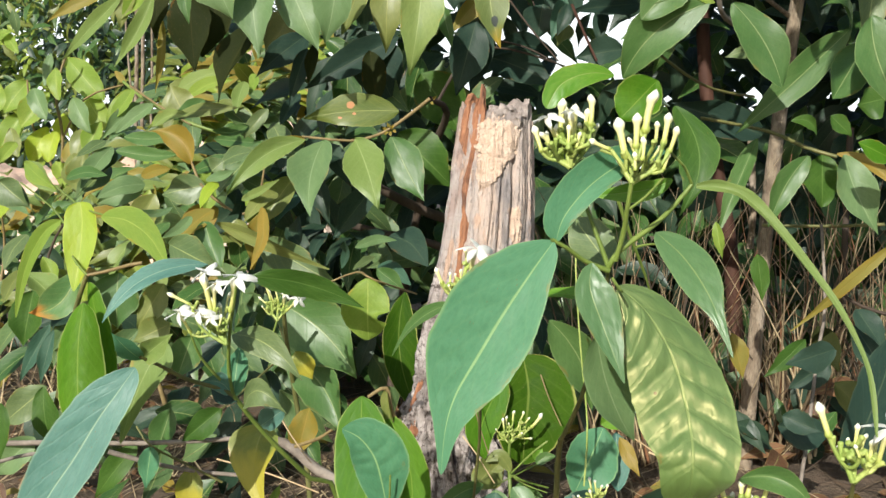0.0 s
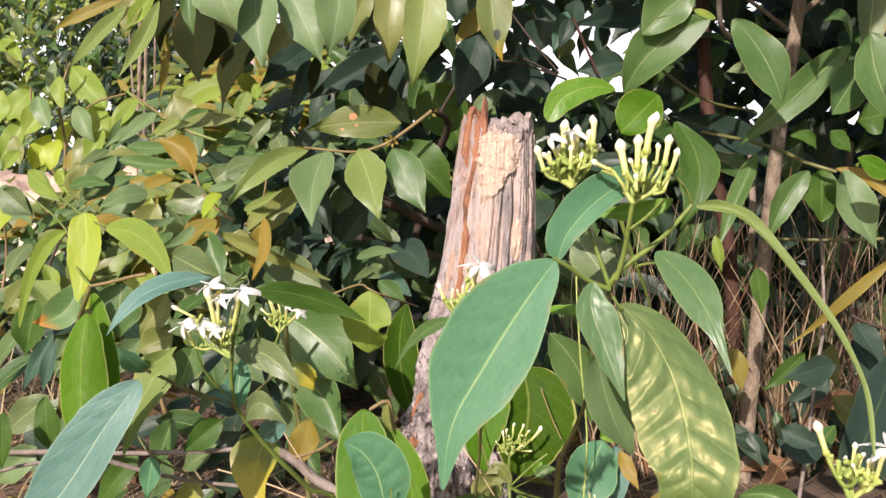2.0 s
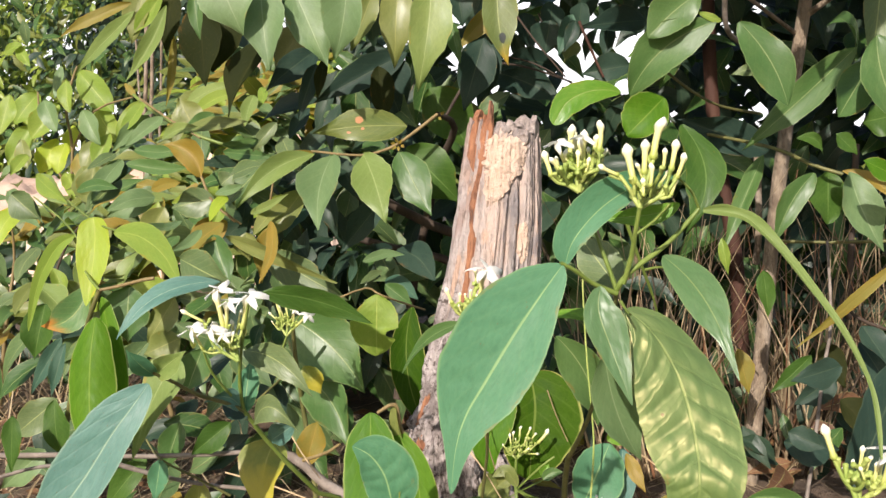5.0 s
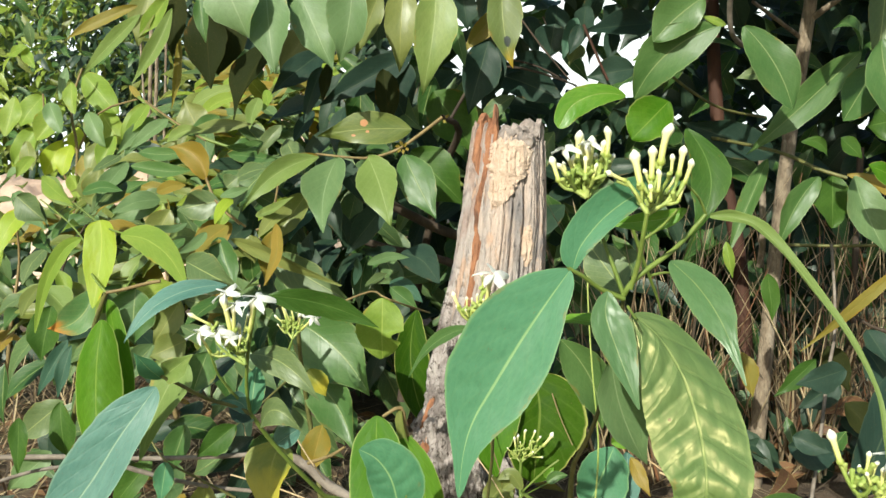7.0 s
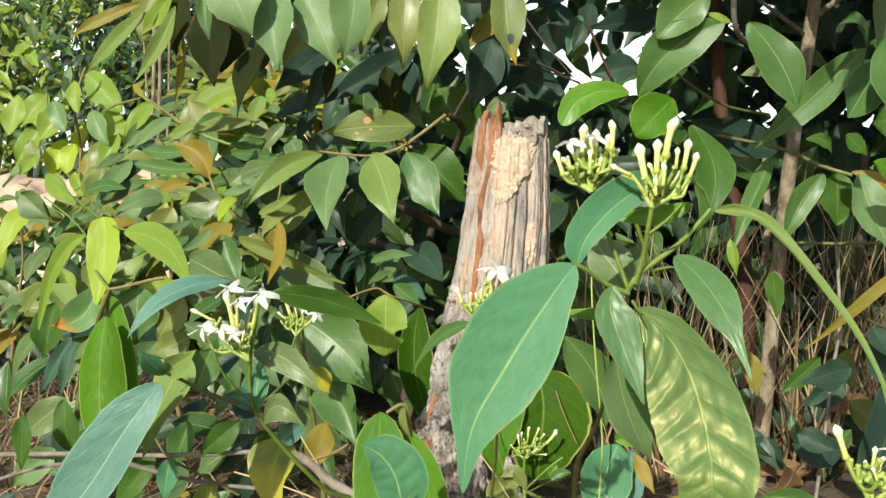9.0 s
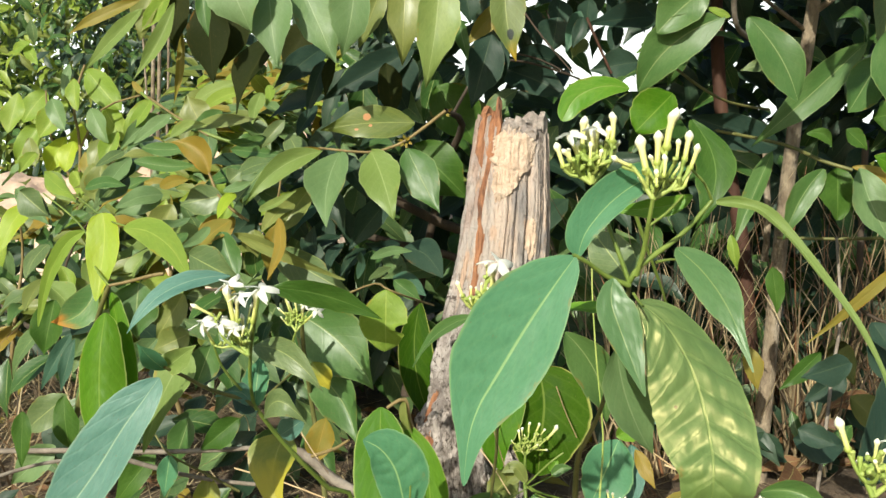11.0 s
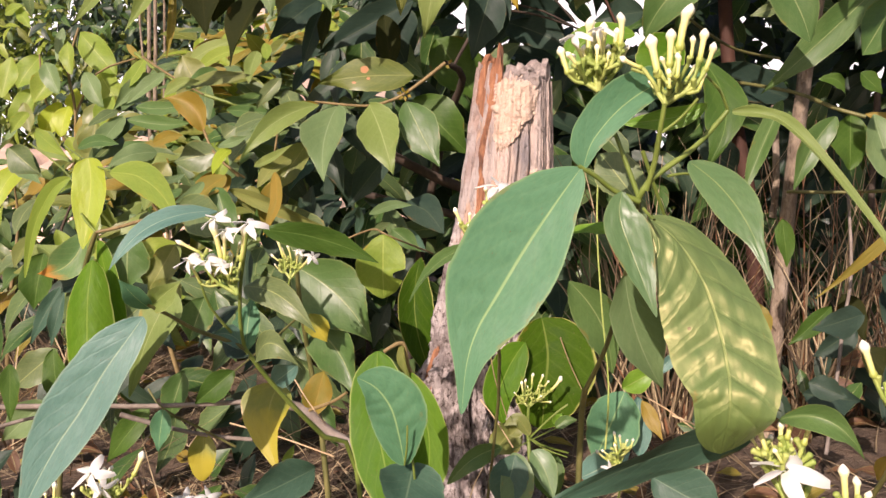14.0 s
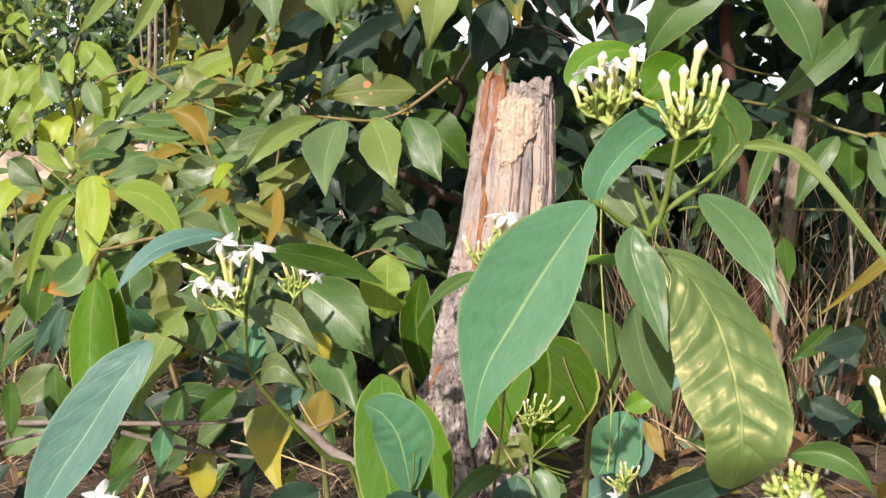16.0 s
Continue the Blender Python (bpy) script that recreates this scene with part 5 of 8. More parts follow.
cluster = flower_cluster(plant_mid, (-0.040, 0.590, 0.330), [(-0.042, 0.591, 0.333), (-0.039, 0.600, 0.329), (-0.038, 0.589, 0.320), (-0.044, 0.600, 0.322)], 0.0009)
bud(cluster, (-0.042, 0.591, 0.333), (-0.045, 0.592, 0.341))
bud(cluster, (-0.039, 0.600, 0.329), (-0.039, 0.601, 0.336))
bud(cluster, (-0.038, 0.589, 0.320), (-0.044, 0.589, 0.320))
bud(cluster, (-0.044, 0.600, 0.322), (-0.047, 0.600, 0.327))
leaf(plant_mid, (-0.123, 0.702, 0.266), (-0.174, 0.650, 0.256), 0.033, 'teal', fold=12)
leaf(plant_mid, (-0.166, 0.778, 0.236), (-0.159, 0.801, 0.252), 0.008, 'lime', fold=20)

plant_low = thing('young_shrub', (0.075, 0.899, 0.000), 'young shrub with rounded leaves and pale bud clusters', 'shrub', 'young shrubs')
stem(plant_low, [(0.076, 0.918, -0.01), (0.073, 0.931, 0.185), (0.072, 0.943, 0.213), (0.073, 0.946, 0.245)], 0.0026, 0.0015, STEM_GREEN)
spine_leaf(plant_low, [(0.0944, 1.0200, 0.3280), (0.0995, 1.0000, 0.2899), (0.0948, 0.9850, 0.2497), (0.0911, 0.9800, 0.2055)], [(0.00, 0.0027, 0.0027), (0.08, 0.0270, 0.0202), (0.25, 0.0480, 0.0367), (0.50, 0.0554, 0.0435), (0.72, 0.0431, 0.0353), (0.90, 0.0222, 0.0196), (1.00, 0.0026, 0.0026)], 'rimmed', fold=12, seed=37, wave=0.05, quilt=0.03, ribs=6)
spine_leaf(plant_low, [(0.0714, 0.9850, 0.3063), (0.0531, 0.9780, 0.2792), (0.0409, 0.9720, 0.2473), (0.0460, 0.9700, 0.2161)], [(0.00, 0.0013, 0.0013), (0.15, 0.0143, 0.0156), (0.40, 0.0208, 0.0208), (0.70, 0.0155, 0.0168), (0.90, 0.0064, 0.0064), (1.00, 0.0013, 0.0013)], 'vivid', fold=12, seed=36)
leaf(plant_low, (0.122, 0.988, 0.376), (0.176, 1.008, 0.263), 0.049, 'mid', fold=14, sway=-0.101)
leaf(plant_low, (0.185, 0.977, 0.250), (0.148, 0.951, 0.180), 0.064, 'cool', fold=14, shape='blunt')
leaf(plant_low, (0.204, 0.996, 0.239), (0.203, 0.970, 0.176), 0.034, 'haze', fold=14, shape='blunt')
leaf(plant_low, (0.184, 0.987, 0.251), (0.223, 0.979, 0.276), 0.027, 'fresh', fold=12)
spine_leaf(plant_low, [(0.0392, 0.8600, 0.2267), (0.0213, 0.8500, 0.2251), (0.0031, 0.8400, 0.2172), (-0.0160, 0.8350, 0.1984)], [(0.00, 0.0011, 0.0011), (0.20, 0.0079, 0.0068), (0.45, 0.0112, 0.0101), (0.75, 0.0078, 0.0067), (1.00, 0.0006, 0.0006)], 'mid', fold=12, seed=44)
spine_leaf(plant_low, [(0.0512, 0.8600, 0.2213), (0.0536, 0.8450, 0.2036), (0.0492, 0.8300, 0.1836), (0.0409, 0.8200, 0.1621)], [(0.00, 0.0011, 0.0011), (0.15, 0.0102, 0.0102), (0.40, 0.0168, 0.0168), (0.70, 0.0132, 0.0132), (0.90, 0.0055, 0.0055), (1.00, 0.0005, 0.0005)], 'pale', fold=14, seed=45)
curved_leaf(plant_low, [(0.0712, 0.8800, 0.2164), (0.0831, 0.8700, 0.1997), (0.0919, 0.8600, 0.1726)], 0.0139, 'glossy')
curved_leaf(plant_low, [(0.1014, 0.9300, 0.2237), (0.1112, 0.9300, 0.2313), (0.1246, 0.9300, 0.2325)], 0.0062, 'mid')
curved_leaf(plant_low, [(0.0740, 0.9400, 0.2114), (0.0616, 0.9400, 0.2295), (0.0454, 0.9400, 0.2231)], 0.0075, 'olive')
stem(plant_low, [(0.0707, 0.9300, 0.2136), (0.0874, 0.9300, 0.2008), (0.1139, 0.9300, 0.1905)], 0.0010, 0.0008, STEM_GREEN)
stem(plant_low, [(0.0514, 0.8800, 0.2171), (0.0753, 0.9000, 0.2221), (0.1026, 0.9300, 0.2237)], 0.0008, 0.0006, STEM_GREEN)
stem(plant_low, [(0.0799, 1.0200, 0.3116), (0.0763, 1.0000, 0.2912), (0.0557, 0.9850, 0.2857), (0.0477, 0.9800, 0.2738)], 0.0010, 0.0008, STEM_TAN)
stem(plant_low, [(0.1130, 0.9900, 0.3107), (0.1209, 0.9700, 0.2865), (0.1322, 0.9500, 0.2608)], 0.0008, 0.0006, STEM_TAN)
stem(plant_low, [(0.0290, 0.9600, 0.3152), (0.0355, 0.9400, 0.2768), (0.0479, 0.9200, 0.2385)], 0.0007, 0.0006, STEM_TAN)
leaf(plant_low, (0.052, 0.851, 0.222), (0.037, 0.825, 0.172), 0.039, 'teal', fold=16)
leaf(plant_low, (0.088, 0.998, 0.176), (0.108, 0.971, 0.117), 0.039, 'deep', fold=14)
leaf(plant_low, (0.052, 0.951, 0.208), (0.071, 0.953, 0.225), 0.016, 'olive', fold=14)
leaf(plant_low, (0.065, 1.001, 0.204), (0.034, 0.977, 0.179), 0.039, 'olive', fold=16, shape='round')
leaf(plant_low, (0.104, 0.972, 0.214), (0.114, 0.974, 0.226), 0.015, 'fresh', fold=16)
leaf(plant_low, (0.104, 0.754, 0.237), (0.147, 0.757, 0.259), 0.035, 'haze', fold=16)
stem(plant_low, [(0.073, 0.943, 0.207), (0.099, 0.935, 0.236), (0.115, 0.936, 0.248)], 0.0012, 0.0010, STEM_GREEN)
stem(plant_low, [(0.071, 0.951, 0.211), (0.086, 0.950, 0.198), (0.120, 0.969, 0.181)], 0.0014, 0.0012, STEM_GREEN)
cluster = flower_cluster(plant_low, (0.073, 0.946, 0.242), [(0.061, 0.947, 0.254), (0.064, 0.956, 0.244), (0.067, 0.947, 0.259), (0.070, 0.957, 0.259), (0.073, 0.947, 0.260), (0.077, 0.948, 0.267), (0.085, 0.948, 0.268), (0.091, 0.958, 0.261), (0.097, 0.947, 0.260), (0.089, 0.946, 0.248), (0.080, 0.937, 0.253), (0.068, 0.937, 0.251), (0.083, 0.957, 0.255)], 0.0010)
bud(cluster, (0.061, 0.947, 0.254), (0.057, 0.947, 0.259))
bud(cluster, (0.064, 0.956, 0.244), (0.061, 0.956, 0.242))
bud(cluster, (0.067, 0.947, 0.259), (0.065, 0.948, 0.271))
bud(cluster, (0.070, 0.957, 0.259), (0.069, 0.958, 0.271))
bud(cluster, (0.073, 0.947, 0.260), (0.072, 0.948, 0.266))
bud(cluster, (0.077, 0.948, 0.267), (0.076, 0.949, 0.280))
bud(cluster, (0.085, 0.948, 0.268), (0.091, 0.949, 0.278))
bud(cluster, (0.091, 0.958, 0.261), (0.097, 0.958, 0.269))
bud(cluster, (0.097, 0.947, 0.260), (0.113, 0.949, 0.273))
bud(cluster, (0.089, 0.946, 0.248), (0.099, 0.946, 0.248))
bud(cluster, (0.080, 0.937, 0.253), (0.087, 0.937, 0.258))
bud(cluster, (0.068, 0.937, 0.251), (0.069, 0.936, 0.248))
bud(cluster, (0.083, 0.957, 0.255), (0.085, 0.958, 0.265))
cluster = flower_cluster(plant_low, (0.113, 0.624, 0.301), [(0.110, 0.626, 0.313), (0.115, 0.635, 0.309), (0.116, 0.625, 0.310), (0.120, 0.625, 0.310), (0.105, 0.624, 0.305), (0.104, 0.634, 0.299), (0.107, 0.624, 0.299), (0.109, 0.615, 0.309), (0.111, 0.624, 0.299)], 0.0010)
bud(cluster, (0.110, 0.626, 0.313), (0.108, 0.627, 0.322))
bud(cluster, (0.115, 0.635, 0.309), (0.114, 0.636, 0.317))
bud(cluster, (0.116, 0.625, 0.310), (0.117, 0.626, 0.317))
bud(cluster, (0.120, 0.625, 0.310), (0.123, 0.626, 0.317))
bud(cluster, (0.105, 0.624, 0.305), (0.099, 0.625, 0.309))
bud(cluster, (0.104, 0.634, 0.299), (0.096, 0.634, 0.304))
bud(cluster, (0.107, 0.624, 0.299), (0.103, 0.623, 0.293))
bud(cluster, (0.109, 0.615, 0.309), (0.107, 0.616, 0.317))
flower(cluster, (0.111, 0.624, 0.299), (0.103, 0.614, 0.299), (0, -0.9, 0.2), 0.0057, 1)
stem(plant_low, [(0.113, 0.624, 0.301), (0.118, 0.656, 0.260), (0.111, 0.718, 0.194)], 0.0008, 0.0010, STEM_GREEN)
leaf(plant_low, (0.204, 0.912, 0.288), (0.238, 0.917, 0.318), 0.014, 'haze', fold=14)

plant_side = thing('young_shrub', (-0.156, 1.014, 0.000), 'spreading shrub with long pointed green leaves', 'shrub', 'young shrubs')
stem(plant_side, [(-0.156, 1.014, -0.01), (-0.170, 1.021, 0.184), (-0.184, 1.029, 0.275), (-0.185, 0.986, 0.354), (-0.183, 0.960, 0.399)], 0.0037, 0.0023, STEM_DARK)
leaf(plant_side, (-0.200, 1.049, 0.386), (-0.106, 1.011, 0.302), 0.078, 'mid', fold=10, sway=-0.088)
leaf(plant_side, (-0.196, 1.043, 0.322), (-0.124, 0.976, 0.241), 0.052, 'mid', fold=14, sway=-0.125)
leaf(plant_side, (-0.076, 0.848, 0.445), (-0.077, 0.848, 0.382), 0.048, 'lime', fold=10, shape='round', bite=(0.6, -1, 0.55))
stem(plant_side, [(-0.128, 0.892, 0.432), (-0.091, 0.883, 0.447), (-0.071, 0.853, 0.443), (-0.031, 0.941, 0.415)], 0.0011, 0.0010, STEM_TAN)
leaf(plant_side, (-0.058, 1.238, 0.373), (-0.039, 1.174, 0.214), 0.052, 'rimmed', fold=16, shape='blunt', sway=0.096)
leaf(plant_side, (-0.079, 0.993, 0.437), (-0.046, 0.991, 0.411), 0.020, 'mid', fold=14)
leaf(plant_side, (-0.321, 0.988, 0.374), (-0.365, 0.986, 0.354), 0.040, 'olive', fold=14)
leaf(plant_side, (-0.295, 0.986, 0.361), (-0.315, 0.982, 0.308), 0.040, 'mid', fold=14)
leaf(plant_side, (-0.249, 0.930, 0.289), (-0.294, 0.927, 0.252), 0.029, 'deep', fold=18)
leaf(plant_side, (-0.321, 0.979, 0.275), (-0.341, 0.974, 0.216), 0.031, 'mid', fold=18)
leaf(plant_side, (-0.327, 0.926, 0.248), (-0.334, 0.922, 0.201), 0.024, 'cool', fold=18)
leaf(plant_side, (-0.361, 0.975, 0.235), (-0.414, 0.970, 0.169), 0.029, 'deep', fold=18)
leaf(plant_side, (-0.298, 0.973, 0.206), (-0.301, 0.968, 0.149), 0.033, 'turning', fold=14, shape='round')
leaf(plant_side, (-0.159, 0.979, 0.275), (-0.175, 0.974, 0.216), 0.033, 'ochre', fold=20)
leaf(plant_side, (-0.175, 0.985, 0.341), (-0.155, 0.982, 0.308), 0.027, 'turning', fold=20)
stem(plant_side, [(-0.198, 1.034, 0.327), (-0.222, 0.982, 0.308), (-0.251, 0.940, 0.286)], 0.0016, 0.0010, STEM_DARK)
stem(plant_side, [(-0.262, 0.971, 0.189), (-0.295, 0.954, 0.216), (-0.327, 0.926, 0.248), (-0.347, 0.938, 0.267)], 0.0015, 0.0010, STEM_DARK)

# ---------------------------------------------------------------- sapling with yellow-green leaves, left

sapling = thing('sapling', (-0.481, 0.966, 0.000), 'sapling with drooping yellow-green leaves', 'shrub', 'young shrubs')
stem(sapling, [(-0.481, 0.966, -0.01), (-0.452, 0.956, 0.242), (-0.406, 0.906, 0.359), (-0.379, 0.871, 0.414), (-0.359, 0.854, 0.449)], 0.0037, 0.0023, STEM_DARK)
stem(sapling, [(-0.359, 0.854, 0.449), (-0.339, 0.854, 0.453), (-0.313, 0.845, 0.460), (-0.300, 0.845, 0.462)], 0.0017, 0.0021, STEM_TAN)
stem(sapling, [(-0.359, 0.854, 0.449), (-0.382, 0.875, 0.466), (-0.406, 0.918, 0.493), (-0.461, 1.000, 0.513), (-0.519, 1.052, 0.539)], 0.0013, 0.0010, STEM_GREEN)
stem(sapling, [(-0.343, 0.869, 0.508), (-0.379, 0.899, 0.515), (-0.454, 1.002, 0.536)], 0.0010, 0.0010, STEM_GREEN)
spine_leaf(sapling, [(-0.3780, 0.8900, 0.5213), (-0.3749, 0.8850, 0.4966), (-0.3754, 0.8750, 0.4642), (-0.3783, 0.8650, 0.4311)], [(0.00, 0.0024, 0.0024), (0.07, 0.0106, 0.0118), (0.25, 0.0159, 0.0177), (0.50, 0.0169, 0.0175), (0.72, 0.0122, 0.0116), (0.90, 0.0046, 0.0046), (1.00, 0.0006, 0.0006)], 'yellow', fold=12, seed=52, wave=0.04)
spine_leaf(sapling, [(-0.4028, 0.9000, 0.5014), (-0.4251, 0.9050, 0.4876), (-0.4510, 0.9150, 0.4489), (-0.4693, 0.9250, 0.3939)], [(0.00, 0.0012, 0.0012), (0.15, 0.0060, 0.0054), (0.40, 0.0102, 0.0084), (0.65, 0.0079, 0.0067), (0.88, 0.0031, 0.0031), (1.00, 0.0006, 0.0006)], 'lime', fold=20, seed=53, wave=0.05)
spine_leaf(sapling, [(-0.3484, 0.8700, 0.5071), (-0.3137, 0.8450, 0.5043), (-0.2752, 0.8000, 0.4902), (-0.2413, 0.7450, 0.4671)], [(0.00, 0.0012, 0.0012), (0.10, 0.0069, 0.0057), (0.30, 0.0146, 0.0124), (0.55, 0.0146, 0.0141), (0.78, 0.0093, 0.0083), (0.92, 0.0035, 0.0035), (1.00, 0.0005, 0.0005)], 'lime', fold=10, seed=51, wave=0.06, faces=((-0.1, -1, 0.5), (-0.2, -1, 0.3)))
leaf(sapling, (-0.409, 0.943, 0.440), (-0.465, 0.939, 0.396), 0.037, 'sick', fold=18, sway=-0.217)
spine_leaf(sapling, [(-0.3606, 0.8450, 0.4225), (-0.3603, 0.8300, 0.3890), (-0.3589, 0.8200, 0.3518), (-0.3544, 0.8100, 0.3208), (-0.3472, 0.8000, 0.2904)], [(0.00, 0.0017, 0.0017), (0.08, 0.0112, 0.0112), (0.25, 0.0198, 0.0220), (0.50, 0.0240, 0.0234), (0.75, 0.0183, 0.0194), (0.92, 0.0075, 0.0085), (1.00, 0.0011, 0.0011)], 'vivid', fold=0, cup=0.35, quilt=0.05, seed=21, wave=0.04)
spine_leaf(sapling, [(-0.3661, 0.8750, 0.4389), (-0.3565, 0.8650, 0.4053), (-0.3462, 0.8550, 0.3663), (-0.3394, 0.8450, 0.3279), (-0.3373, 0.8400, 0.3032)], [(0.00, 0.0012, 0.0012), (0.10, 0.0093, 0.0069), (0.35, 0.0137, 0.0126), (0.60, 0.0124, 0.0124), (0.85, 0.0056, 0.0067), (1.00, 0.0006, 0.0006)], 'vivid', fold=4, cup=0.25, seed=22, roll=20)
# teal and deep kinds here stand for the shade low on the sapling
leaf(sapling, (-0.462, 0.988, 0.374), (-0.501, 0.982, 0.307), 0.020, 'teal', fold=14)
leaf(sapling, (-0.457, 0.987, 0.368), (-0.474, 0.981, 0.305), 0.017, 'teal', fold=14)
leaf(sapling, (-0.505, 1.041, 0.407), (-0.520, 1.035, 0.337), 0.042, 'deep', fold=14)
leaf(sapling, (-0.466, 0.981, 0.302), (-0.519, 0.977, 0.259), 0.036, 'grey', fold=12, shape='blunt')
leaf(sapling, (-0.447, 0.932, 0.314), (-0.441, 0.927, 0.252), 0.030, 'deep', fold=12, shape='blunt')
leaf(sapling, (-0.481, 0.976, 0.242), (-0.534, 0.972, 0.196), 0.037, 'pale', fold=12)
leaf(sapling, (-0.469, 0.882, 0.310), (-0.471, 0.876, 0.250), 0.022, 'deep', fold=12)
leaf(sapling, (-0.321, 0.996, 0.467), (-0.245, 0.943, 0.440), 0.045, 'grey', fold=14)
leaf(sapling, (-0.381, 0.993, 0.434), (-0.384, 0.987, 0.368), 0.060, 'mid', fold=14)
leaf(sapling, (-0.328, 0.992, 0.421), (-0.361, 0.987, 0.368), 0.033, 'olive', fold=14)

# ---------------------------------------------------------------- broad-leaved shrub behind, hanging over the stump

shrub_back = thing('broadleaf_shrub', (-0.167, 1.780, 0.000), 'large broad-leaved shrub with olive and grey-green leaves', 'shrub', 'broad-leaved shrubs')
stem(shrub_back, [(-0.023, 1.455, 0.669), (-0.080, 1.441, 0.625), (-0.113, 1.440, 0.608), (-0.155, 1.429, 0.599), (-0.233, 1.419, 0.606)], 0.0032, 0.0020, STEM_TAN)
stem(shrub_back, [(-0.109, 1.717, 0.108), (-0.073, 1.710, 0.366), (-0.025, 1.607, 0.570), (0.006, 1.513, 0.649), (-0.023, 1.455, 0.669)], 0.0105, 0.0048, BARK_DARK)
stem(shrub_back, [(-0.195, 1.597, 0.453), (-0.110, 1.595, 0.430), (-0.015, 1.613, 0.407), (0.083, 1.638, 0.352)], 0.0064, 0.0088, BARK_DARK)
stem(shrub_back, [(-0.128, 1.553, 0.523), (-0.072, 1.580, 0.491), (0.001, 1.597, 0.459), (0.131, 1.695, 0.424)], 0.0082, 0.0102, BARK_DARK)
leaf(shrub_back, (-0.075, 1.453, 0.649), (-0.233, 1.432, 0.638), 0.057, 'spotted', fold=8, sway=0.03)
leaf(shrub_back, (-0.198, 1.419, 0.598), (-0.205, 1.299, 0.488), 0.067, 'pale', fold=10, sway=0.056)
leaf(shrub_back, (-0.147, 1.429, 0.601), (-0.106, 1.330, 0.497), 0.068, 'moss', fold=10, sway=-0.027)
leaf(shrub_back, (-0.087, 1.429, 0.606), (-0.032, 1.380, 0.500), 0.061, 'mid', fold=10, sway=0.015)
leaf(shrub_back, (-0.079, 1.510, 0.614), (0.016, 1.502, 0.520), 0.090, 'deep', fold=10)
leaf(shrub_back, (-0.228, 1.419, 0.601), (-0.342, 1.351, 0.513), 0.037, 'moss', fold=24, sway=0.103)
leaf(shrub_back, (-0.232, 1.439, 0.605), (-0.320, 1.404, 0.550), 0.021, 'ochre', fold=20, sway=0.091)
leaf(shrub_back, (-0.122, 1.502, 0.522), (-0.193, 1.474, 0.432), 0.047, 'slate', fold=18)
leaf(shrub_back, (-0.352, 1.282, 0.874), (-0.309, 1.274, 0.774), 0.087, 'pale', fold=10)
leaf(shrub_back, (-0.293, 1.331, 0.860), (-0.274, 1.289, 0.725), 0.072, 'pale', fold=12)
leaf(shrub_back, (-0.246, 1.361, 0.854), (-0.192, 1.320, 0.736), 0.073, 'pale', fold=10)
leaf(shrub_back, (-0.158, 1.311, 0.864), (-0.181, 1.321, 0.742), 0.065, 'pale', fold=10, sway=-0.048)
leaf(shrub_back, (-0.123, 1.392, 0.865), (-0.163, 1.403, 0.767), 0.042, 'olive', fold=12)
leaf(shrub_back, (-0.086, 1.413, 0.879), (-0.093, 1.401, 0.740), 0.057, 'olive', fold=12)
leaf(shrub_back, (-0.031, 1.342, 0.871), (-0.053, 1.327, 0.697), 0.066, 'moss', fold=10, sway=-0.032)
leaf(shrub_back, (0.076, 1.404, 0.886), (0.093, 1.391, 0.744), 0.058, 'holed', fold=12, sway=0.058)
leaf(shrub_back, (0.011, 1.484, 0.885), (0.020, 1.478, 0.818), 0.042, 'slate', fold=12)
leaf(shrub_back, (-0.002, 1.448, 0.822), (0.015, 1.442, 0.752), 0.025, 'mid', fold=16)
# slate and umber leaves from here carry their shade in the material
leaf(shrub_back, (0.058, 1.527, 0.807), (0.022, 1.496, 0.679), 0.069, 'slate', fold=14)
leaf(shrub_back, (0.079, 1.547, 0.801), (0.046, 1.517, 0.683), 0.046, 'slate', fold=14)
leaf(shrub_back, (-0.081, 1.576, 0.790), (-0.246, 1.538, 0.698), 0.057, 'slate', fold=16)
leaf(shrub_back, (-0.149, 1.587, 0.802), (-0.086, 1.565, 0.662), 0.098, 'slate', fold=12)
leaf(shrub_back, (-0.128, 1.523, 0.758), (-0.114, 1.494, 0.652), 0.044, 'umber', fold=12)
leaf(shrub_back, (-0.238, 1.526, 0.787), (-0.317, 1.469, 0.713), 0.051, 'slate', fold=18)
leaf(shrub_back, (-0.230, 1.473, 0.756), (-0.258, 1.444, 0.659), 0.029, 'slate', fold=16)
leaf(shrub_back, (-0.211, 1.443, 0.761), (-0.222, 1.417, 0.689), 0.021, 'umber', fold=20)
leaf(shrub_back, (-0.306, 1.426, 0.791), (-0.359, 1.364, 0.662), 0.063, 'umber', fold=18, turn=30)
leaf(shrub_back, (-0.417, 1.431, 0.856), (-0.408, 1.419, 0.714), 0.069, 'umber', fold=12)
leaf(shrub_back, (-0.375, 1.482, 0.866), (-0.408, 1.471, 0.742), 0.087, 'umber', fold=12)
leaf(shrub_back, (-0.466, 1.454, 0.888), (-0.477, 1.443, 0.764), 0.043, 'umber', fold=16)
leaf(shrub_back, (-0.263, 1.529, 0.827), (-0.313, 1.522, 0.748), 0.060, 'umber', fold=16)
leaf(shrub_back, (-0.396, 1.330, 0.843), (-0.386, 1.324, 0.774), 0.024, 'mid', fold=20)
leaf(shrub_back, (-0.506, 1.379, 0.827), (-0.629, 1.421, 0.733), 0.026, 'moss', fold=20, sway=0.004)
leaf(shrub_back, (-0.464, 1.410, 0.842), (-0.540, 1.419, 0.720), 0.028, 'moss', fold=22, sway=-0.046)
leaf(shrub_back, (-0.513, 1.453, 0.879), (-0.536, 1.445, 0.787), 0.047, 'olive', fold=18)
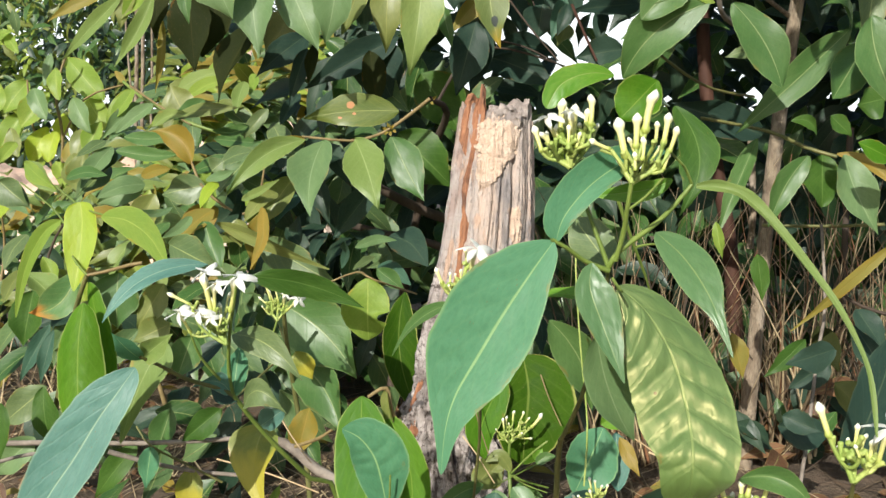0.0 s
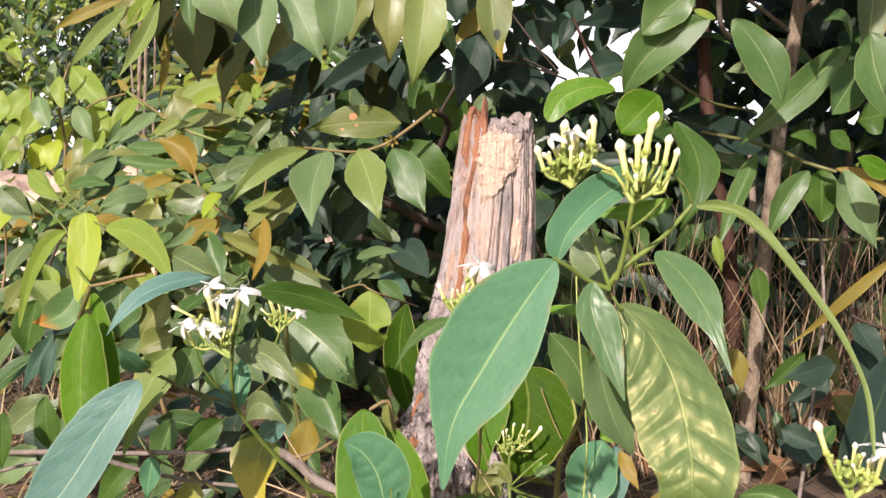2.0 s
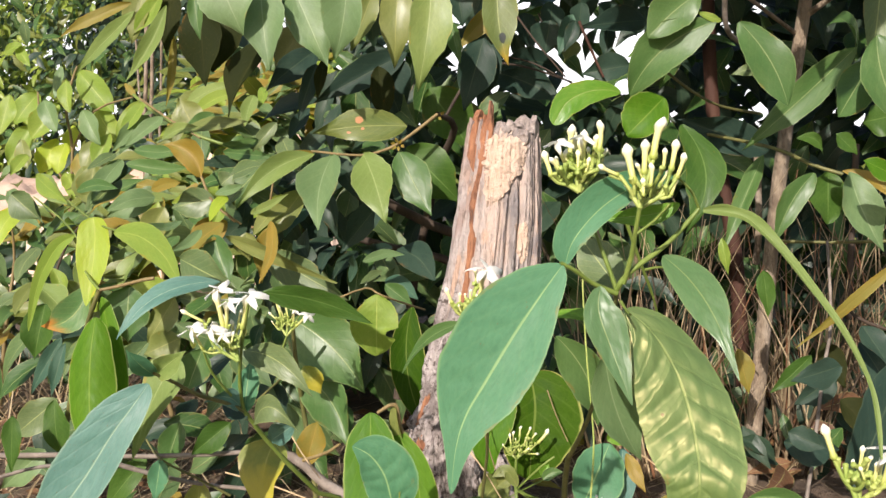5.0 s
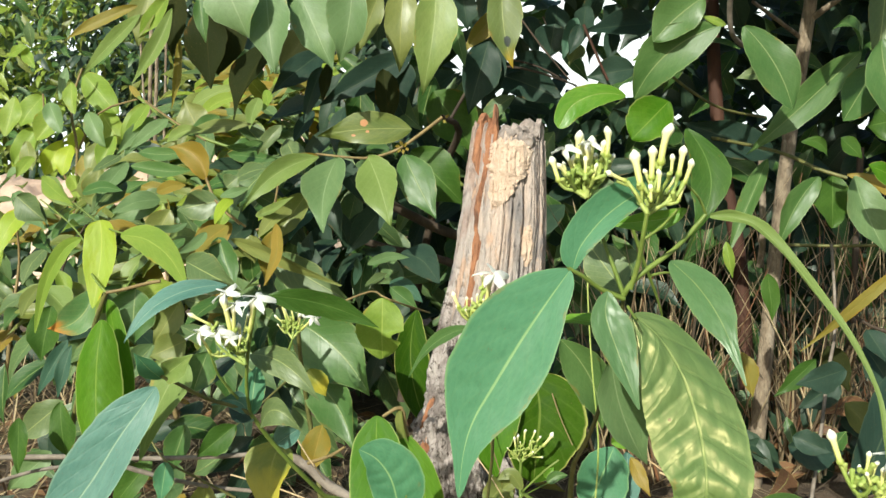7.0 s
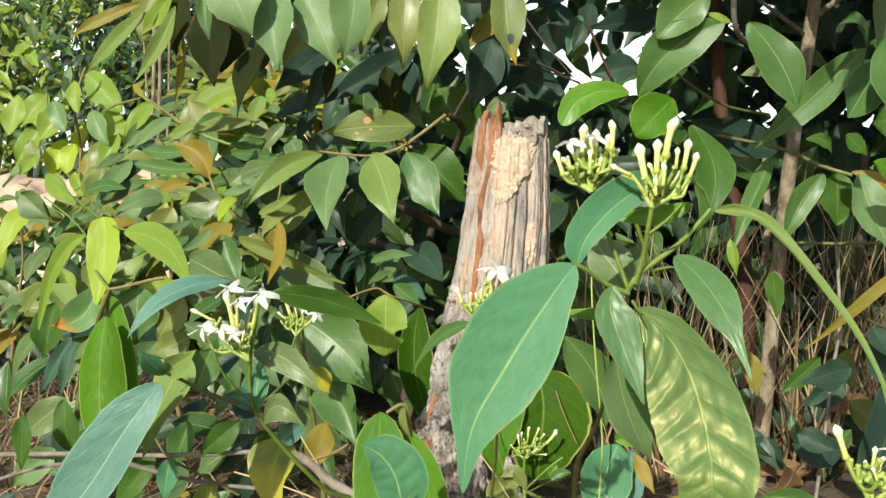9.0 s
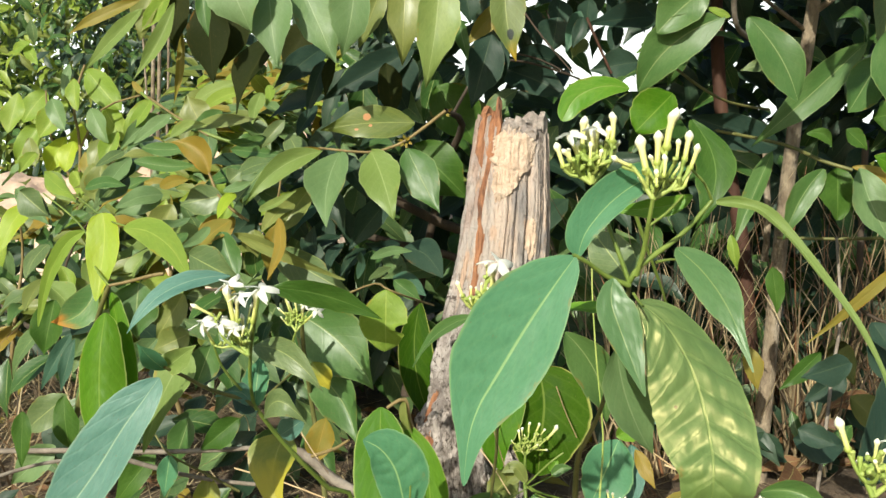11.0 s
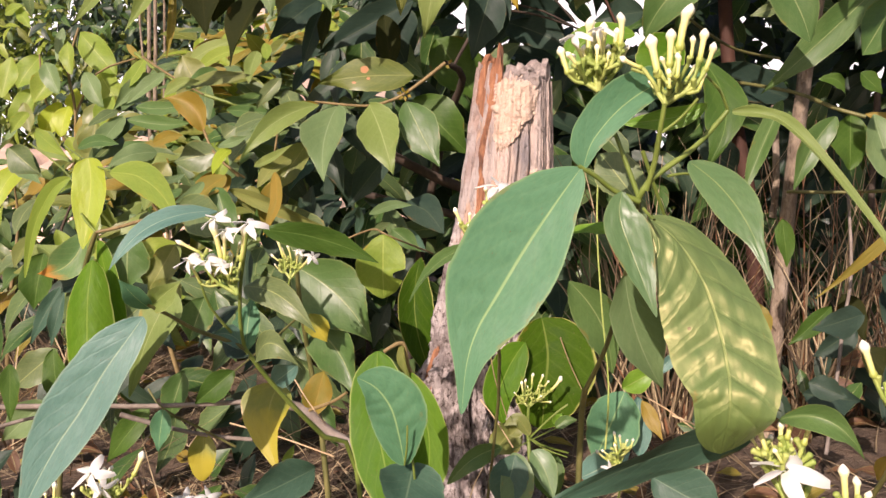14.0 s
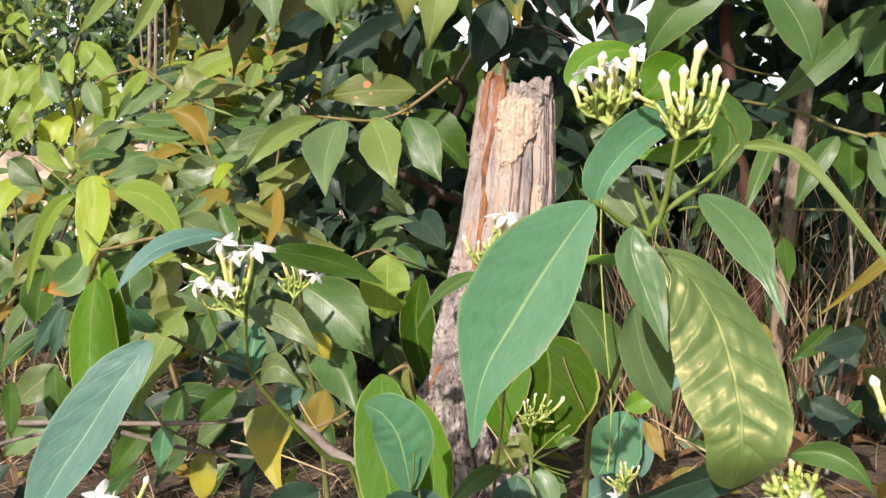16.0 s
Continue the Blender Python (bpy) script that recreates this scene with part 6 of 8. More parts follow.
leaf(shrub_back, (-0.478, 1.432, 0.865), (-0.536, 1.446, 0.799), 0.032, 'lime', fold=18)
leaf(shrub_back, (-0.474, 1.477, 0.804), (-0.491, 1.466, 0.682), 0.015, 'ochre', fold=20, sway=-0.056)
leaf(shrub_back, (-0.529, 1.431, 0.851), (-0.653, 1.426, 0.794), 0.022, 'ochre', fold=20)
leaf(shrub_back, (0.081, 1.533, 0.867), (0.011, 1.526, 0.787), 0.034, 'ochre', fold=14)
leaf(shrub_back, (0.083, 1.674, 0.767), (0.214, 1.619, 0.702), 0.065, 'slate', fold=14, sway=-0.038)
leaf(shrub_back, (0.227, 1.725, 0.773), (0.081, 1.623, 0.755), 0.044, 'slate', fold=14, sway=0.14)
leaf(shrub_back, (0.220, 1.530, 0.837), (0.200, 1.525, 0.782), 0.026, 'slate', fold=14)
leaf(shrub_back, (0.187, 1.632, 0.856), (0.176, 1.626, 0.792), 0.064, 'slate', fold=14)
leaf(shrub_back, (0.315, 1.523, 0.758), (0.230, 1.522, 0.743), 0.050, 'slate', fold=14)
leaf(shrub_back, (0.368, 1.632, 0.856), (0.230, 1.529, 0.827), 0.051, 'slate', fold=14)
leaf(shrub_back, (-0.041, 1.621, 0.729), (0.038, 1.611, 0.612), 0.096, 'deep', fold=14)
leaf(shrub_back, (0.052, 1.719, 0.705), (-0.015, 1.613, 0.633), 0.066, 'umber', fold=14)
leaf(shrub_back, (-0.373, 1.327, 0.473), (-0.340, 1.290, 0.392), 0.045, 'mid', fold=22)
leaf(shrub_back, (-0.363, 1.357, 0.468), (-0.186, 1.290, 0.393), 0.028, 'olive', fold=20, turn=35, sway=-0.066)
leaf(shrub_back, (-0.301, 1.398, 0.481), (-0.315, 1.390, 0.388), 0.033, 'ochre', fold=20)
leaf(shrub_back, (-0.334, 1.378, 0.473), (-0.329, 1.374, 0.427), 0.037, 'olive', fold=16)
leaf(shrub_back, (-0.397, 1.499, 0.485), (-0.472, 1.495, 0.440), 0.050, 'ochre', fold=20)
leaf(shrub_back, (-0.328, 1.494, 0.430), (-0.177, 1.437, 0.353), 0.059, 'grey', fold=16)
leaf(shrub_back, (-0.442, 1.506, 0.563), (-0.514, 1.511, 0.621), 0.046, 'ochre', fold=16, sway=0.221)
leaf(shrub_back, (-0.406, 1.453, 0.527), (-0.481, 1.451, 0.511), 0.054, 'grey', fold=14)
leaf(shrub_back, (-0.527, 1.503, 0.525), (-0.612, 1.500, 0.495), 0.044, 'pale', fold=16)
leaf(shrub_back, (-0.665, 1.706, 0.559), (-0.695, 1.600, 0.496), 0.048, 'grey', fold=16)
leaf(shrub_back, (-0.716, 1.709, 0.587), (-0.727, 1.702, 0.509), 0.054, 'olive', fold=12, shape='round')
leaf(shrub_back, (-0.736, 1.506, 0.566), (-0.638, 1.402, 0.522), 0.029, 'lime', fold=16)
leaf(shrub_back, (-0.729, 1.403, 0.536), (-0.682, 1.400, 0.494), 0.046, 'grey', fold=16)
leaf(shrub_back, (-0.507, 1.501, 0.510), (-0.547, 1.494, 0.430), 0.050, 'olive', fold=16)
leaf(shrub_back, (-0.394, 1.455, 0.550), (-0.370, 1.456, 0.569), 0.033, 'grey', fold=16)
leaf(shrub_back, (-0.389, 1.452, 0.521), (-0.408, 1.448, 0.478), 0.025, 'lime', fold=16)
leaf(shrub_back, (-0.321, 1.613, 0.639), (-0.280, 1.557, 0.575), 0.044, 'grey', fold=12, shape='blunt')
leaf(shrub_back, (-0.510, 1.912, 0.619), (-0.369, 1.811, 0.604), 0.029, 'mid', fold=16)
leaf(shrub_back, (-0.369, 1.817, 0.678), (-0.423, 1.812, 0.616), 0.031, 'grey', fold=20)
leaf(shrub_back, (-0.254, 1.454, 0.540), (-0.310, 1.416, 0.456), 0.044, 'olive', fold=20)
leaf(shrub_back, (-0.278, 1.503, 0.525), (-0.343, 1.500, 0.495), 0.034, 'lime', fold=20)
leaf(shrub_back, (-0.573, 1.917, 0.666), (-0.611, 1.923, 0.741), 0.076, 'olive', fold=14)
leaf(shrub_back, (-0.693, 1.915, 0.647), (-0.704, 1.812, 0.619), 0.049, 'pale', fold=14)
leaf(shrub_back, (-0.674, 1.919, 0.697), (-0.722, 1.812, 0.619), 0.044, 'pale', fold=14)
stem(shrub_back, [(-0.382, 1.499, 0.485), (-0.419, 1.483, 0.525), (-0.442, 1.506, 0.564), (-0.493, 1.611, 0.617)], 0.0030, 0.0021, STEM_TAN)
stem(shrub_back, [(-0.334, 1.418, 0.479), (-0.310, 1.420, 0.494), (-0.313, 1.507, 0.569)], 0.0024, 0.0020, STEM_TAN)
stem(shrub_back, [(-0.749, 2.025, 0.757), (-0.666, 1.970, 0.701), (-0.560, 1.915, 0.653), (-0.459, 1.913, 0.622)], 0.0040, 0.0038, STEM_GREEN)
curved_leaf(shrub_back, [(-0.2584, 1.5000, 0.5075), (-0.2715, 1.4600, 0.4895), (-0.2799, 1.4200, 0.4611)], 0.0169, 'teal')
curved_leaf(shrub_back, [(-0.1418, 1.3500, 0.4283), (-0.1044, 1.3100, 0.4438), (-0.0707, 1.2700, 0.4467)], 0.0081, 'pale')
curved_leaf(shrub_back, [(-0.1638, 1.3500, 0.3973), (-0.1502, 1.3100, 0.4217), (-0.1490, 1.2700, 0.4466)], 0.0125, 'teal')
curved_leaf(shrub_back, [(-0.1509, 1.4000, 0.3873), (-0.1266, 1.3600, 0.4034), (-0.1070, 1.3200, 0.4171)], 0.0093, 'grey')
curved_leaf(shrub_back, [(-0.0915, 1.4500, 0.4397), (-0.0552, 1.4100, 0.4280), (-0.0263, 1.3700, 0.3950)], 0.0270, 'slate')
curved_leaf(shrub_back, [(-0.1065, 1.5000, 0.4414), (-0.1312, 1.4600, 0.4368), (-0.1582, 1.4200, 0.4479)], 0.0129, 'slate')
curved_leaf(shrub_back, [(-0.2069, 1.5000, 0.4413), (-0.2194, 1.4600, 0.4230), (-0.2206, 1.4200, 0.4000)], 0.0120, 'slate')
curved_leaf(shrub_back, [(-0.1109, 1.4200, 0.3906), (-0.0802, 1.3800, 0.3862), (-0.0529, 1.3400, 0.3688)], 0.0141, 'teal')
curved_leaf(shrub_back, [(-0.2773, 1.3000, 0.4960), (-0.2680, 1.2600, 0.4525), (-0.2794, 1.2200, 0.4083)], 0.0104, 'ochre')
curved_leaf(shrub_back, [(-0.3316, 1.4000, 0.5038), (-0.2967, 1.3600, 0.5147), (-0.2525, 1.3200, 0.5373)], 0.0084, 'moss')
curved_leaf(shrub_back, [(-0.4464, 1.4000, 0.4915), (-0.4616, 1.3600, 0.4818), (-0.4818, 1.3200, 0.4895)], 0.0121, 'pale')
curved_leaf(shrub_back, [(-0.5034, 1.3500, 0.4896), (-0.4735, 1.3100, 0.4699), (-0.4653, 1.2700, 0.4411)], 0.0125, 'moss')
stem(shrub_back, [(0.1161, 1.6000, 0.8665), (0.1546, 1.5800, 0.8093), (0.2054, 1.5500, 0.7419)], 0.0022, 0.0014, BARK_DARK, name='twig')
stem(shrub_back, [(0.0913, 1.6000, 0.7875), (0.1516, 1.6000, 0.7729), (0.2089, 1.6000, 0.7439), (0.2288, 1.6000, 0.7335)], 0.0020, 0.0012, BARK_DARK, name='twig')
stem(shrub_back, [(0.2213, 1.5000, 0.8312), (0.2412, 1.5000, 0.7864), (0.2651, 1.5000, 0.7355)], 0.0026, 0.0022, BARK_RED, name='twig')
stem(shrub_back, [(0.1666, 1.6500, 0.8728), (0.1903, 1.6500, 0.8257), (0.2419, 1.6500, 0.7939)], 0.0018, 0.0012, BARK_DARK, name='twig')
stem(shrub_back, [(-0.0086, 1.5000, 0.6697), (0.0452, 1.5200, 0.7519), (0.1216, 1.5500, 0.7623), (0.2246, 1.6000, 0.7376)], 0.0030, 0.0016, BARK_DARK, name='twig')
curved_leaf(shrub_back, [(-0.6052, 1.8000, 0.6890), (-0.6378, 1.7750, 0.6581), (-0.6683, 1.7500, 0.6256)], 0.0179, 'pale')
curved_leaf(shrub_back, [(-0.6828, 1.9000, 0.7282), (-0.6973, 1.8750, 0.6916), (-0.7175, 1.8500, 0.6534)], 0.0164, 'lime')
curved_leaf(shrub_back, [(-0.4840, 1.7500, 0.6926), (-0.5085, 1.7250, 0.6704), (-0.5322, 1.7000, 0.6487)], 0.0186, 'mid')
curved_leaf(shrub_back, [(-0.6175, 2.0000, 0.7317), (-0.5596, 1.9750, 0.7581), (-0.4943, 1.9500, 0.7760)], 0.0186, 'moss')
curved_leaf(shrub_back, [(-0.5820, 1.9500, 0.7123), (-0.5205, 1.9250, 0.7407), (-0.4609, 1.9000, 0.7484)], 0.0168, 'lime')
curved_leaf(shrub_back, [(-0.5719, 2.1000, 0.7840), (-0.5319, 2.0750, 0.8030), (-0.4903, 2.0500, 0.8082)], 0.0153, 'lime')
curved_leaf(shrub_back, [(-0.4359, 1.9000, 0.7434), (-0.4432, 1.8750, 0.7092), (-0.4453, 1.8500, 0.6710)], 0.0177, 'moss')
curved_leaf(shrub_back, [(-0.4313, 1.9500, 0.7659), (-0.4212, 1.9250, 0.7421), (-0.4263, 1.9000, 0.7137)], 0.0117, 'lime')
curved_leaf(shrub_back, [(-0.5275, 1.7000, 0.6577), (-0.4663, 1.6750, 0.6674), (-0.3915, 1.6500, 0.6703)], 0.0147, 'olive')
curved_leaf(shrub_back, [(-0.5755, 1.7000, 0.6375), (-0.5333, 1.6750, 0.6563), (-0.4859, 1.6500, 0.6593)], 0.0135, 'moss')
curved_leaf(shrub_back, [(-0.3904, 1.5000, 0.5638), (-0.3544, 1.4750, 0.5775), (-0.3195, 1.4500, 0.5832)], 0.0159, 'grey')
curved_leaf(shrub_back, [(-0.5119, 1.4500, 0.5423), (-0.4783, 1.4250, 0.5522), (-0.4457, 1.4000, 0.5544)], 0.0106, 'ochre')
curved_leaf(shrub_back, [(-0.3646, 1.3500, 0.4901), (-0.3905, 1.3250, 0.4683), (-0.4136, 1.3000, 0.4403)], 0.0197, 'ochre')
curved_leaf(shrub_back, [(-0.5235, 1.5000, 0.5275), (-0.5566, 1.4750, 0.5241), (-0.5888, 1.4500, 0.5053)], 0.0169, 'pale')
curved_leaf(shrub_back, [(-0.7614, 1.4500, 0.5300), (-0.7143, 1.4250, 0.5212), (-0.6768, 1.4000, 0.4883)], 0.0125, 'grey')
curved_leaf(shrub_back, [(-0.8641, 1.7000, 0.5037), (-0.8868, 1.6750, 0.4686), (-0.9052, 1.6500, 0.4077)], 0.0226, 'yellow')
curved_leaf(shrub_back, [(-0.5878, 1.2000, 0.4637), (-0.5957, 1.1750, 0.4451), (-0.5967, 1.1500, 0.4195)], 0.0151, 'grey')
curved_leaf(shrub_back, [(-0.5945, 1.2000, 0.4133), (-0.5990, 1.1750, 0.3980), (-0.6001, 1.1500, 0.3740)], 0.0135, 'olive')
curved_leaf(shrub_back, [(-0.6310, 1.7000, 0.5947), (-0.6640, 1.6750, 0.5675), (-0.7075, 1.6500, 0.5257)], 0.0203, 'slate')
curved_leaf(shrub_back, [(-0.6691, 1.7000, 0.6104), (-0.6845, 1.6750, 0.5963), (-0.7058, 1.6500, 0.5783)], 0.0135, 'grey')
curved_leaf(shrub_back, [(-0.6305, 1.6500, 0.5894), (-0.5519, 1.6250, 0.5784), (-0.4955, 1.6000, 0.5805)], 0.0153, 'mid')
curved_leaf(shrub_back, [(-0.6509, 1.7500, 0.6187), (-0.5844, 1.7250, 0.6135), (-0.5169, 1.7000, 0.6241)], 0.0139, 'mid')
curved_leaf(shrub_back, [(-0.2723, 1.4000, 0.5138), (-0.2954, 1.3750, 0.5009), (-0.3160, 1.3500, 0.4704)], 0.0158, 'olive')
curved_leaf(shrub_back, [(-0.3703, 1.4000, 0.5322), (-0.3798, 1.3750, 0.5163), (-0.3853, 1.3500, 0.4919)], 0.0112, 'yellow')
curved_leaf(shrub_back, [(-0.3944, 1.4200, 0.5364), (-0.3642, 1.3950, 0.5416), (-0.3339, 1.3700, 0.5512)], 0.0094, 'pale')
curved_leaf(shrub_back, [(-0.3833, 1.7000, 0.6378), (-0.4114, 1.6750, 0.6235), (-0.4438, 1.6500, 0.6269)], 0.0124, 'mid')
curved_leaf(shrub_back, [(-0.2653, 1.6000, 0.6914), (-0.2824, 1.5750, 0.6585), (-0.2938, 1.5500, 0.6315)], 0.0138, 'slate')
curved_leaf(shrub_back, [(-0.3586, 1.7500, 0.7089), (-0.3309, 1.7250, 0.6956), (-0.3040, 1.7000, 0.6692)], 0.0105, 'grey')
curved_leaf(shrub_back, [(-0.7054, 1.6000, 0.5374), (-0.6572, 1.5750, 0.5485), (-0.6087, 1.5500, 0.5426)], 0.0127, 'mid')
curved_leaf(shrub_back, [(-0.7192, 1.5000, 0.4587), (-0.6847, 1.4750, 0.4843), (-0.6627, 1.4500, 0.5090)], 0.0129, 'mid')
curved_leaf(shrub_back, [(-0.5345, 1.3000, 0.4425), (-0.5499, 1.2750, 0.4576), (-0.5654, 1.2500, 0.4343)], 0.0112, 'slate')
curved_leaf(shrub_back, [(-0.4199, 1.3000, 0.4735), (-0.4296, 1.2750, 0.4580), (-0.4306, 1.2500, 0.4264)], 0.0121, 'mid')
curved_leaf(shrub_back, [(-0.3848, 1.3000, 0.4823), (-0.3951, 1.2750, 0.4650), (-0.4148, 1.2500, 0.4534)], 0.0086, 'pale')
stem(shrub_back, [(-0.7055, 1.9500, 0.7401), (-0.6119, 1.8500, 0.6901), (-0.5129, 1.7500, 0.6421)], 0.0028, 0.0018, STEM_TAN)
stem(shrub_back, [(-0.4040, 1.4200, 0.5298), (-0.3826, 1.4200, 0.5052), (-0.3525, 1.4200, 0.4844)], 0.0024, 0.0018, STEM_TAN)

# ---------------------------------------------------------------- small tree, right

tree_right = thing('small_tree', (0.559, 1.551, 0.000), 'small pale-barked tree with broad green leaves', 'tree')
stem(tree_right, [(0.550, 1.532, -0.02), (0.560, 1.545, 0.089), (0.575, 1.558, 0.235), (0.590, 1.564, 0.424), (0.605, 1.561, 0.621), (0.625, 1.565, 0.773), (0.636, 1.563, 0.873), (0.638, 1.543, 0.986)], 0.0145, 0.0110, BARK_PALE, name='trunk', label='pale brown slender trunk', sides=14)
stem(tree_right, [(0.641, 1.561, 0.853), (0.663, 1.533, 0.872), (0.689, 1.485, 0.895)], 0.0061, 0.0039, BARK_PALE, name='branch')
stem(tree_right, [(0.625, 1.569, 0.819), (0.545, 1.480, 0.837), (0.471, 1.380, 0.845)], 0.0041, 0.0027, BARK_PALE, name='branch')
stem(tree_right, [(0.467, 1.322, 0.753), (0.403, 1.222, 0.754), (0.373, 1.172, 0.761), (0.363, 1.154, 0.784), (0.355, 1.126, 0.807)], 0.0035, 0.0037, STICK_GREY, name='branch')
stem(tree_right, [(0.508, 1.415, 0.666), (0.427, 1.365, 0.674), (0.368, 1.317, 0.693), (0.316, 1.268, 0.716)], 0.0023, 0.0021, STEM_DARK, name='branch')
stem(tree_right, [(0.560, 1.225, 0.566), (0.524, 1.246, 0.580), (0.489, 1.309, 0.607), (0.415, 1.412, 0.633)], 0.0028, 0.0028, STEM_DARK, name='branch')
stem(tree_right, [(0.575, 1.610, 0.602), (0.578, 1.598, 0.464), (0.579, 1.612, 0.398)], 0.0064, 0.0065, BARK_PALE, name='branch')
stem(tree_right, [(0.559, 1.496, 0.450), (0.641, 1.446, 0.451), (0.721, 1.396, 0.457)], 0.0030, 0.0028, STEM_DARK, name='branch')
spine_leaf(tree_right, [(0.2522, 1.2800, 0.6875), (0.2244, 1.2750, 0.6912), (0.1944, 1.2700, 0.6857), (0.1681, 1.2650, 0.6697), (0.1504, 1.2600, 0.6390)], [(0.00, 0.0008, 0.0008), (0.10, 0.0076, 0.0068), (0.30, 0.0161, 0.0144), (0.50, 0.0202, 0.0186), (0.70, 0.0210, 0.0202), (0.86, 0.0159, 0.0151), (0.95, 0.0092, 0.0092), (1.00, 0.0017, 0.0017)], 'fresh', fold=10, cup=0.1, wave=0.06, seed=77, quilt=0.02)
leaf(tree_right, (0.300, 1.215, 0.674), (0.248, 1.210, 0.621), 0.065, 'vivid', fold=10, shape='round')
leaf(tree_right, (0.357, 1.173, 0.772), (0.251, 1.215, 0.677), 0.064, 'mid', fold=14, shape='blunt', sway=0.12)
leaf(tree_right, (0.334, 1.176, 0.810), (0.267, 1.171, 0.751), 0.058, 'mid', fold=12, shape='blunt', sway=0.039)
leaf(tree_right, (0.343, 1.225, 0.790), (0.249, 1.220, 0.732), 0.033, 'fresh', fold=12)
leaf(tree_right, (0.365, 1.173, 0.772), (0.329, 1.174, 0.786), 0.011, 'lime', fold=12)
leaf(tree_right, (0.372, 1.122, 0.762), (0.435, 1.112, 0.654), 0.057, 'mid', fold=12, shape='blunt', sway=-0.066)
leaf(tree_right, (0.580, 1.241, 0.747), (0.420, 1.228, 0.601), 0.047, 'mid', fold=12, sway=-0.006)
leaf(tree_right, (0.571, 1.178, 0.717), (0.518, 1.152, 0.642), 0.053, 'mid', fold=14, shape='blunt')
leaf(tree_right, (0.549, 1.120, 0.744), (0.585, 1.089, 0.620), 0.061, 'mid', fold=12, sway=0.101)
leaf(tree_right, (0.606, 1.230, 0.845), (0.581, 1.198, 0.716), 0.051, 'grey', fold=14)
leaf(tree_right, (0.548, 1.170, 0.737), (0.500, 1.152, 0.763), 0.026, 'mid', fold=20, turn=30, sway=0.462)
leaf(tree_right, (0.521, 1.409, 0.604), (0.373, 1.414, 0.657), 0.061, 'slate', fold=14)
leaf(tree_right, (0.257, 0.959, 0.621), (0.250, 0.899, 0.507), 0.045, 'deep', fold=8, sway=-0.169)
leaf(tree_right, (0.553, 1.256, 0.571), (0.553, 1.249, 0.493), 0.056, 'deep', fold=10, shape='blunt')
leaf(tree_right, (0.566, 1.215, 0.569), (0.608, 1.186, 0.459), 0.054, 'pale', fold=14, sway=0.057)
leaf(tree_right, (0.532, 1.255, 0.568), (0.476, 1.246, 0.464), 0.038, 'mid', fold=16, sway=0.082)
leaf(tree_right, (0.476, 1.308, 0.595), (0.397, 1.245, 0.452), 0.028, 'mid', fold=22, turn=25)
leaf(tree_right, (0.397, 1.247, 0.473), (0.406, 1.242, 0.419), 0.016, 'lime', fold=22, turn=25)
leaf(tree_right, (0.510, 1.139, 0.619), (0.539, 1.137, 0.592), 0.023, 'deep', fold=12)
leaf(tree_right, (0.532, 1.106, 0.583), (0.585, 1.104, 0.556), 0.026, 'vivid', fold=12)
leaf(tree_right, (0.574, 1.256, 0.571), (0.634, 1.201, 0.516), 0.021, 'ochre', fold=16, sway=-0.135)
leaf(tree_right, (0.476, 1.293, 0.420), (0.485, 1.286, 0.349), 0.029, 'deep', fold=12)
leaf(tree_right, (0.661, 1.244, 0.442), (0.527, 1.282, 0.300), 0.019, 'ochre', fold=10, sway=-0.002)
leaf(tree_right, (0.487, 1.210, 0.617), (0.524, 1.207, 0.593), 0.018, 'deep', fold=12, sway=-0.259)
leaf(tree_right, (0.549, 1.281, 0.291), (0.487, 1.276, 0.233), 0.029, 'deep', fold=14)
# slate kind here: shade under the tree painted as dark leaf colour
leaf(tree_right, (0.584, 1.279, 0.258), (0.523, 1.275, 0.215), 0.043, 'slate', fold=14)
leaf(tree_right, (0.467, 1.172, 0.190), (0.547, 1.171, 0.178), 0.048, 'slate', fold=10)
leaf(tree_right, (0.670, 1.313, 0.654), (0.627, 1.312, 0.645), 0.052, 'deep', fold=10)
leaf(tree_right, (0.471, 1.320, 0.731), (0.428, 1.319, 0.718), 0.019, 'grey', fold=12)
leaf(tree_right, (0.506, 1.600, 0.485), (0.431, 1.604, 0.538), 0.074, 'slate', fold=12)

# ---------------------------------------------------------------- sticks, vine and dry stalks

stick = thing('dry_stick', (-0.560, 0.975, 0.235), 'long grey dry stick lying through the shrubs', 'stick', 'sticks')
stem(stick, [(-0.560, 0.975, 0.235), (-0.445, 0.956, 0.243), (-0.340, 0.936, 0.248), (-0.245, 0.937, 0.252), (-0.228, 0.947, 0.252)], 0.0033, 0.0023, STICK_GREY, name='shaft', knots=0.25)

stick = thing('dry_stick', (-0.504, 0.875, 0.238), 'thin bent grey dry stick', 'stick', 'sticks')
stem(stick, [(-0.504, 0.875, 0.238), (-0.473, 0.896, 0.244), (-0.447, 0.906, 0.247), (-0.419, 0.926, 0.243)], 0.0022, 0.0018, STICK_GREY, name='shaft', knots=0.25)

stick = thing('dry_stick', (-0.375, 0.926, 0.197), 'grey dry stick among the leaves', 'stick', 'sticks')
stem(stick, [(-0.375, 0.926, 0.242), (-0.337, 0.944, 0.223), (-0.295, 0.973, 0.202), (-0.242, 0.972, 0.197)], 0.0027, 0.0024, STICK_GREY, name='shaft', knots=0.25)

stick = thing('dry_stick', (-0.242, 0.976, 0.184), 'thick weathered branch lying on the ground', 'stick', 'sticks')
stem(stick, [(-0.242, 0.976, 0.239), (-0.189, 0.975, 0.235), (-0.149, 0.973, 0.202), (-0.094, 0.951, 0.184)], 0.0058, 0.0066, STICK_GREY, name='shaft', knots=0.25)

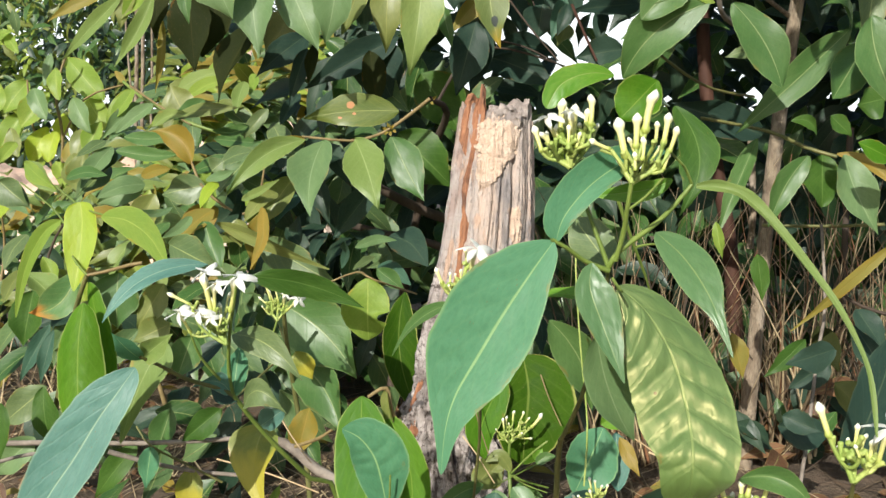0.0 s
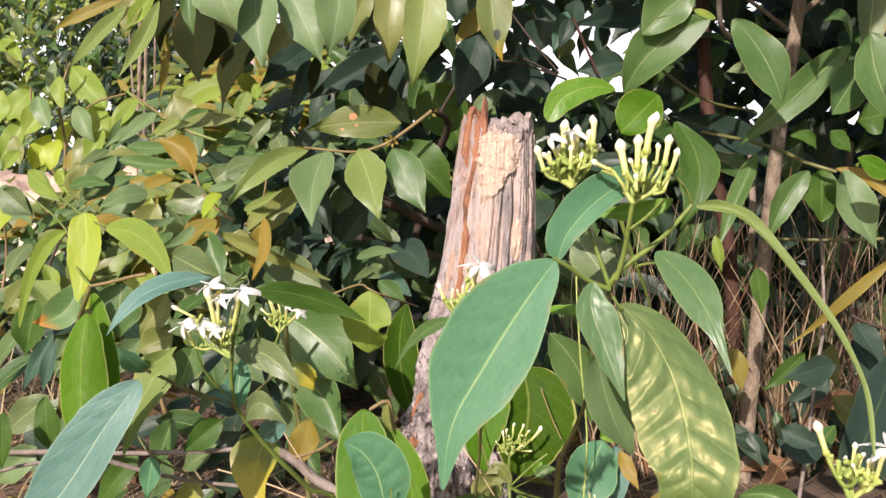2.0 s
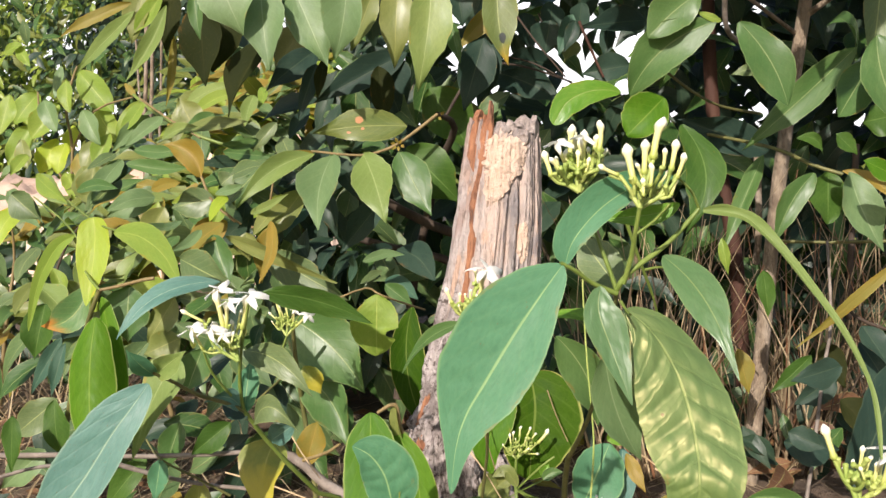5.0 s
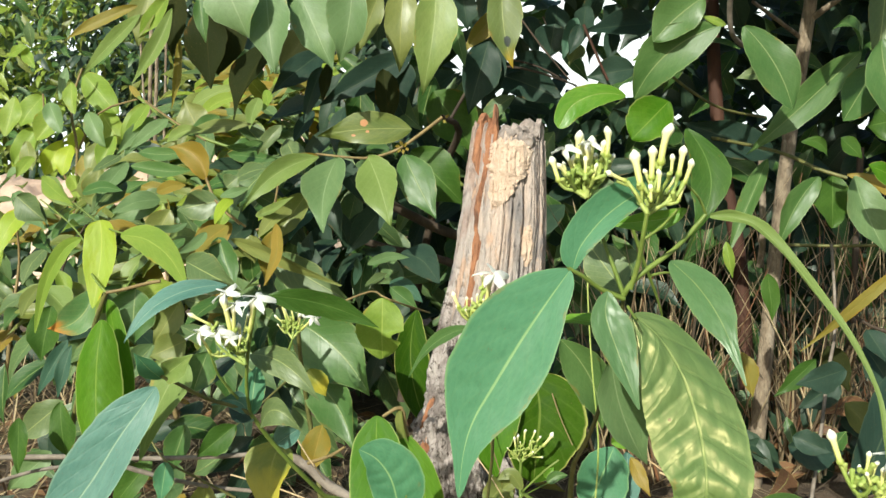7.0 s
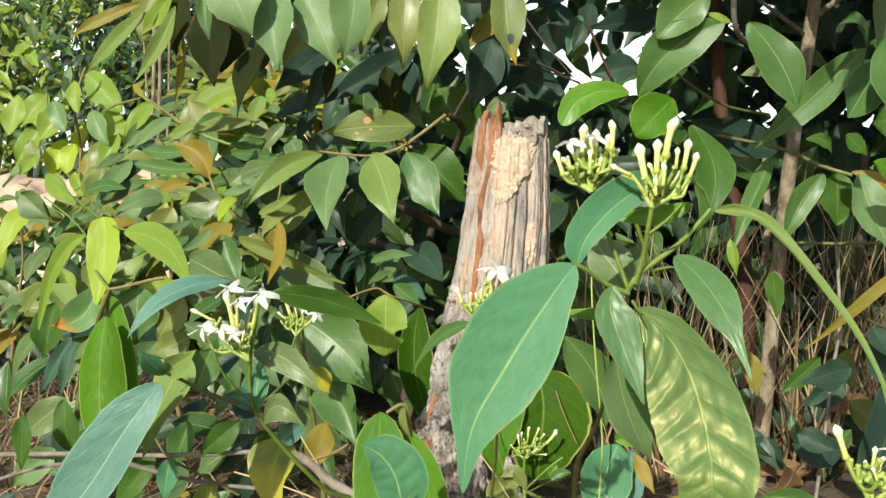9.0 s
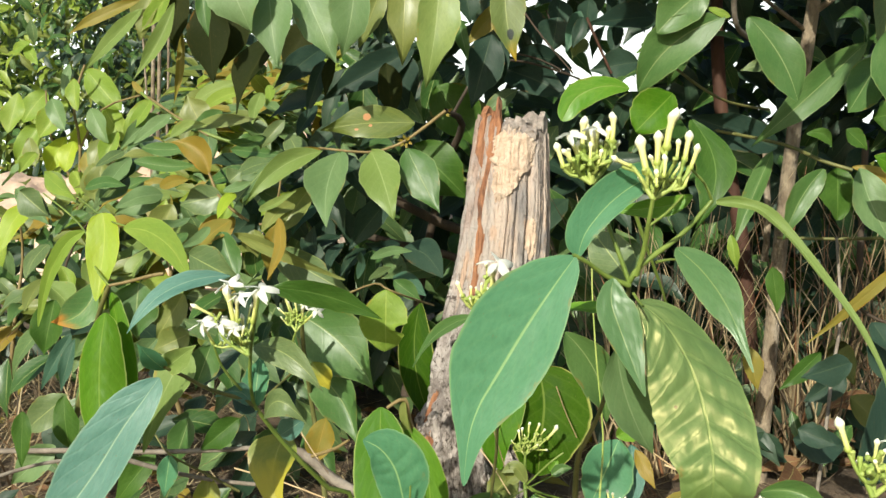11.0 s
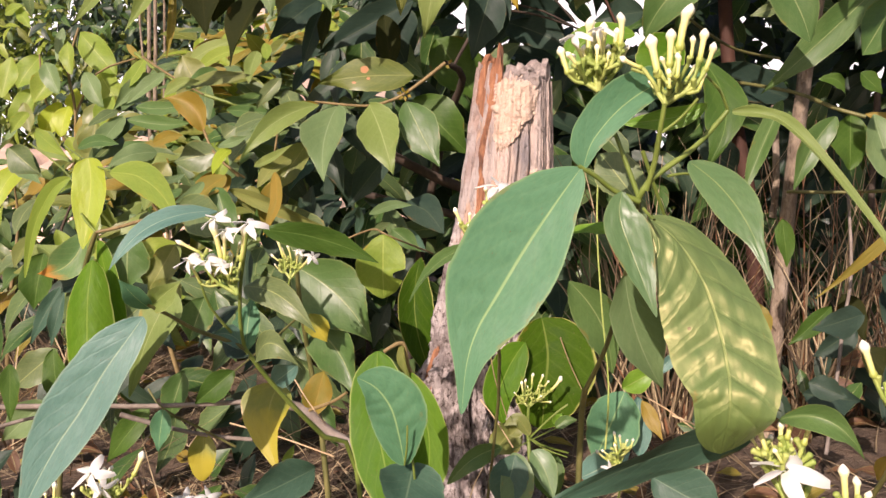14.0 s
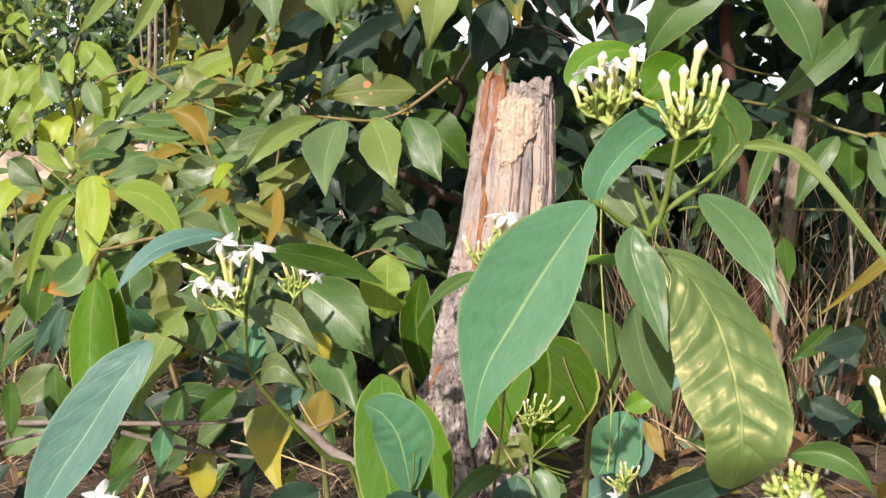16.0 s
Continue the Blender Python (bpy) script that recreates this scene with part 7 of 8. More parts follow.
stick = thing('dry_stick', (-0.172, 0.955, 0.237), 'short broken tan twig', 'stick', 'sticks')
stem(stick, [(-0.172, 0.955, 0.237), (-0.143, 0.937, 0.252), (-0.126, 0.928, 0.265)], 0.0023, 0.0015, STEM_TAN, name='shaft', knots=0.25)

stick = thing('dry_stick', (-0.173, 0.880, 0.245), 'thin pale dry straw stalk', 'stick', 'sticks')
stem(stick, [(-0.173, 0.880, 0.293), (-0.158, 0.878, 0.268), (-0.141, 0.876, 0.245)], 0.0008, 0.0006, STRAW, name='shaft', knots=0.25)

stick = thing('dry_stick', (-0.268, 0.974, 0.195), 'thin pale dry straw stalk', 'stick', 'sticks')
stem(stick, [(-0.268, 0.974, 0.216), (-0.208, 0.972, 0.199), (-0.141, 0.922, 0.195)], 0.0011, 0.0009, STRAW, name='shaft', knots=0.25)

stick = thing('dry_stick', (0.203, 1.026, 0.190), 'long thin pale dry straw stalk', 'stick', 'sticks')
stem(stick, [(0.203, 1.026, 0.237), (0.230, 0.975, 0.232), (0.262, 0.923, 0.214), (0.302, 0.871, 0.190)], 0.0010, 0.0009, STRAW, name='shaft', knots=0.25)

stick = thing('dry_stick', (0.222, 0.908, 0.174), 'long pale straw stalk', 'stick', 'sticks')
stem(stick, [(0.222, 0.908, 0.244), (0.255, 0.887, 0.232), (0.291, 0.853, 0.200), (0.333, 0.831, 0.174)], 0.0012, 0.0009, STRAW, name='shaft', knots=0.25)

stick = thing('dry_stick', (0.020, 0.956, 0.201), 'thin pale dry straw stalk', 'stick', 'sticks')
stem(stick, [(0.020, 0.956, 0.248), (0.036, 0.945, 0.229), (0.055, 0.932, 0.201)], 0.0008, 0.0006, STRAW, name='shaft', knots=0.25)

stick = thing('dry_stick', (0.624, 1.337, 0.328), 'dark twig in the shade', 'stick', 'sticks')
stem(stick, [(0.624, 1.337, 0.354), (0.635, 1.286, 0.340), (0.677, 1.234, 0.328)], 0.0025, 0.0029, BARK_DARK, name='shaft', knots=0.25)

stick = thing('dry_stick', (0.499, 1.165, 0.107), 'upright grey dead stalk', 'stick', 'sticks')
stem(stick, [(0.499, 1.165, 0.107), (0.532, 1.221, 0.171), (0.566, 1.279, 0.258), (0.601, 1.336, 0.336), (0.617, 1.396, 0.457)], 0.0029, 0.0024, STICK_GREY, name='shaft', knots=0.25)

stick = thing('dry_stick', (0.761, 1.612, 0.295), 'dark upright stem in the shade', 'stick', 'sticks')
stem(stick, [(0.761, 1.612, 0.623), (0.752, 1.598, 0.464), (0.745, 1.583, 0.295)], 0.0060, 0.0060, BARK_DARK, name='shaft', knots=0.25)

stick = thing('vine', (0.148, 0.950, 0.201), 'thin pale hanging vine', 'stick', 'sticks')
stem(stick, [(0.148, 0.950, 0.516), (0.146, 0.943, 0.440), (0.151, 0.935, 0.352), (0.158, 0.928, 0.270), (0.154, 0.922, 0.201)], 0.0010, 0.0010, STALK, name='shaft', knots=0.25)

stick = thing('vine', (0.163, 0.800, 0.416), 'narrow pale grass blade', 'stick', 'sticks')
stem(stick, [(0.163, 0.800, 0.523), (0.180, 0.816, 0.484), (0.201, 0.843, 0.442), (0.211, 0.861, 0.416)], 0.0021, 0.0009, STEM_GREEN, name='shaft', knots=0.25)

stick = thing('dry_stick', (0.133, 1.290, 0.442), 'pale straw stalk against the stump', 'stick', 'sticks')
stem(stick, [(0.133, 1.290, 0.619), (0.131, 1.283, 0.542), (0.130, 1.265, 0.442)], 0.0006, 0.0006, STRAW, name='shaft', knots=0.25)

# ---------------------------------------------------------------- yellow-green bush further back

bush = thing('yellow_green_bush', (-1.074, 2.400, 0.000), 'bush of bright yellow-green leaves in full sun', 'shrub')
leaf(bush, (-1.225, 2.552, 0.812), (-1.283, 2.513, 0.719), 0.077, 'lime', fold=12, shape='blunt')
leaf(bush, (-1.108, 2.558, 0.879), (-0.992, 2.516, 0.753), 0.083, 'lime', fold=12, shape='blunt')
leaf(bush, (-1.090, 2.433, 0.837), (-1.070, 2.395, 0.747), 0.044, 'lime', fold=12, shape='blunt')
leaf(bush, (-1.123, 2.458, 0.771), (-1.192, 2.419, 0.673), 0.074, 'lime', fold=12, shape='blunt')
leaf(bush, (-1.154, 2.429, 0.781), (-1.102, 2.391, 0.692), 0.057, 'pale', fold=12, shape='blunt')
leaf(bush, (-1.042, 2.426, 0.752), (-0.982, 2.387, 0.656), 0.057, 'pale', fold=12, shape='blunt')
leaf(bush, (-1.057, 2.548, 0.769), (-0.979, 2.509, 0.664), 0.077, 'lime', fold=12, shape='blunt')
leaf(bush, (-1.242, 2.543, 0.717), (-1.300, 2.504, 0.608), 0.073, 'lime', fold=12, shape='blunt')
leaf(bush, (-1.140, 2.479, 0.673), (-1.181, 2.441, 0.575), 0.062, 'yellow', fold=12, shape='blunt')
leaf(bush, (-1.090, 2.418, 0.660), (-1.102, 2.380, 0.574), 0.054, 'yellow', fold=12, shape='blunt')
leaf(bush, (-1.124, 2.543, 0.717), (-1.114, 2.506, 0.638), 0.050, 'yellow', fold=12, shape='blunt')
leaf(bush, (-0.875, 2.428, 0.778), (-0.932, 2.389, 0.669), 0.054, 'lime', fold=12, shape='blunt')
leaf(bush, (-1.158, 2.559, 0.895), (-1.164, 2.520, 0.796), 0.030, 'pale', fold=12, shape='blunt')
leaf(bush, (-1.233, 2.442, 0.940), (-1.180, 2.407, 0.875), 0.032, 'lime', fold=12, shape='blunt')
leaf(bush, (-1.265, 2.440, 0.916), (-1.202, 2.412, 0.935), 0.029, 'lime', fold=12, shape='blunt')
leaf(bush, (-1.010, 2.419, 0.670), (-1.029, 2.380, 0.574), 0.054, 'olive', fold=12, shape='blunt')
leaf(bush, (-1.217, 2.419, 0.670), (-1.187, 2.382, 0.590), 0.048, 'olive', fold=12, shape='blunt')
leaf(bush, (-0.963, 2.420, 0.686), (-0.998, 2.382, 0.590), 0.054, 'lime', fold=12, shape='blunt')
leaf(bush, (-0.923, 2.433, 0.829), (-0.880, 2.399, 0.786), 0.019, 'ochre', fold=12, shape='blunt')
leaf(bush, (-1.249, 2.430, 0.797), (-1.265, 2.390, 0.684), 0.063, 'lime', fold=12, shape='blunt')
leaf(bush, (-1.058, 2.415, 0.630), (-1.037, 2.379, 0.559), 0.035, 'ochre', fold=12, shape='blunt')
stem(bush, [(-1.119, 2.479, 0.211), (-1.118, 2.476, 0.411), (-1.098, 2.476, 0.640), (-1.113, 2.478, 0.769), (-1.080, 2.488, 0.883)], 0.0058, 0.0033, STEM_TAN)
stem(bush, [(-1.114, 2.476, 0.526), (-1.178, 2.469, 0.672), (-1.194, 2.481, 0.810)], 0.0041, 0.0026, STEM_TAN)
stem(bush, [(-1.098, 2.476, 0.640), (-1.031, 2.476, 0.753), (-0.899, 2.429, 0.789)], 0.0036, 0.0024, STEM_TAN)
leaf(shrub_back, (-0.0890, 1.4310, 0.6200), (-0.0934, 1.4261, 0.6288), 0.005, 'ochre', fold=10)
leaf(shrub_back, (-0.0870, 1.4300, 0.6180), (-0.0826, 1.4256, 0.6257), 0.005, 'ochre', fold=10)
leaf(shrub_back, (-0.0920, 1.4300, 0.6140), (-0.0992, 1.4240, 0.6085), 0.005, 'ochre', fold=10)
leaf(shrub_back, (-0.0840, 1.4300, 0.6160), (-0.0780, 1.4245, 0.6116), 0.005, 'ochre', fold=10)
leaf(shrub_back, (-0.0890, 1.4300, 0.6140), (-0.0873, 1.4240, 0.6052), 0.005, 'ochre', fold=10)
leaf(shrub_back, (-0.0940, 1.4310, 0.6190), (-0.1023, 1.4255, 0.6190), 0.005, 'ochre', fold=10)
leaf(shrub_back, (-0.0170, 1.4350, 0.6660), (-0.0110, 1.4301, 0.6721), 0.005, 'ochre', fold=10)
leaf(shrub_back, (-0.0210, 1.4340, 0.6630), (-0.0155, 1.4280, 0.6564), 0.005, 'ochre', fold=10)
leaf(shrub_back, (-0.2300, 1.4290, 0.6040), (-0.2355, 1.4241, 0.6073), 0.005, 'ochre', fold=10)
leaf(shrub_back, (-0.790, 1.620, 0.565), (-0.699, 1.550, 0.512), 0.039, 'moss', fold=14)
leaf(shrub_back, (-0.835, 1.600, 0.538), (-0.728, 1.500, 0.474), 0.040, 'pale', fold=12)
leaf(shrub_back, (-0.758, 1.750, 0.584), (-0.722, 1.680, 0.506), 0.051, 'olive', fold=12)
leaf(shrub_back, (-0.657, 1.700, 0.597), (-0.683, 1.600, 0.512), 0.041, 'pale', fold=16)
leaf(shrub_back, (-0.845, 1.700, 0.608), (-0.862, 1.660, 0.566), 0.029, 'lime', fold=14)
# mostly slate leaves round the sky gap, darkened by colour for shade
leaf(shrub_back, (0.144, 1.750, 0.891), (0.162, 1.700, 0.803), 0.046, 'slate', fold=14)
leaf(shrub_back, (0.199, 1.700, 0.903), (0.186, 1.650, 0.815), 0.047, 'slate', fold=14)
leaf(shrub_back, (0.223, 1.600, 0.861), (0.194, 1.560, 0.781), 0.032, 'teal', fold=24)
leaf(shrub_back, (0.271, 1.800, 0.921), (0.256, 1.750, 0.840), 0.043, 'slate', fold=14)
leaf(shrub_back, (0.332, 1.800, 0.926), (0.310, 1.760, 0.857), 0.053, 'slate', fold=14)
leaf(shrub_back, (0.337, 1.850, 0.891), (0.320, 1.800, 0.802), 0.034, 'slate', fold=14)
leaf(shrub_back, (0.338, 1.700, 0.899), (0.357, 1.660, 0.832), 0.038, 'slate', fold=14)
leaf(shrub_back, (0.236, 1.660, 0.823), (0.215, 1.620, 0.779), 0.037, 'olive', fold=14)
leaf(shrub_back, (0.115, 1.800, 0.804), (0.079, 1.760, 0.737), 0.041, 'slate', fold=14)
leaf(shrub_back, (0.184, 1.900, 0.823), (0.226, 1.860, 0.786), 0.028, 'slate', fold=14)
leaf(plant_low, (0.194, 0.927, 0.255), (0.212, 0.904, 0.218), 0.016, 'ochre', fold=14)
leaf(tree_right, (0.470, 1.381, 0.281), (0.489, 1.374, 0.207), 0.032, 'ochre', fold=14)
leaf(plant_low, (0.401, 0.809, 0.236), (0.390, 0.807, 0.212), 0.021, 'ochre', fold=14)

thin = thing('thin_saplings', (-0.994, 3.013, 0.000), 'thin pale stems before the distant trees', 'sapling')
stem(thin, [(-1.082, 3.013, -0.02), (-1.082, 3.020, 0.658), (-1.078, 3.039, 0.876), (-1.074, 3.065, 1.174), (-1.068, 3.086, 1.412)], 0.0080, 0.0069, BARK_PALE)
stem(thin, [(-1.060, 3.013, -0.02), (-1.060, 3.020, 0.658), (-1.056, 3.039, 0.876), (-1.052, 3.065, 1.174), (-1.046, 3.086, 1.412)], 0.0070, 0.0060, BARK_PALE)
stem(thin, [(-1.084, 3.013, -0.02), (-1.084, 3.020, 0.658), (-1.102, 3.039, 0.876), (-1.119, 3.065, 1.174), (-1.114, 3.086, 1.412)], 0.0040, 0.0035, BARK_PALE)
stem(thin, [(-1.028, 3.013, -0.02), (-1.028, 3.020, 0.658), (-1.024, 3.039, 0.876), (-1.020, 3.065, 1.174), (-1.014, 3.086, 1.412)], 0.0050, 0.0043, BARK_PALE)
# slate and umber leaves low down, coloured for the shade there
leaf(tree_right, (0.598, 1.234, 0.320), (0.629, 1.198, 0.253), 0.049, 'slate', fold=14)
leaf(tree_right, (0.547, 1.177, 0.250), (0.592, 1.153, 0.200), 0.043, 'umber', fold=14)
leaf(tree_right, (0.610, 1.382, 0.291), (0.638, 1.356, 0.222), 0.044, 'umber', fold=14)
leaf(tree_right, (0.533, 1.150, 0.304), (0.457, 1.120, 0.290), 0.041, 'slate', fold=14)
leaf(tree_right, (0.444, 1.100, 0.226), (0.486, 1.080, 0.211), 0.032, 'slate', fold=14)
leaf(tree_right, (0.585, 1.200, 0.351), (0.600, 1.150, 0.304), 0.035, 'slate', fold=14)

# ---------------------------------------------------------------- thickets
MANY = {
    # slate: the thicket's inner shade is put into this dark leaf colour
    "slate": leaf_material("mass_shade_dark_green", (0.021, 0.045, 0.027), (0.033, 0.062, 0.034), 0.42, 0.12, rib=(0.08, 0.11, 0.06), many=True, gloss=0.3),
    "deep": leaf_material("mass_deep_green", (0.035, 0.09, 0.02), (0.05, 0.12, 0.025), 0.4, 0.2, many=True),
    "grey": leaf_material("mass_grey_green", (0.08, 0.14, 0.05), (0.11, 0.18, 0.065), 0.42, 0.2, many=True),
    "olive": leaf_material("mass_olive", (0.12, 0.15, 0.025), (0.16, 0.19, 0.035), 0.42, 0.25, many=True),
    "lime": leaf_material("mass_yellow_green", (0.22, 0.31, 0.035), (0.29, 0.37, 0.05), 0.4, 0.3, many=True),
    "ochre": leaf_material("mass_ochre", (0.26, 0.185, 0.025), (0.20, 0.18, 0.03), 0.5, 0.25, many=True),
    "dead": leaf_material("mass_dead_brown", (0.10, 0.045, 0.022), (0.18, 0.085, 0.036), 0.65, 0.1, many=True),
}


FILL_KINDS = {}


def fill_mesh(kind, k):
    if (kind, k) not in FILL_KINDS:
        me = blade(1.0, (0.36, 0.44, 0.31)[k % 3], (0.06, -0.03, 0.10)[k % 3], (0.05, -0.07, 0.02)[k % 3], (16, 28, 22)[k % 3], ("oval", "lance", "oval")[k % 3],
                   0.08, rows=13, cols=7, seed=50 + k, curl=(0.12, 0.03, 0.22)[k % 3], twist=(25, -20, 10)[k % 3])
        me.materials.append(MAT[kind])
        FILL_KINDS[kind, k] = me
    return FILL_KINDS[kind, k]


def leaf_pose(rng, place, size, hang=0.7, face=0.9):
    """A leaf that hangs mostly down and outwards, its face turned mostly to the light in the south-west; with a small hang it spreads out flat, face up."""
    flat = max(0.0, 0.7 - hang) * 2.0
    y = Vector((rng.uniform(-0.8, 0.8) * (1 + flat), rng.uniform(-0.7, 0.3), -hang + rng.uniform(-0.5, 0.55))).normalized()
    z = Vector((rng.uniform(-0.7, 0.4), -face, rng.uniform(0.0, 0.9) + flat))
    z = (z - y * z.dot(y)).normalized()
    m = Matrix((y.cross(z), y, z)).transposed().to_4x4() @ Matrix.Scale(size, 4)
    m.translation = place
    return m


def in_gap(p):
    """Where the thicket has thin places high up and the sky shows through."""
    s, e = p.x / p.y, (p.z - 0.56) / p.y
    return p.y > 1.2 and (((s - 0.118) / 0.060) ** 2 + ((e - 0.137) / 0.032) ** 2 < 1 or ((s - 0.182) / 0.034) ** 2 + ((e - 0.172) / 0.036) ** 2 < 1)


def thicket(plant, count, inside, kinds, size, seed, hang=0.7):
    """Single leaves strewn through a region of the plant, each on a short twig of its own kind."""
    rng = random.Random(seed)
    off = under(plant)
    for k in range(count):
        place = inside(rng)
        ob = part("leaf", fill_mesh(rng.choice(kinds), rng.randrange(3)), None, plant)
        ob.matrix_basis = leaf_pose(rng, place - off, rng.uniform(*size), hang)


def leaf_mass(name, count, inside, kinds, size, seed, label, category, hang=0.6, rows=6, cols=5):
    """Uncounted leaves joined in one mesh."""
    rng = random.Random(seed)
    shapes = []
    for k in range(3):
        me = blade(1.0, (0.37, 0.44, 0.32)[k], 0.06, (0.04, -0.05, 0.0)[k], (14, 26, 18)[k], "oval", 0.05, rows=rows, cols=cols, seed=90 + k, curl=0.08)
        co = np.empty(len(me.vertices) * 3)
        me.vertices.foreach_get("co", co)
        shapes.append(co.reshape(-1, 3))
    faces_one = [tuple(p.vertices) for p in me.polygons]
    uv_one = [(j / (cols - 1), i / (rows - 1)) for i in range(rows) for j in range(cols)]
    n = len(shapes[0])
    clumps, slots = [], []
    for k in range(count):
        place = inside(rng)
        m, slot = np.array(leaf_pose(rng, place, rng.uniform(*size), hang)), rng.randrange(len(kinds))
        if k % 5 == 0 or not in_gap(place):
            clumps.append(shapes[k % 3] @ m[:3, :3].T + m[:3, 3])
            slots.append(slot)
    pts, count = np.concatenate(clumps), len(clumps)
    faces = (np.array(faces_one)[None] + np.arange(count)[:, None, None] * n).reshape(-1, 4)
    me = bpy.data.meshes.new(name)
    me.from_pydata(pts.tolist(), [], faces.tolist())
    uv = me.uv_layers.new()
    uv.data.foreach_set("uv", np.array(uv_one, dtype=np.float32)[faces.ravel() % n].ravel())
    for kind in kinds:
        me.materials.append(MANY[kind])
    me.polygons.foreach_set("material_index", np.repeat(slots, len(faces_one)).astype(np.int32))
    me.polygons.foreach_set("use_smooth", [True] * len(me.polygons))
    return tagged(new(name, me), label, category, kind="stuff")


def slope_box(x0, x1, y0, y1, z0, top):
    """A region from z0 up to top(x, y)."""
    def inside(rng):
        x, y = rng.uniform(x0, x1), rng.uniform(y0, y1)
        z = rng.uniform(z0, top(x, y) + 0.10 * noise.noise((x * 2.5, y * 2.5, 4)))
        return Vector((x + rng.gauss(0, 0.03) * (y1 - y0), y + rng.gauss(0, 0.03) * (y1 - y0), z))
    return inside


def overhead(rng):
    """Above the thicket and out of view, thicker towards the right."""
    while True:
        x = rng.uniform(-0.25, 1.3)
        y = rng.uniform(1.25 if x < 0.1 or rng.random() < 0.6 else 1.0, 2.2)
        if not 0.06 < x / y < 0.21 or rng.random() < 0.55:         # thinner over the stump
            break
    return Vector((x, y, 0.70 + 0.21 * y + rng.uniform(0.0, 0.5)))


def dark_top(x, y):
    """The dark foliage reaches high behind, with a gap where the sky shows."""
    s = x / y
    if s < -0.15:
        return 0.62
    return 1.25 if s < 0.03 or s > 0.33 else 0.72


thicket_left = thing("broadleaf_shrub", (-0.85, 1.95, 0), "dense shrub of sunlit olive and grey-green leaves", "shrub", "broad-leaved shrubs")
def sunny_slope(rng):
    """The shrub's leafy outside, rising to the back, lower towards its left end."""
    y = rng.uniform(1.8, 2.5)
    x = rng.uniform(-1.5, -0.21 * y)
    while x / y < -0.44 and rng.random() < 0.65:   # thin at its left end
        x = rng.uniform(-1.5, -0.21 * y)
    top = 0.42 + 0.47 * (y - 1.8) + 0.05 * math.sin(x * 9 + y * 5)
    if x / y < -0.37:                              # lower at its left end, where the bank shows behind
        top -= 0.16
    return Vector((x, y, top - rng.random() ** 2 * 0.25))


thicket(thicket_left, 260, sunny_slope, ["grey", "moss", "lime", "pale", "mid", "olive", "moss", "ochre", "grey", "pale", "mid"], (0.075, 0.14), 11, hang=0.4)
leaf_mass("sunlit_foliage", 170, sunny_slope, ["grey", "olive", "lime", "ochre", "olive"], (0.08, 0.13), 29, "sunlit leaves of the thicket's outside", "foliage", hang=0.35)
leaf_mass("dark_foliage", 230, slope_box(0.10, 0.62, 1.8, 2.3, 0.62, lambda x, y: 1.1), ["slate", "deep"], (0.09, 0.15), 30, "leaves against the sky, coloured dark for shade", "foliage")
rng = random.Random(3)
for k in range(10):
    x, y = rng.uniform(-1.3, -0.3), rng.uniform(1.75, 2.2)
    pts = [(x + 0.1 * rng.uniform(-1, 1), y, -0.02), (x, y, 0.2), (x + 0.06 * rng.uniform(-1, 1), y + 0.03, 0.36), (x + 0.1 * rng.uniform(-1, 1), y, 0.46)]
    stem(thicket_left, pts, 0.006, 0.002, BARK_DARK if k % 2 else STEM_TAN)

# the inner shade comes from slate and deep leaf colours
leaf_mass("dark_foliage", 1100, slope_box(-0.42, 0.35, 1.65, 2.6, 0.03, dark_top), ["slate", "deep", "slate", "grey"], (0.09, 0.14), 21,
          "leaves inside the thicket, coloured dark for shade", "foliage")
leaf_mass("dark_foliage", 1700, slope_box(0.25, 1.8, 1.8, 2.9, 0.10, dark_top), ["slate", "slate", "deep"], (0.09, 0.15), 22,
          "leaves behind the slender tree, coloured dark for shade", "foliage")
# slate and deep kinds paint the shaded gaps between the sunlit leaves
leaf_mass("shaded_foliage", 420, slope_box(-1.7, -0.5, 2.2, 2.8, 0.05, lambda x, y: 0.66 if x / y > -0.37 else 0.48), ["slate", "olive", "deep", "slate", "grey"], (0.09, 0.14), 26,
          "leaves deeper in the sunlit thicket, partly coloured dark for shade", "foliage")
def high_slope(rng):
    """The sunlit outside further back, rising to the right."""
    y = rng.uniform(2.25, 2.75)
    x = y * rng.uniform(-0.31, -0.13)
    top = 0.69 + 0.42 * (y - 2.25) + 0.7 * (x / y + 0.33) * 0.8 + 0.05 * noise.noise((x * 5, y * 5, 2))
    return Vector((x, y, top - rng.random() ** 2 * 0.3))


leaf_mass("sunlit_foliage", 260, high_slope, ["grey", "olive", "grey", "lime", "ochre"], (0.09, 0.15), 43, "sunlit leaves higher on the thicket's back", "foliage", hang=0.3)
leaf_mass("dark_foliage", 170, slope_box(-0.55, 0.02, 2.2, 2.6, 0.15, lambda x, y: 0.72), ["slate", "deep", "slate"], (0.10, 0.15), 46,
          "leaves low at the back of the thicket, coloured dark for shade", "foliage")
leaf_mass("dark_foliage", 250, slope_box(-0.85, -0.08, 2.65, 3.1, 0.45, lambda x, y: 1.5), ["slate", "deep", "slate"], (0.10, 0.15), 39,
          "leaves at the back of the thicket, coloured dark for shade", "foliage")
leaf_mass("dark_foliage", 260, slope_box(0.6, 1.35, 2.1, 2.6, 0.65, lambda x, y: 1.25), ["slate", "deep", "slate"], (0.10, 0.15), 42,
          "leaves closing the view behind the small tree, coloured dark for shade", "foliage")
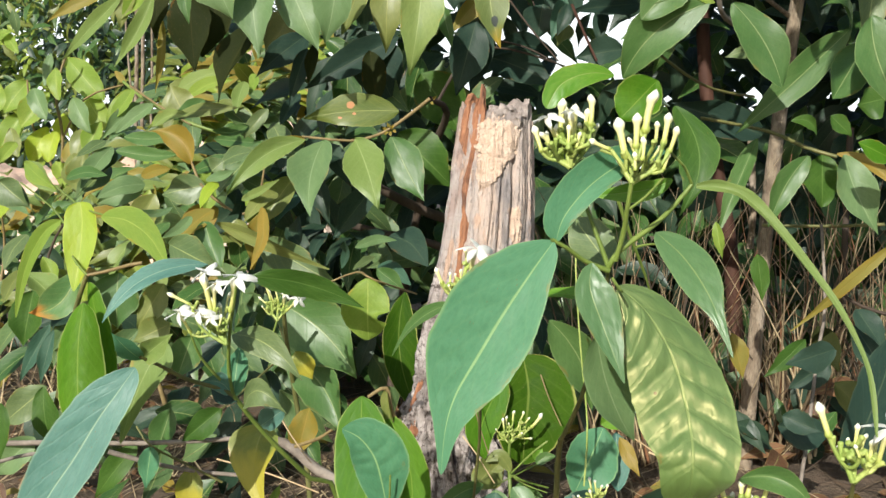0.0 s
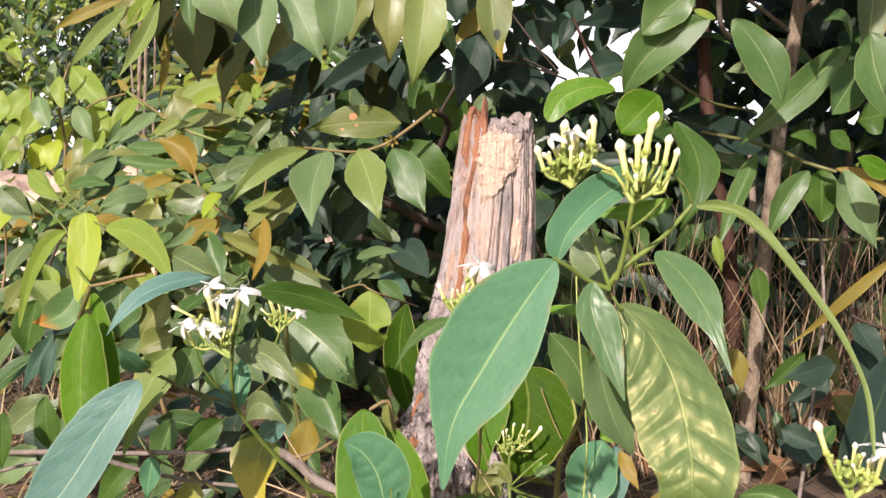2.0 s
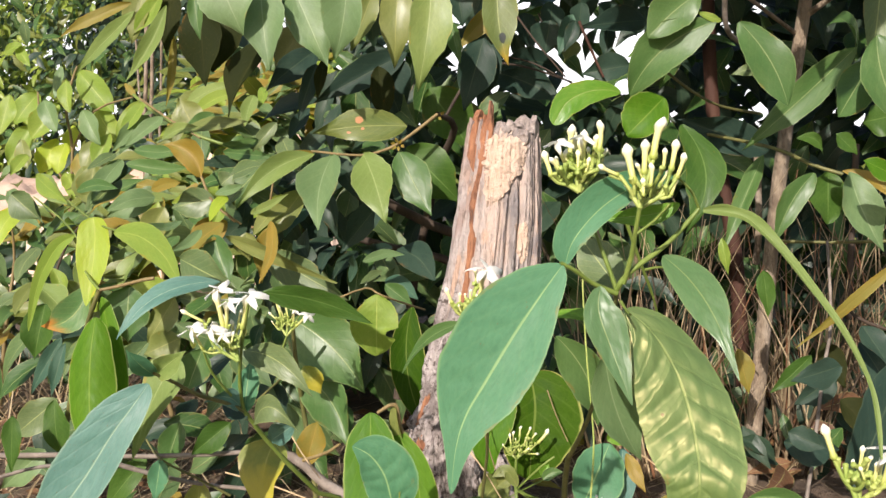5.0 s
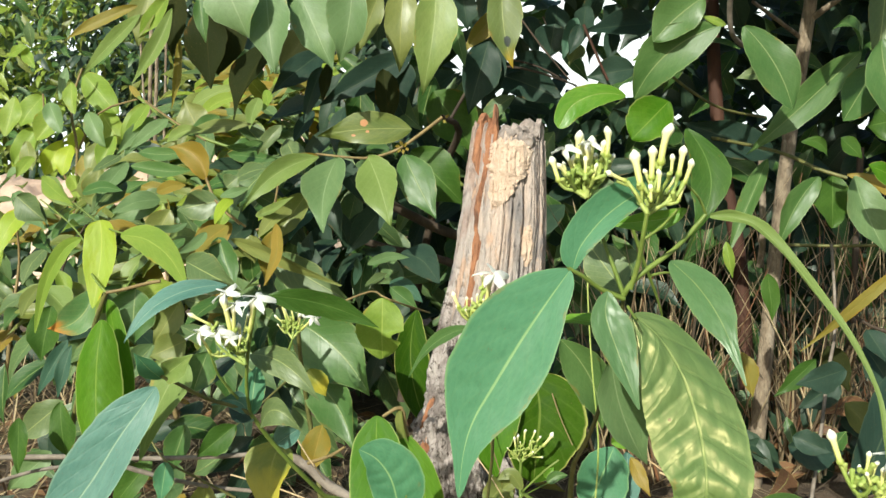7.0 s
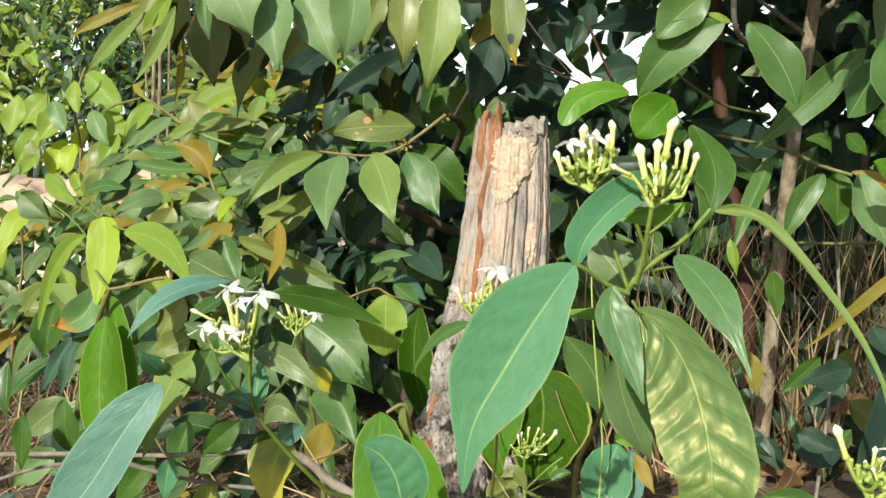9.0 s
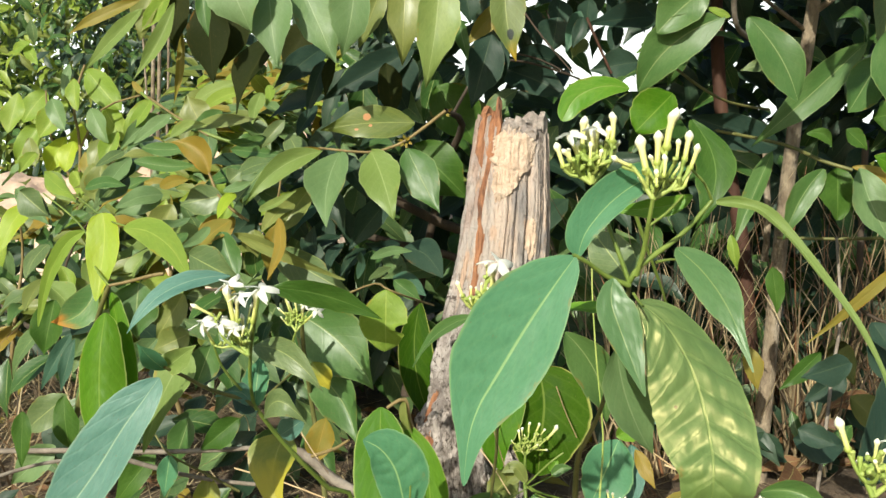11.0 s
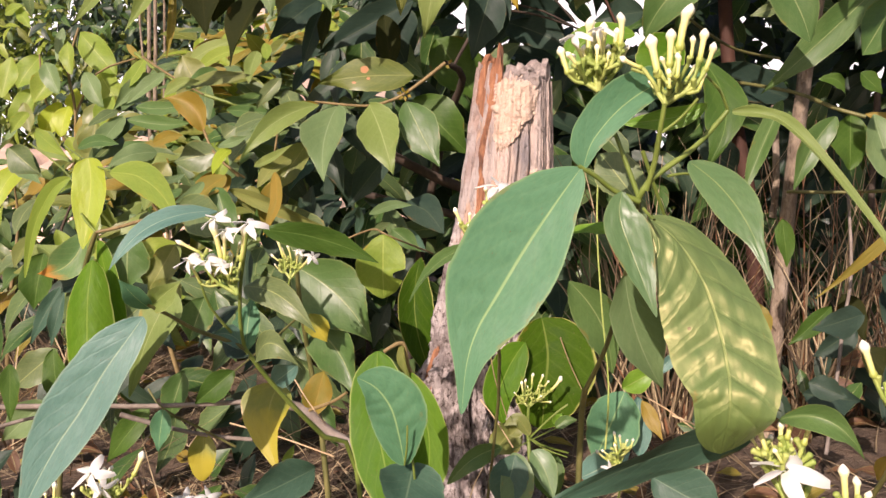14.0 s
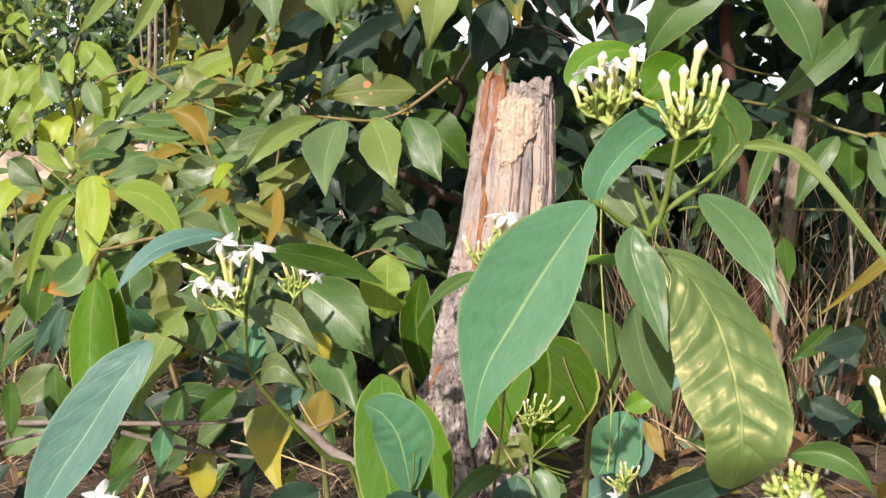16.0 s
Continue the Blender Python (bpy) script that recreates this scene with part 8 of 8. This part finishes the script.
# darker kinds give these low leaves their shade by colour
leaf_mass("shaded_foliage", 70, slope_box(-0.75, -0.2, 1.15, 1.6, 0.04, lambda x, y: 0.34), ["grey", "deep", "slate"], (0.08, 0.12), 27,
          "low leaves under the shrubs, partly coloured dark for shade", "foliage")
# unseen leaves, added overhead to cast shade on the thicket and small tree
leaf_mass("overhead_foliage", 700, overhead, ["deep", "grey", "slate", "olive"], (0.10, 0.15), 23,
          "leafy branches added out of view to shade the thicket", "foliage")
leaf_mass("overhead_foliage", 45, slope_box(0.26, 0.70, 0.48, 1.05, 1.10, lambda x, y: 1.36), ["deep", "grey", "slate"], (0.10, 0.15), 35,
          "leafy twigs added out of view to shade the small tree", "foliage")
# unseen tree, added only to hold up the overhead leaves
over = thing("added_overhead_tree", (0.80, 2.60, 0), "unseen dark-barked tree added to carry the overhead leaves", "tree")
stem(over, [(0.80, 2.60, -0.03), (0.79, 2.60, 0.6), (0.74, 2.58, 1.2), (0.70, 2.52, 1.7)], 0.040, 0.026, BARK_DARK, "trunk", sides=12)
for tip in ((-0.15, 1.55), (0.15, 1.20), (0.45, 0.95), (0.80, 1.15), (1.15, 1.30), (0.35, 0.55), (0.65, 0.70)):
    d = Vector((tip[0], tip[1], 0)) - Vector((0.72, 2.54, 0))
    limb = [(0.72, 2.54, 1.45), (0.72 + d.x * 0.35, 2.54 + d.y * 0.35, 1.62), (0.72 + d.x * 0.7, 2.54 + d.y * 0.7, 1.50), (tip[0], tip[1], 1.22 + 0.1 * tip[1])]
    stem(over, limb, 0.013, 0.004, BARK_DARK, "limb")
    for k in range(3):
        a = Vector(limb[2]).lerp(Vector(limb[3]), 0.25 * k)
        stem(over, [a, a + Vector((0.10 * (-1) ** k, -0.05, 0.02)), a + Vector((0.2 * (-1) ** k, -0.10, -0.06))], 0.004, 0.002, BARK_DARK, "twig")
leaf_mass("far_woods", 9000, slope_box(-9, -3.2, 6.5, 9.5, 0.0, lambda x, y: 3.4 + 0.8 * math.sin(x * 1.7)), ["grey", "lime", "olive", "lime", "deep"], (0.10, 0.2), 24,
          "distant dark trees with sky showing through", "trees", rows=4, cols=3)
leaf_mass("far_woods", 4500, slope_box(-3.3, -1.6, 6.5, 9.5, 0.0, lambda x, y: 3.4 + 0.8 * math.sin(x * 1.7)), ["slate", "deep", "slate", "olive"], (0.10, 0.2), 38,
          "distant trees, coloured dark for shade", "trees", rows=4, cols=3)
leaf_mass("far_woods", 5500, slope_box(-14, -2.2, 9.5, 12.5, 0.0, lambda x, y: 5.0 + 1.0 * math.sin(x * 0.9)), ["slate", "deep", "grey"], (0.25, 0.42), 33,
          "darker trees behind the nearer woods", "trees", rows=4, cols=3)
leaf_mass("far_scrub", 4000, slope_box(-1.6, 7, 6.5, 9.5, 0.0, lambda x, y: 0.75 + 0.25 * math.sin(x * 2.3)), ["slate", "deep", "olive"], (0.12, 0.22), 25,
          "distant low scrub", "scrub", rows=4, cols=3)

# reddish trunk and thin stems far back
red = thing("reddish_trunk", (0.642, 1.78, 0), "slender reddish-brown trunk in the shade", "tree")
stem(red, [(0.6416, 1.7800, -0.0917), (0.6194, 1.8000, 0.2357), (0.6031, 1.8100, 0.4166), (0.5759, 1.8200, 0.5606), (0.5557, 1.8300, 0.7163), (0.5456, 1.8400, 0.8951), (0.5424, 1.8500, 1.1771)], 0.0175, 0.0130, BARK_RED, "trunk")


# ---------------------------------------------------------------- dry grass, litter, sticks
def straw(name, count, place, length, lean, seed, label, width=0.002):
    """Dry grass blades, thin three-sided strands, joined."""
    rng = random.Random(seed)
    pts, faces = [], []
    for k in range(count):
        x, y = place(rng)
        p = Vector((x, y, ground_height(x, y) - 0.01))
        n = rng.uniform(*length)
        d = Vector((rng.gauss(0, lean), rng.gauss(0, lean), 1.0)).normalized()
        droop = Vector((rng.gauss(0, 0.5), rng.gauss(0, 0.5), -0.4 * lean))
        w = width * rng.uniform(0.5, 1.3)
        s = len(pts)
        segs = 5
        for i in range(segs + 1):
            v = i / segs
            q = p + d * n * v + droop * n * 0.35 * v * v
            q.z = max(q.z, 0.004)
            r = w * (1 - 0.75 * v)
            for a in (0, 2.1, 4.2):
                pts.append((q.x + r * math.cos(a), q.y + r * math.sin(a), q.z + 0.3 * r * math.sin(a * 2)))
        for i in range(segs):
            for j in range(3):
                a, b = s + i * 3 + j, s + i * 3 + (j + 1) % 3
                faces.append((a, b, b + 3, a + 3))
    me = bpy.data.meshes.new(name)
    me.from_pydata(pts, [], faces)
    me.materials.append(STRANDS)
    return tagged(new(name, me), label, "grass", kind="stuff")


CLUMPS = [(0.30, 1.62), (0.38, 1.55), (0.47, 1.75), (0.55, 1.62), (0.66, 1.58), (0.70, 1.74), (0.78, 1.66), (0.86, 1.58), (0.92, 1.72), (1.02, 1.64), (1.10, 1.8)]


def clumped(r):
    c = r.choice(CLUMPS)
    return c[0] + r.gauss(0, 0.022), c[1] + r.gauss(0, 0.022)


straw("dry_grass", 420, clumped, (0.22, 0.62), 0.26, 31, "standing dry straw-coloured grass under the slender tree", 0.0028)
# dark kinds stand in for the shade behind and under the grass
leaf_mass("dark_foliage", 220, slope_box(0.55, 1.5, 1.9, 2.4, 0.03, lambda x, y: 0.5), ["slate", "slate", "deep"], (0.09, 0.15), 36, "low leaves behind the dry grass, coloured dark for shade", "foliage")
leaf_mass("dark_foliage", 90, slope_box(0.40, 1.1, 1.45, 1.9, 0.02, lambda x, y: 0.16), ["slate", "deep", "dead", "slate"], (0.06, 0.11), 40, "low leaves at the foot of the small tree, mostly coloured dark for shade", "foliage")
straw("dry_grass", 1500, lambda r: (r.uniform(-1.6, 1.3), r.uniform(0.75, 2.4)), (0.10, 0.35), 2.2, 32, "fallen dry grass lying on the soil")


straw("dry_grass", 1500, lambda r: (r.uniform(-0.85, 0.4), r.uniform(1.08, 1.75)), (0.12, 0.34), 3.2, 34, "tangle of fallen dry grass under the shrubs", 0.002)


straw("dry_grass", 420, lambda r: (r.uniform(-1.35, -0.72), r.uniform(1.45, 2.1)), (0.15, 0.4), 1.4, 37, "heap of dry grass at the thicket's edge", 0.0022)


def litter():
    def inside(r):
        x, y = r.uniform(-1.6, 1.5), r.uniform(0.6, 2.6)
        return Vector((x, y, ground_height(x, y) + r.uniform(0.004, 0.03)))
    ob = leaf_mass("leaf_litter", 420, inside, ["dead", "ochre", "dead"], (0.03, 0.075), 41, "fallen brown leaves on the soil", "litter", hang=0.0)
    return ob


litter()
